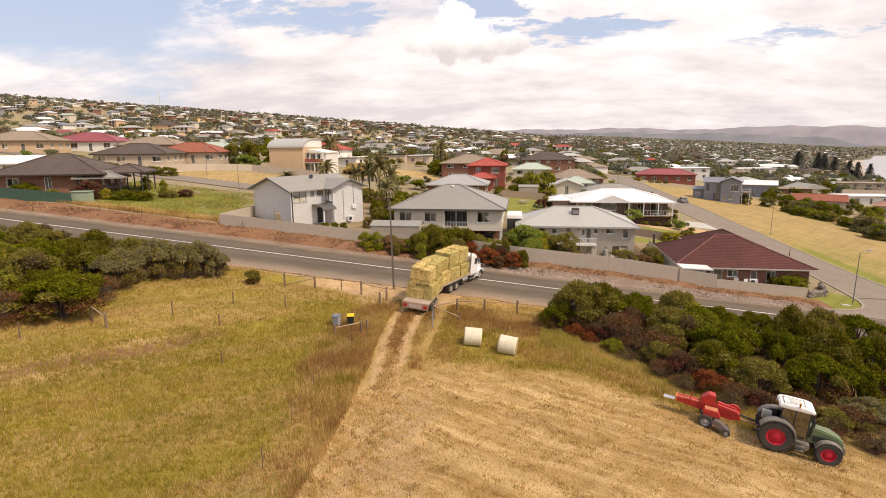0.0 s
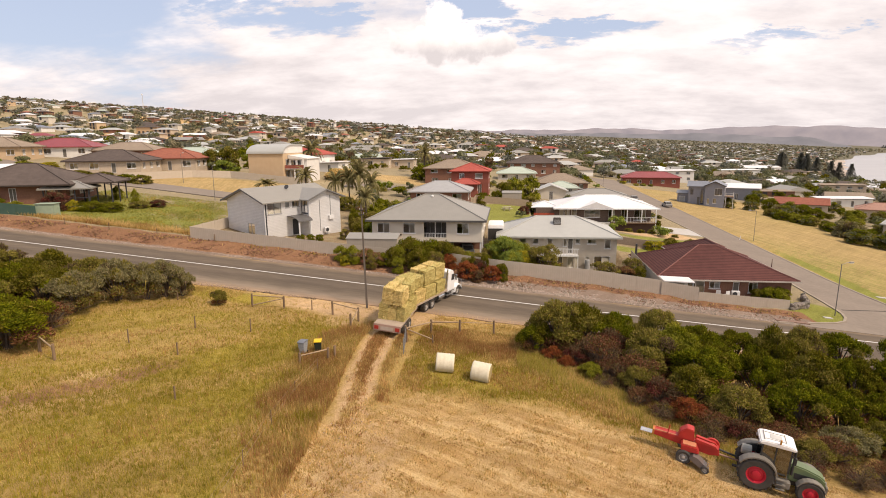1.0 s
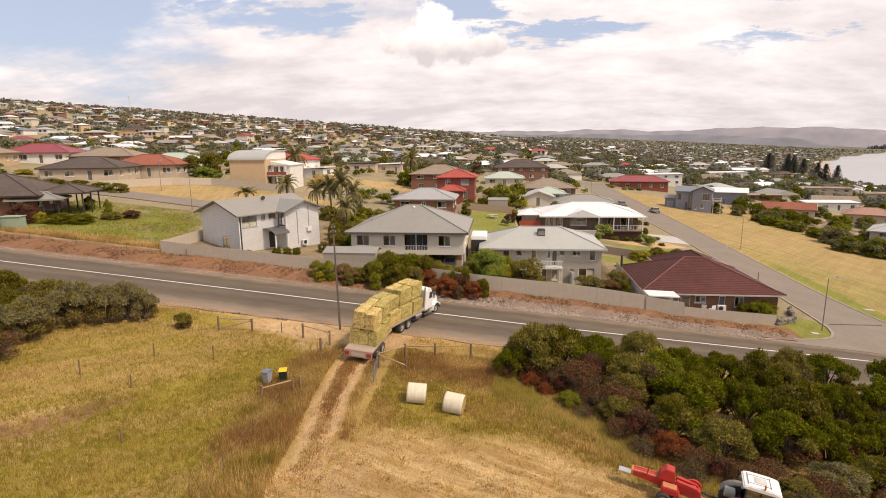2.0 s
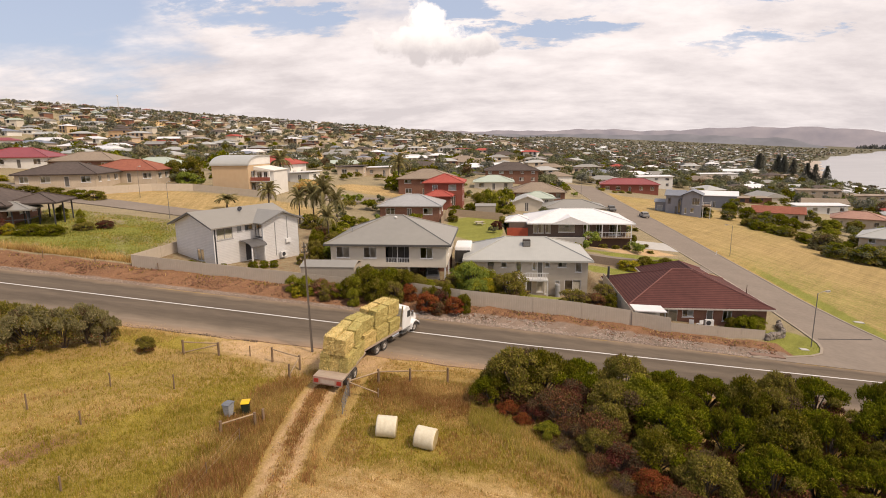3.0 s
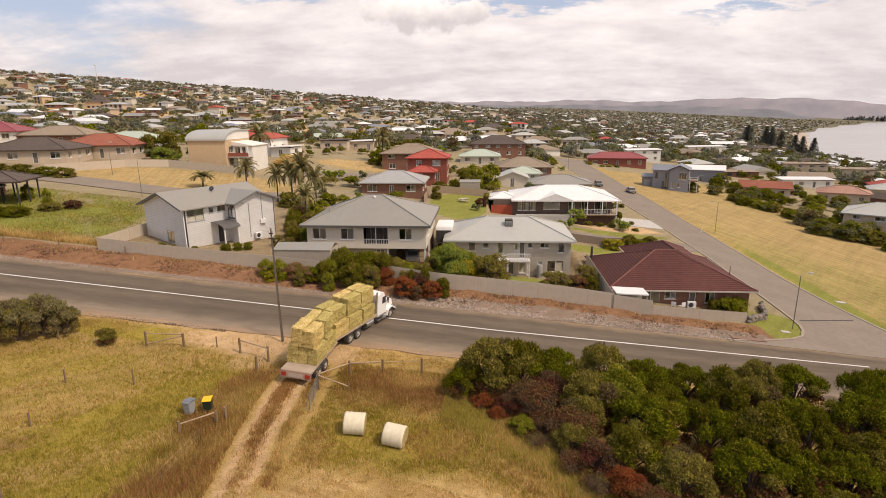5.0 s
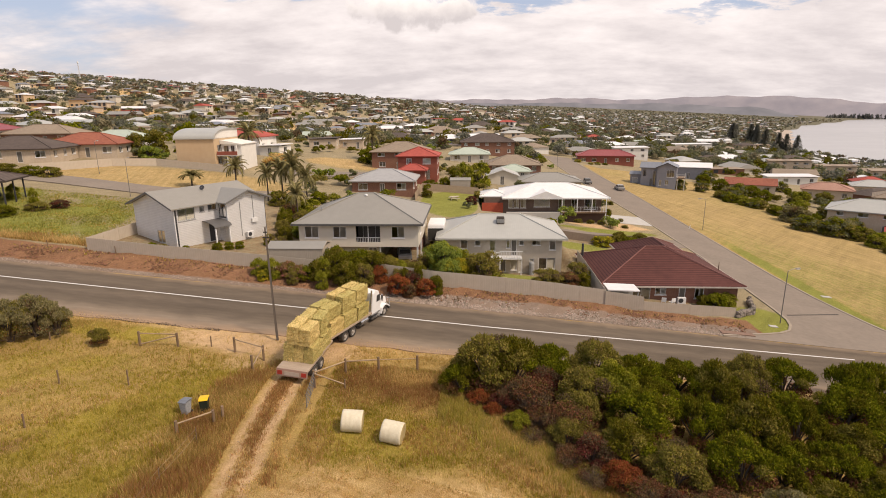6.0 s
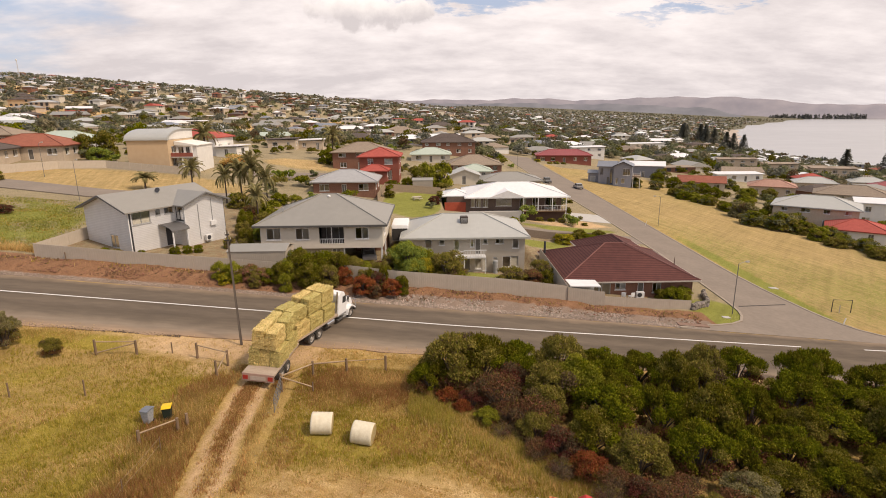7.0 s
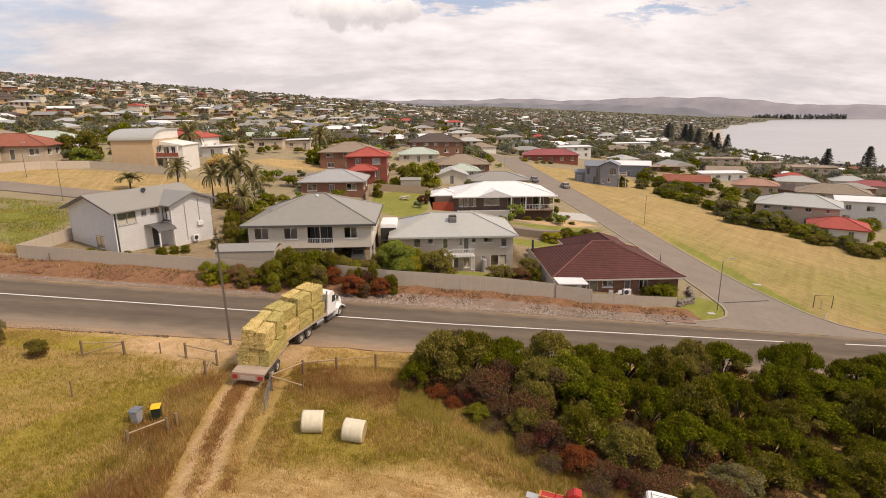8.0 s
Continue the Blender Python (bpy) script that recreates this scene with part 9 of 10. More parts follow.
# caravan between two houses
cv = empty("caravan", pose(1.85, 44.2, gz(1.9, 44.2), 0, 0, 90), "white caravan parked between two houses", "caravan")
bm = bmesh.new()
extrude_profile(bm, [(-2.6, 0.45), (-2.7, 1.6), (-2.5, 2.65), (2.3, 2.7), (2.7, 1.8), (2.5, 0.45)], -1.1, 1.1)
bmesh.ops.bevel(bm, geom=bm.edges[:], offset=0.1, segments=2, affect="EDGES")
part("shell", bm, CAB_WHITE, cv)
bm = bmesh.new()
box(bm, -2.74, -2.62, -1.02, 1.02, 0.6, 2.2)
part("rear_window", bm, BLACK, cv)
for s in (-1, 1):
    wheel(cv, 0, s * 1.0, 0.35, 0.35, 0.22, axis="y", out=-s)
# flat white garden roof beside the brick house
gs = empty("shed", pose(20.9, 26.2, gz(22.5, 27)), "low garden shelter with flat white roof behind a fence", "shed")
bm = bmesh.new()
extrude_profile(bm, [(0, 1.62), (3.3, 1.5), (3.3, 1.62), (0, 1.74)], 0, 2.3)
part("roof", bm, ROOF_WHITE, gs)
bars(gs, "post", TRIM_GREY, [(0.1, 0.2, 0.1, 0.2, -0.3, 1.62), (3.1, 3.2, 0.1, 0.2, -0.6, 1.5), (0.1, 0.2, 2.0, 2.1, -0.3, 1.62), (3.1, 3.2, 2.0, 2.1, -0.6, 1.5)])
bm = bmesh.new()
box(bm, 0.2, 3.1, 2.02, 2.08, -0.4, 1.5)
part("back_panel", bm, TRIM_GREY, gs)


def plastic_chair(x, y, rot):
    c = empty("garden_chair", pose(x, y, gz(x, y) - 0.02, 0, 0, rot), "white plastic garden chair in a back yard", "chair", "garden chairs in the yard")
    bm = bmesh.new()
    box(bm, -0.24, 0.24, -0.24, 0.24, 0.40, 0.44)
    part("seat", bm, TRIM_WHITE, c)
    bm = bmesh.new()
    box(bm, -0.24, 0.24, 0.22, 0.27, 0.44, 0.9)
    part("backrest", bm, TRIM_WHITE, c)
    for sx in (-0.22, 0.18):
        for sy in (-0.22, 0.18):
            bm = bmesh.new()
            box(bm, sx, sx + 0.04, sy, sy + 0.04, 0, 0.40)
            part("leg", bm, TRIM_WHITE, c)


plastic_chair(27.4, 28.0, 160)
plastic_chair(28.3, 28.1, 200)
ac_unit(pose(29.6, 28.9, gz(29.6, 28.9), 0, 0, 0), "large grey-white air conditioner against a brick wall")
# stone retaining edge at the brick house corner
STONE = M("brown_field_stone", (0.26, 0.22, 0.18), (0.15, 0.125, 0.105), 3, 0.9, bump=0.4, rand=0.25)
rw = empty("retaining_wall", pose(0, 0, 0), "rough field-stone retaining edge round a garden corner", "wall")
rs = random.Random(9)
stone_me = None
for k in range(46):
    t = k / 46 * 2
    px, py = (34.4 + 2.7 * t, 26.3 + 1.9 * t) if t < 1 else (37.1 + 1.2 * (t - 1), 28.2 + (t - 1) * 3.6)
    if stone_me is None:
        bm = bmesh.new()
        bmesh.ops.create_icosphere(bm, subdivisions=1, radius=0.5)
        for v in bm.verts:
            v.co *= rs.uniform(0.8, 1.15)
        st = part("stone", bm, STONE, rw)
        stone_me = st.data
    else:
        st = new("stone", stone_me)
        st.parent = rw
    lay = k % 2
    st.matrix_basis = pose(px + rs.uniform(-0.1, 0.1), py + rs.uniform(-0.1, 0.1), gz(px, py) + 0.12 + lay * 0.38, rs.uniform(0, 360), rs.uniform(0, 360), rs.uniform(0, 360))
    st.scale = (rs.uniform(0.5, 0.8), rs.uniform(0.45, 0.7), rs.uniform(0.4, 0.6))
# ---------------------------------------------------------------- far town, far trees, grass


TONE = {"grey_metal": "grey", "pale_metal": "pale grey", "white_metal": "white", "red_tile": "red tiled", "crimson_metal": "crimson", "terracotta_tile": "terracotta", "brown_tile": "brown tiled", "tan_tile": "tan tiled", "faded_pink_tile": "faded pink tiled", "sage_metal": "sage green", "slate_metal": "dark slate"}


def name_house(x, y, z, a, own, mats, h):
    """One of the nearer hillside houses as a thing with wall, roof and each window."""
    rm, wm = mats[own["roof"][0][2]], mats[own["wall"][0][2]]
    tone = TONE[rm.name.replace("roof_", "")]
    o = empty("house", pose(x, y, z, 0, 0, math.degrees(a)), "%s hillside house in %s with a %s roof" % ("single-storey" if h < 4 else "two-storey", wm.name.replace("_", " "), tone), "house", "hillside houses of the town")
    for what, items in own.items():
        for pts, faces, mi in items:
            me = bpy.data.meshes.new(what)
            me.from_pydata(pts, [], faces)
            me.materials.append(mats[mi])
            new(what, me).parent = o


def far_town():
    """Houses past the nearer ones, too many and too small to pick apart."""
    rng = np.random.RandomState(77)
    roofs = [ROOF_GREY, ROOF_PALE, ROOF_WHITE, ROOF_RED, ROOF_CRIMSON, ROOF_TERRA, ROOF_BROWN, ROOF_TAN, ROOF_SAGE, ROOF_SLATE]
    wr = np.array([5, 6, 4.2, 0.35, 0.25, 1.0, 2.4, 4, 0.8, 1.4])
    wl = [W_OFFWHITE, W_CREAM, W_TAN, W_BRICK, W_SAND, W_BLUE]
    ww = np.array([3.2, 2.2, 3.2, 2.6, 0.6, 0.6])
    mats = roofs + wl + [TRIM_DARK]
    V, F, I = [], [], []
    spots = []
    n = 0
    tries = 0
    while n < 3100 and tries < 110000:
        tries += 1
        az = radians(rng.uniform(-58, 50))
        r = 110 + 2900 * rng.uniform(0, 1) ** 1.4
        x, y = 5 + r * math.sin(az), -30 + r * math.cos(az)
        if y < 60 or x > coast_x(y) - 45:
            continue
        if 30 < x < 53 and y < 202:
            continue
        if 47 < x < 95 and y < 175:
            continue
        if r < 235 and x < 60:
            continue
        if -72 < x < -28 and 50 < y < 80 or (-44 < x < -5 and 106 < y < 134):
            continue
        if any((x - p[0]) ** 2 + (y - p[1]) ** 2 < (p[2] + 7) ** 2 for p in PLACED):
            continue
        gap = 16.5 if r < 500 else 15 if x > 60 else 16.5 + 4 * math.sin(x * 0.011) * math.sin(y * 0.013 + 1)
        if any((x - p[0]) ** 2 + (y - p[1]) ** 2 < gap * gap for p in spots):
            continue
        spots.append((x, y))
        n += 1
        a = round(rng.uniform(-1, 1)) * 0.3 + rng.normal(0, 0.08) + (1.57 if rng.uniform() < 0.25 else 0)
        w, d = (rng.uniform(10, 17), rng.uniform(7.5, 10)) if r < 480 else (rng.uniform(8, 14.5), rng.uniform(6.5, 9))
        h = 2.5 if rng.uniform() < 0.84 or r < 420 else 4.9
        z = gz(x, y) - 0.9
        if x > 60 and r > 500 and rng.uniform() < 0.5:
            wr2 = np.array([2, 4, 5, 0.2, 0.1, 0.8, 1, 2, 0.4, 0.5])
        else:
            wr2 = wr
        rm, wm = rng.choice(len(roofs), p=wr2 / wr2.sum()), len(roofs) + rng.choice(len(wl), p=ww / ww.sum())
        c, s = math.cos(a), math.sin(a)
        own = {} if r < 470 else None

        def add(pts, faces, mi, what="wall"):
            if own is not None:
                own.setdefault(what, []).append((pts, faces, mi))
                return
            b = len(V)
            for px, py, pz in pts:
                V.append((x + px * c - py * s, y + px * s + py * c, z + pz))
            for f in faces:
                F.append([b + q for q in f])
                I.append(mi)
        hw, hd = w / 2, d / 2
        add([(-hw, -hd, 0), (hw, -hd, 0), (hw, hd, 0), (-hw, hd, 0), (-hw, -hd, h + 0.6), (hw, -hd, h + 0.6), (hw, hd, h + 0.6), (-hw, hd, h + 0.6)], ((0, 1, 5, 4), (1, 2, 6, 5), (2, 3, 7, 6), (3, 0, 4, 7)), wm)
        o = 0.6
        e, H = h + 0.6, h + 0.6 + (hd + o) * (0.33 if rng.uniform() < 0.85 else 0.08)
        k = hd if rng.uniform() < 0.7 else 0
        add([(-hw - o, -hd - o, e), (hw + o, -hd - o, e), (hw + o, hd + o, e), (-hw - o, hd + o, e), (-hw + k, 0, H), (hw - k, 0, H)], ((0, 1, 5, 4), (1, 2, 5), (2, 3, 4, 5), (3, 0, 4), (3, 2, 1, 0)), rm, "roof")
        for lev in range(2 if h > 4 else 1):
            for q in range(int(w / 3.4)):
                if rng.uniform() < 0.2:
                    continue
                px = -hw + 1.2 + q * 3.3
                v0 = 0.6 + lev * 2.6 + (0.1 if rng.uniform() < 0.4 else 0.9)
                add([(px, -hd - 0.06, v0), (px + 1.7, -hd - 0.06, v0), (px + 1.7, -hd - 0.06, 0.6 + lev * 2.6 + 2.2), (px, -hd - 0.06, 0.6 + lev * 2.6 + 2.2), (px, -hd + 0.05, v0), (px + 1.7, -hd + 0.05, v0), (px + 1.7, -hd + 0.05, 0.6 + lev * 2.6 + 2.2), (px, -hd + 0.05, 0.6 + lev * 2.6 + 2.2)], ((0, 1, 2, 3), (0, 4, 5, 1), (2, 6, 7, 3), (0, 3, 7, 4), (1, 5, 6, 2)), len(mats) - 1, "window")
        if own is not None:
            name_house(x, y, z, a, own, mats, h)
    me = bpy.data.meshes.new("distant_houses")
    me.from_pydata(V, [], F)
    for m in mats:
        me.materials.append(m)
    me.polygons.foreach_set("material_index", np.array(I, np.int32))
    tagged(new("distant_houses", me), "hillside of many small distant houses with mixed roofs", "houses", kind="stuff")
    return spots


SPOTS = far_town()


def far_trees():
    rng = np.random.RandomState(31)
    C, S = [], []
    tries = 0
    while len(C) < 17000 and tries < 170000:
        tries += 1
        az = radians(rng.uniform(-60, 52))
        r = 105 + 3500 * rng.uniform(0, 1) ** 1.3
        x, y = 5 + r * math.sin(az), -30 + r * math.cos(az)
        if y < 55 or x > coast_x(y) - 12:
            continue
        if 33 < x < 52 and y < 200 or (47 < x < 90 and y < 178 and x < 66 + (178 - y) * 0.1) or (-72 < x < -28 and 48 < y < 80) or (-44 < x < -5 and 106 < y < 134):
            continue
        if any((x - p[0]) ** 2 + (y - p[1]) ** 2 < (p[2] * 0.8) ** 2 for p in PLACED):
            continue
        if r < 500 and any((x - p[0]) ** 2 + (y - p[1]) ** 2 < 64 for p in SPOTS):
            continue
        if r < (200 if x < 60 else 270):
            continue
        if 60 < x < 420 and r < 650 and rng.uniform() < 0.45:
            continue
        if x < 40 and rng.uniform() < (0.66 if r < 420 else 0.60):
            continue
        if x >= 40 and r > 600 and rng.uniform() < 0.60:
            continue
        dens = (0.5 if coast_x(y) - x < 160 and r < 1400 else 0) + 0.55 + 0.45 * math.sin(x * 0.021 + 1) * math.sin(y * 0.017) + (0.35 if (x > 60 and r > 250) else 0)
        if rng.uniform() > dens:
            continue
        C.append((x, y, gz(x, y)))
        S.append(rng.uniform(1.2, 3.2) * (1.0 + (min(0.5, r / 3000) if x > 40 else min(0.4, r / 3000))))
    C, S = np.array(C), np.array(S)
    dist = np.hypot(C[:, 0], C[:, 1])
    groups = []
    for sel, k, share in ((dist < 480, 240, 0.135), ((dist >= 480) & (dist < 1100), 50, 0.27), (dist >= 1100, 18, 0.42)):
        c, sz = C[sel], S[sel]
        n = len(c)
        d = rng.normal(0, 1, (n, k, 3))
        d /= np.linalg.norm(d, axis=2)[..., None]
        d[..., 2] = np.abs(d[..., 2]) - 0.25
        hgt = rng.uniform(0.75, 1.35, (n, 1, 1))
        # two or three rounded heads to a tree
        head = rng.normal(0, 0.42, (n, 3, 3)) * np.array([1, 1, 0.35])
        off = np.take_along_axis(head, rng.randint(0, 3, (n, k))[..., None].repeat(3, 2), 1)
        P0 = c[:, None, :] + np.array([0, 0, 1]) * sz[:, None, None] * 0.7 * hgt + (off + d * rng.uniform(0.45, 0.75, (n, k, 1))) * sz[:, None, None] * np.concatenate([np.ones((n, 1, 2)), hgt], 2)
        P = leaf_quads(rng, P0.reshape(-1, 3), d.reshape(-1, 3) + np.array([0, 0, 0.3]), 1.0, 0.8)
        cen = P.mean(1, keepdims=True)
        groups.append((cen + (P - cen) * np.repeat(sz * share, k)[:, None, None], np.repeat(np.nonzero(sel)[0], k)))
    P, owner = np.concatenate([g[0] for g in groups]), np.concatenate([g[1] for g in groups])
    n = len(C)
    near = np.hypot(C[:, 0], C[:, 1]) < 450
    # the farther trees take more of the leaves greyed for haze
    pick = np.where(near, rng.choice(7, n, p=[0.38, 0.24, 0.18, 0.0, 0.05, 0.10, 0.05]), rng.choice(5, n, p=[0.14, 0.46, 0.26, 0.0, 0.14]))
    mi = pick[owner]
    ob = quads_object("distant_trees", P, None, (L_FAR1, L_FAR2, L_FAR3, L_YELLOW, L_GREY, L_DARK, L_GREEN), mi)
    tagged(ob, "scattered distant trees and shrubs among the houses", "trees", kind="stuff")


far_trees()


# ---------------------------------------------------------------- grass
def grass(name, n, sampler, mats, weights, hmin, hmax, label, seed, width=0.011, blades=4, drifts=0.6, rows=None):
    """Tufts of thin bent blades."""
    rng = np.random.RandomState(seed)
    xy = sampler(rng, n)
    n = len(xy)
    z = ground_z(xy[:, 0], xy[:, 1]) + bumps(xy[:, 0], xy[:, 1]) * smooth01(11.5, 9.5, xy[:, 1])
    P, idx = [], []
    # tufts of a tone keep together in drifts
    drift = 0.5 + 0.25 * (np.sin(xy[:, 0] * 0.9 + 1.7 * np.sin(xy[:, 1] * 0.6 + seed)) + np.sin(xy[:, 1] * 1.1 + 1.3 * np.sin(xy[:, 0] * 0.5 + seed)))
    if rows:
        # long streaks left by the mower
        turn, often = rows
        v = often * (xy[:, 0] * math.sin(radians(turn)) + xy[:, 1] * math.cos(radians(turn)))
        drift = 0.5 + 0.22 * (np.sin(v + 0.7 * np.sin(xy[:, 0] * 0.3)) + np.sin(v * 2.3 + 0.9 * np.sin(xy[:, 0] * 0.45 + 1)))
    u = np.where(rng.uniform(0, 1, n) < drifts, np.clip(drift + rng.normal(0, 0.10, n), 0, 0.999), rng.uniform(0, 1, n))
    tone = np.searchsorted(np.cumsum(np.array(weights) / sum(weights)), u).clip(0, len(mats) - 1)
    for b in range(blades):
        h = rng.uniform(hmin, hmax, n)
        a = rng.uniform(0, 6.283, n)
        lean = rng.uniform(0.1, 0.55, n) * h
        ox, oy = rng.normal(0, 0.06, n), rng.normal(0, 0.06, n)
        base = np.stack([xy[:, 0] + ox, xy[:, 1] + oy, z - 0.03], 1)
        tip = base + np.stack([np.cos(a) * lean, np.sin(a) * lean, h], 1)
        sd = np.stack([-np.sin(a), np.cos(a), np.zeros(n)], 1) * width * rng.uniform(0.7, 1.5, (n, 1))
        P.append(np.stack([base - sd * 1.2, base + sd * 1.2, tip], 1))
        idx.append(tone)
    ob = quads_object(name, np.concatenate(P), None, mats, np.concatenate(idx))
    return tagged(ob, label, "grass", kind="stuff")


G_GOLD = leaf_material("grass_gold", (0.57, 0.41, 0.145), (0.43, 0.30, 0.09), 0.3, 0.5)
G_PALE = leaf_material("grass_pale", (0.76, 0.56, 0.24), (0.60, 0.42, 0.16), 0.25, 0.5)
G_GREEN = leaf_material("grass_green", (0.41, 0.335, 0.050), (0.28, 0.230, 0.034), 0.3, 0.5)
G_WEED = leaf_material("grass_weed", (0.56, 0.47, 0.11), (0.40, 0.335, 0.07), 0.3, 0.5)
G_BROWN = leaf_material("grass_rust", (0.46, 0.255, 0.10), (0.33, 0.175, 0.066), 0.3, 0.5)


def keep(fn):
    def s(rng, n):
        out = np.zeros((0, 2))
        while len(out) < n:
            p = fn(rng, n)
            out = np.concatenate([out, p])
        return out[:n]
    return s


def patchy(p, k=0.0):
    return np.sin(p[:, 0] * 0.7 + 1.3 * np.sin(p[:, 1] * 0.45)) + np.sin(p[:, 1] * 0.9 + np.sin(p[:, 0] * 0.6)) + k


def left_field(rng, n):
    p = np.stack([rng.uniform(-34, -5.6, n), rng.uniform(-34, 9.0, n)], 1)
    tx = track_x(p[:, 1])
    ln = np.abs(p[:, 1] + 8.1 - 1.27 * (p[:, 0] + 19.2)) / 1.62
    bare = (np.hypot((p[:, 0] + 10) / 11, (p[:, 1] - 9.6) / 2.4) < 1) | (np.hypot((p[:, 0] + 9.5) / 2.2, (p[:, 1] - 6.4) / 1.5) < 1)
    return p[(p[:, 0] < tx - 1.35) & (~bare | (rng.uniform(0, 1, n) < 0.08)) & ((ln > 1.3) | (p[:, 0] > -14) | (rng.uniform(0, 1, n) < 0.15))]


def right_verge(rng, n):
    p = np.stack([rng.uniform(-3.2, 16, n), rng.uniform(-6.5, 8.0, n)], 1)
    lim = np.interp(p[:, 0], [-3.2, 2, 6, 10, 16], [-4.0, -3.6, -3.2, -4.8, -7.4])
    top = np.interp(p[:, 0], [-3.2, 4, 8, 16], [8.0, 8.5, 3.5, -4.5])
    near_bale = np.minimum(np.hypot(p[:, 0] + 0.5, p[:, 1] + 1.1), np.hypot(p[:, 0] - 2, p[:, 1] + 1.9)) < rng.uniform(0.1, 1.7, n)
    return p[(p[:, 1] > lim + rng.normal(0, 0.5, n)) & (p[:, 1] < top) & ~near_bale & (p[:, 0] > track_x(p[:, 1]) + 1.3)]


def green_patch(rng, n):
    p = np.stack([rng.uniform(-30, -8, n), rng.uniform(-30, 7, n)], 1)
    lo, hi = band_edges(p[:, 1])
    return p[(p[:, 0] < lo + rng.normal(0, 0.8, n)) & (p[:, 0] > hi + rng.normal(0, 1.2, n))]


def rust_belt(rng, n):
    p = np.stack([rng.uniform(-12, -5.5, n), np.abs(rng.normal(0, 9, n)) * -1 + 7.5], 1)
    lo, hi = band_edges(p[:, 1])
    return p[(p[:, 1] < 3.5 + rng.normal(0, 1.2, n)) & (p[:, 0] > lo + rng.normal(0, 0.6, n)) & (p[:, 0] < track_x(p[:, 1]) - 1.2 - np.abs(rng.normal(0, 0.3, n)))]


def stubble_area(rng, n):
    p = np.stack([rng.uniform(-6.5, 26, n), rng.uniform(-34, -3.5, n)], 1)
    lim = np.interp(p[:, 0], [-3, 3.5, 8, 14, 26], [-3.8, -4.2, -4.6, -7, -9])
    tx = track_x(p[:, 1])
    return p[(p[:, 1] < lim) & (p[:, 0] > tx + 1.3 - rng.uniform(0, 0.5, n) - 2.3 * np.clip((-5 - p[:, 1]) / 5, 0, 1))]


def track_crown(rng, n):
    y = 6 - np.abs(rng.normal(0, 6.5, n))
    return np.stack([track_x(y) + rng.normal(0, 0.26, n), y], 1)


def track_edges(rng, n):
    y = rng.uniform(-34, 7, n)
    s = np.where((rng.uniform(0, 1, n) < 0.5) & (y > -6), 1, -1)
    return np.stack([track_x(y) + s * (1.25 + np.abs(rng.normal(0, 0.35, n))), y], 1)


def weed_fringe(rng, n):
    x = rng.uniform(4.5, 19, n)
    y = np.interp(x, [4.5, 8, 12, 16, 19], [3.6, 1.4, -2.4, -5.2, -6.6]) + rng.normal(0, 1.0, n)
    return np.stack([x, y], 1)


def rust_patch(rng, n):
    p = np.stack([rng.normal(2.6, 2.6, n), rng.normal(5.4, 1.1, n)], 1)
    return p[(p[:, 0] > -3.0) & (p[:, 1] < 8)]


def road_verge(rng, n):
    p = np.stack([rng.uniform(-26, 30, n), rng.normal(9.6, 0.8, n)], 1)
    return p[(p[:, 0] > -2.5) | (p[:, 0] < -20) | (rng.uniform(0, 1, n) < 0.12)]


def far_bank(rng, n):
    p = np.stack([rng.uniform(-60, 34, n), rng.normal(24.4, 0.5, n)], 1)
    return p


grass("field_grass", 40000, keep(left_field), (G_GOLD, G_GREEN, G_PALE, G_BROWN), (2.2, 5.8, 1.3, 2.3), 0.06, 0.26, "long dry yellow-green paddock grass", 1, 0.011, 4, 0.75, (-43.5, 0.62))
grass("green_grass", 26000, keep(green_patch), (G_GREEN, G_GOLD), (6, 1.2), 0.08, 0.32, "patch of greener paddock grass beside bins", 2)
grass("rust_belt_grass", 15000, keep(rust_belt), (G_BROWN, G_GOLD, G_PALE, G_GREEN), (4.4, 2.4, 2.2, 2), 0.15, 0.55, "tall rust-brown seeding grass along the track", 14, 0.012)
grass("verge_grass", 26000, keep(right_verge), (G_GOLD, G_BROWN, G_GREEN, G_PALE), (2.4, 2.0, 4.6, 3.0), 0.06, 0.28, "rough rust and green grass beside scrub", 3)
grass("stubble", 100000, keep(stubble_area), (G_PALE, G_GOLD, G_BROWN), (4, 3, 1.6), 0.03, 0.13, "short mown straw-coloured stubble", 4, 0.017, 3, 0.7, (19, 2.9))
grass("weed_fringe", 17000, keep(weed_fringe), (G_WEED, G_PALE, G_GREEN, G_BROWN), (6, 3, 1.6, 1), 0.15, 0.5, "tall yellow-green weeds along the scrub edge", 11, 0.014)
grass("rust_grass", 10000, keep(rust_patch), (G_BROWN, G_GOLD, G_PALE), (5, 1.5, 2), 0.12, 0.42, "patch of rust-brown dry grass beside a gate", 12, 0.013)
grass("track_crown_grass", 3600, keep(track_crown), (G_GOLD, G_BROWN, G_PALE), (2, 4, 2), 0.06, 0.22, "dry grass strip along the track", 5)
grass("track_edge_grass", 7000, keep(track_edges), (G_BROWN, G_GOLD, G_PALE), (4, 3, 3), 0.10, 0.36, "dry straw-coloured grass edging the track", 6)
grass("road_verge_grass", 9000, keep(road_verge), (G_GOLD, G_PALE, G_GREEN), (4, 3, 1), 0.06, 0.22, "short dry grass on the road verge", 7)


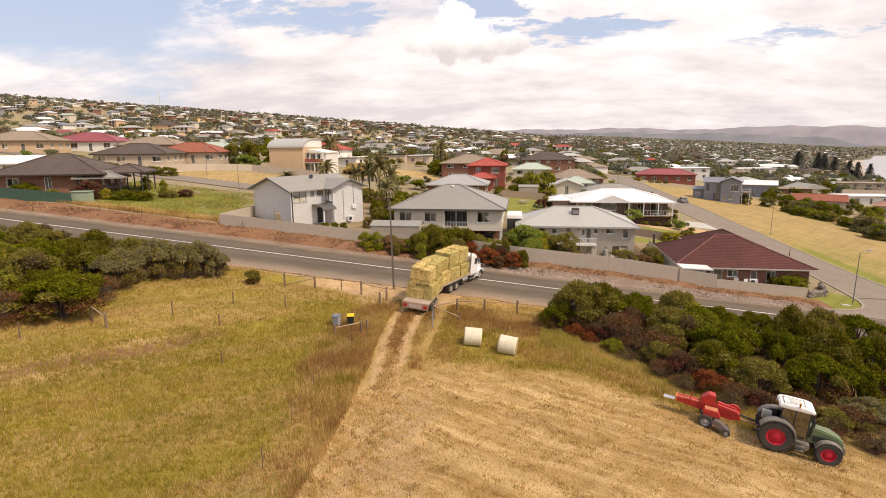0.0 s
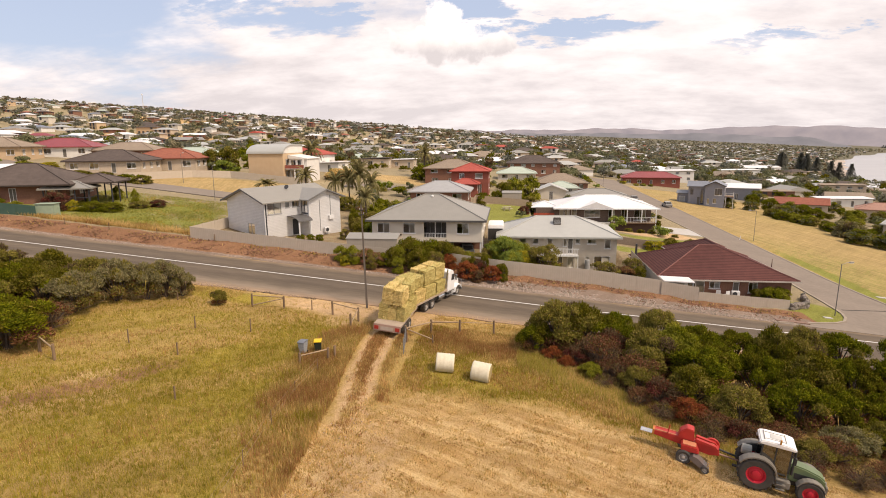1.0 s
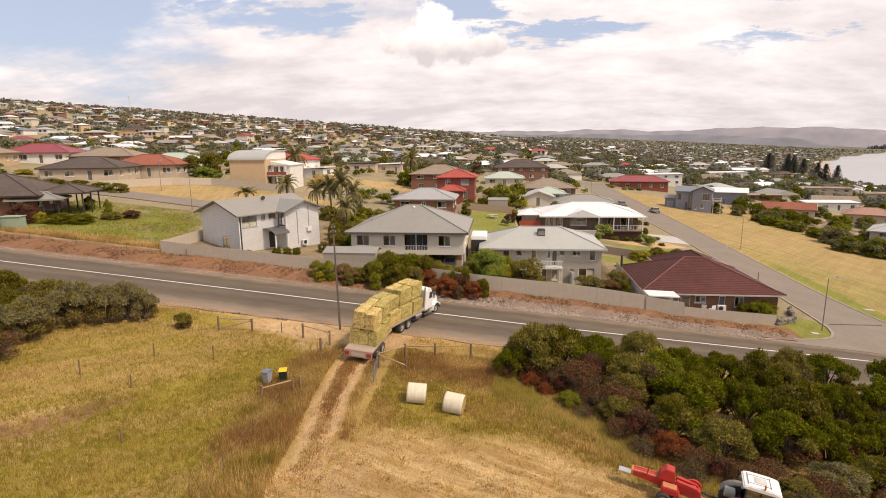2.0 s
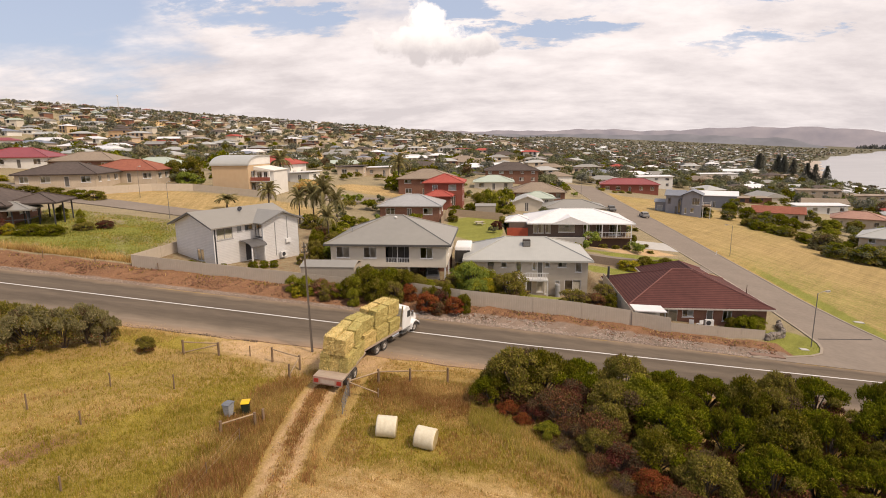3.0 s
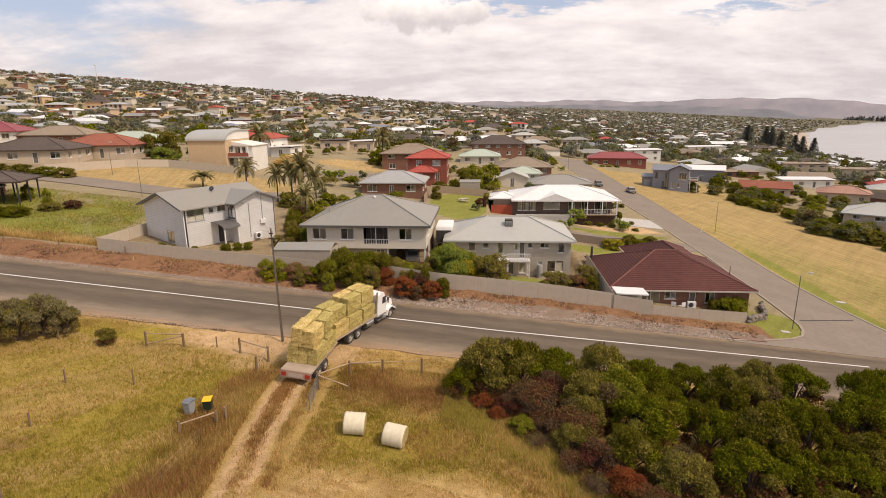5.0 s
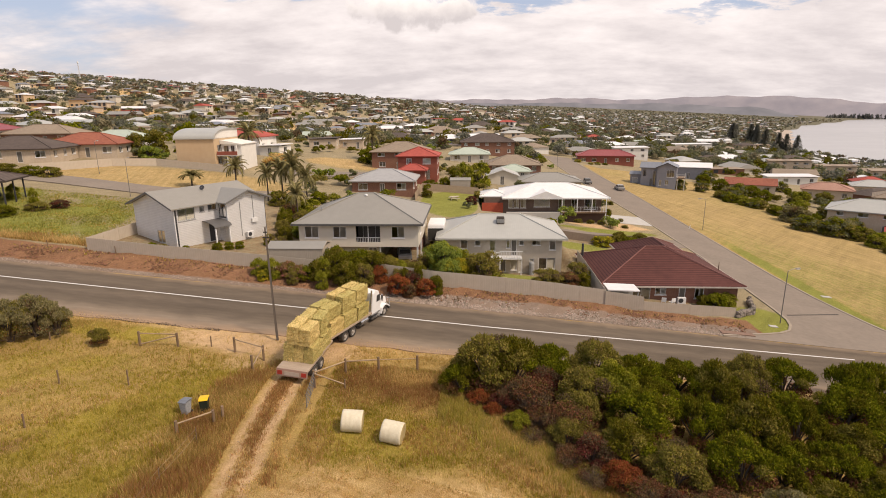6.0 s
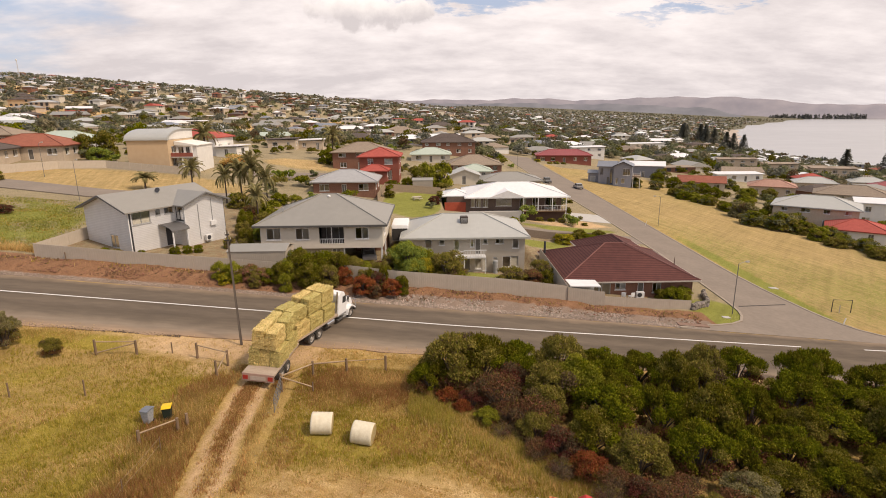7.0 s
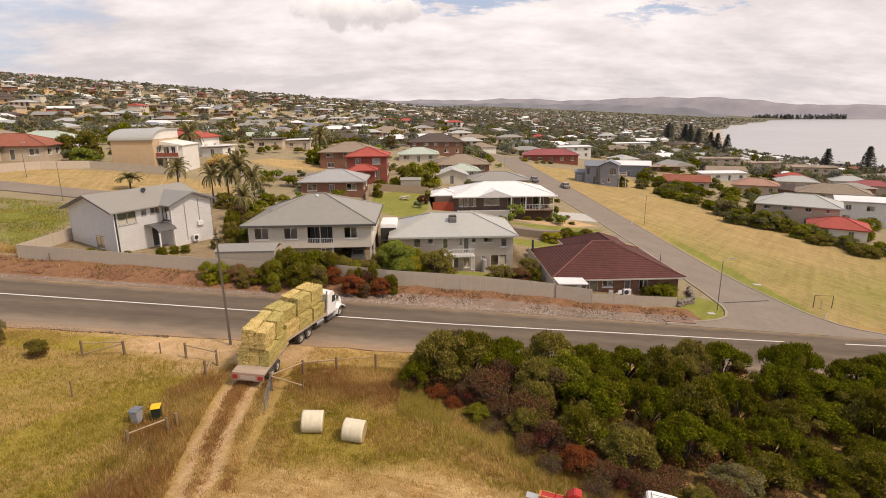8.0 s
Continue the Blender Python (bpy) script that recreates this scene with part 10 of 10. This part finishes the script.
def block_lawn(rng, n):
    p = np.stack([rng.uniform(-64, -35, n), rng.uniform(26.5, 50, n)], 1)
    return p[(p[:, 0] > -64 + (p[:, 1] - 26.5) * 0.02) & (p[:, 0] < -36 - (p[:, 1] - 27) * 0.08) & ((p[:, 0] > -54) | (p[:, 1] > 36)) & (patchy(p) > rng.uniform(-2.6, 1.0, n))]


def block_edge(rng, n):
    return np.stack([rng.uniform(-60, -34.8, n), 26.3 + np.abs(rng.normal(0, 1.0, n))], 1)


G_LAWN = leaf_material("grass_lawn", (0.34, 0.335, 0.08), (0.23, 0.23, 0.05), 0.35, 0.4)
grass("block_grass", 15000, keep(block_lawn), (G_LAWN, G_GREEN, G_GOLD), (6, 2, 1), 0.06, 0.22, "rough green grass on the vacant block", 15, 0.03, 3)
grass("block_edge_grass", 5000, keep(block_edge), (G_PALE, G_GOLD, G_BROWN), (4, 3, 3), 0.15, 0.6, "dry straw-coloured grass edging the block", 16, 0.02)
grass("bank_weeds", 900, keep(far_bank), (G_PALE, G_GREEN, G_GOLD), (3, 2, 1), 0.08, 0.3, "dry weeds along the fence foot", 8, 0.016)


# ---------------------------------------------------------------- rubble on the bank, brush heap, mast
def rubble(name, n, box_xy, smin, smax, mat, label, seed):
    rng = np.random.RandomState(seed)
    x0, x1, y0, y1 = box_xy
    c = np.stack([rng.uniform(x0, x1, n), rng.uniform(y0, y1, n)], 1)
    z = ground_z(c[:, 0], c[:, 1]) + 0.02
    base = np.array([(1, 0, 0), (-1, 0, 0), (0, 1, 0), (0, -1, 0), (0, 0, 0.8), (0, 0, -0.6)])
    tri = np.array([(0, 2, 4), (2, 1, 4), (1, 3, 4), (3, 0, 4), (2, 0, 5), (1, 2, 5), (3, 1, 5), (0, 3, 5)])
    s = rng.uniform(smin, smax, (n, 1, 1)) * rng.uniform(0.6, 1.3, (n, 6, 1))
    a = rng.uniform(0, 6.283, n)
    R = np.zeros((n, 3, 3))
    R[:, 0, 0], R[:, 0, 1], R[:, 1, 0], R[:, 1, 1], R[:, 2, 2] = np.cos(a), -np.sin(a), np.sin(a), np.cos(a), 1
    V = np.einsum("nij,vj->nvi", R, base) * s + np.concatenate([c, z[:, None]], 1)[:, None, :]
    F = (tri[None] + (np.arange(n) * 6)[:, None, None]).reshape(-1, 3)
    me = bpy.data.meshes.new(name)
    me.from_pydata(V.reshape(-1, 3).tolist(), [], F.tolist())
    me.materials.append(mat)
    return tagged(new(name, me), label, "stones", kind="stuff")


RUB_RED = material("red_earth_clods", (0.23, 0.122, 0.070), (0.115, 0.060, 0.035), 3, 0.95, island=0.35)
RUB_GREY = material("grey_road_stone", (0.40, 0.32, 0.255), (0.22, 0.17, 0.13), 3, 0.95, island=0.35)
rubble("earth_clods", 7000, (-70, 34, 22.2, 25.1), 0.03, 0.13, RUB_RED, "loose red earth clods on the bank", 3)
rubble("roadside_grit", 4500, (-70, -3, 20.9, 21.8), 0.02, 0.07, RUB_GREY, "grey-brown grit along the road edge", 9)
rubble("road_gravel", 4500, (-3, 33, 20.9, 22.7), 0.02, 0.075, RUB_GREY, "grey-brown stones along the road edge", 4)
rubble("bank_stones", 4200, (-2, 33, 21.0, 23.3), 0.04, 0.13, RUB_GREY, "pale grey-brown broken stones along the bank foot", 8)
rubble("broken_road_edge", 900, (-25, -13.5, 10.8, 11.2), 0.02, 0.08, M("broken_asphalt", (0.13, 0.092, 0.064), (0.07, 0.05, 0.036), 3, 0.95), "broken dark asphalt crumbs along the road edge", 6)
rubble("track_stones", 500, (-7.5, -1.5, -30, 9.5), 0.02, 0.05, RUB_GREY, "small stones on the dusty track", 5)
heap = bush_proto(40, (G_PALE, L_GREY, G_GOLD), (6, 1, 2), leaves=2600, size=0.2, label="pale heap of dry cut brush on a block", name="brush_heap", cat="brush heap")
plant(heap, -38.0, 96.8, 4.6, 3.0)
mast = empty("radio_mast", pose(-520, 705, gz(-520, 705)), "thin pale radio mast on the far ridge", "mast")
bm = bmesh.new()
for k in range(3):
    a = k * math.tau / 3
    tube(bm, [(0.9 * math.cos(a), 0.9 * math.sin(a), -1), (0.35 * math.cos(a), 0.35 * math.sin(a), 26)], [0.22, 0.15], 5)
part("lattice", bm, TRIM_WHITE, mast)
bm = bmesh.new()
lathe(bm, [(0.9, 0), (1.0, 0.3), (1.0, 1.6), (0.9, 1.9)], 10, pose(0, 0, 23.5))
part("antenna_drum", bm, TRIM_WHITE, mast)

# sand along the curve of the bay
bm = bmesh.new()
strip = []
for k in range(25):
    y = 880 + k * 32
    w = 46 * math.sin(math.pi * (k + 1) / 26) * (1 + 0.25 * math.sin(k * 1.3))
    x = float(coast_x(y))
    strip.append([bm.verts.new((x - w - 8, y, gz(x - w - 8, y) + 0.25)), bm.verts.new((x - 18, y, -40.1)), bm.verts.new((x + 0.5 * w, y, SEA_Z + 0.15))])
for p, q in zip(strip, strip[1:]):
    for k in range(2):
        bm.faces.new((p[k], p[k + 1], q[k + 1], q[k]))
tagged(part("beach", bm, M("pale_beach_sand", (0.44, 0.36, 0.29), (0.36, 0.29, 0.225), 0.02, 0.95), smooth=True), "narrow pale sand beach along the bay", "beach", kind="structure")

# low spit of land across the bay with a row of trees
bm = bmesh.new()
tube(bm, [(2150, 3450, SEA_Z - 1), (2420, 3560, SEA_Z), (2660, 3420, SEA_Z), (2830, 3300, SEA_Z - 2)], [40, 16, 9, 3], 10)
bmesh.ops.transform(bm, matrix=Matrix.Translation((0, 0, SEA_Z)) @ Matrix.Diagonal((1, 1, 0.35, 1)) @ Matrix.Translation((0, 0, -SEA_Z)), verts=bm.verts)
tagged(part("land_spit", bm, M("far_scrub_earth", (0.20, 0.18, 0.13), (0.13, 0.12, 0.09), 0.05, 0.95)), "low dark spit of land across the bay", "land spit", kind="structure")


def spit_trees():
    rng = np.random.RandomState(9)
    n, k = 130, 30
    t = rng.uniform(0.06, 0.86, n)
    c = np.stack([np.interp(t, (0, 0.4, 0.75, 1), (2150, 2420, 2660, 2830)) + rng.normal(0, 8, n), np.interp(t, (0, 0.4, 0.75, 1), (3450, 3560, 3420, 3300)) + rng.normal(0, 8, n), np.full(n, SEA_Z + 2)], 1)
    h = rng.uniform(16, 32, (n, 1))
    u = rng.uniform(0.05, 1, (n, k))
    a = rng.uniform(0, 6.283, (n, k))
    r = (1.1 - u) * h * 0.22
    P0 = c[:, None, :] + np.stack([np.cos(a) * r, np.sin(a) * r, u * h], -1)
    P = leaf_quads(rng, P0.reshape(-1, 3), rng.normal(0, 1, (n * k, 3)), 4.5, 0.7)
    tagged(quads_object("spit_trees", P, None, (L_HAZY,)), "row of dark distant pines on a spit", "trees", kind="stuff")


spit_trees()


# picnic table on the back lawn
pt = empty("picnic_table", pose(3.3, 74.4, gz(3.3, 74.4), 0, 0, 25), "small pale timber picnic table on a lawn", "table")
for nm, args in (("tabletop", (-0.9, 0.9, -0.38, 0.38, 0.70, 0.75)), ("bench", (-0.9, 0.9, -0.85, -0.58, 0.40, 0.45)), ("bench", (-0.9, 0.9, 0.58, 0.85, 0.40, 0.45)), ("leg", (-0.65, -0.55, -0.7, 0.7, 0.32, 0.40)), ("leg", (0.55, 0.65, -0.7, 0.7, 0.32, 0.40)), ("trestle", (-0.65, -0.55, -0.08, 0.08, -0.1, 0.70)), ("trestle", (0.55, 0.65, -0.08, 0.08, -0.1, 0.70))):
    bm = bmesh.new()
    box(bm, *args)
    part(nm, bm, M("pale_bench_timber", (0.55, 0.47, 0.38), None, 4, 0.8), pt)
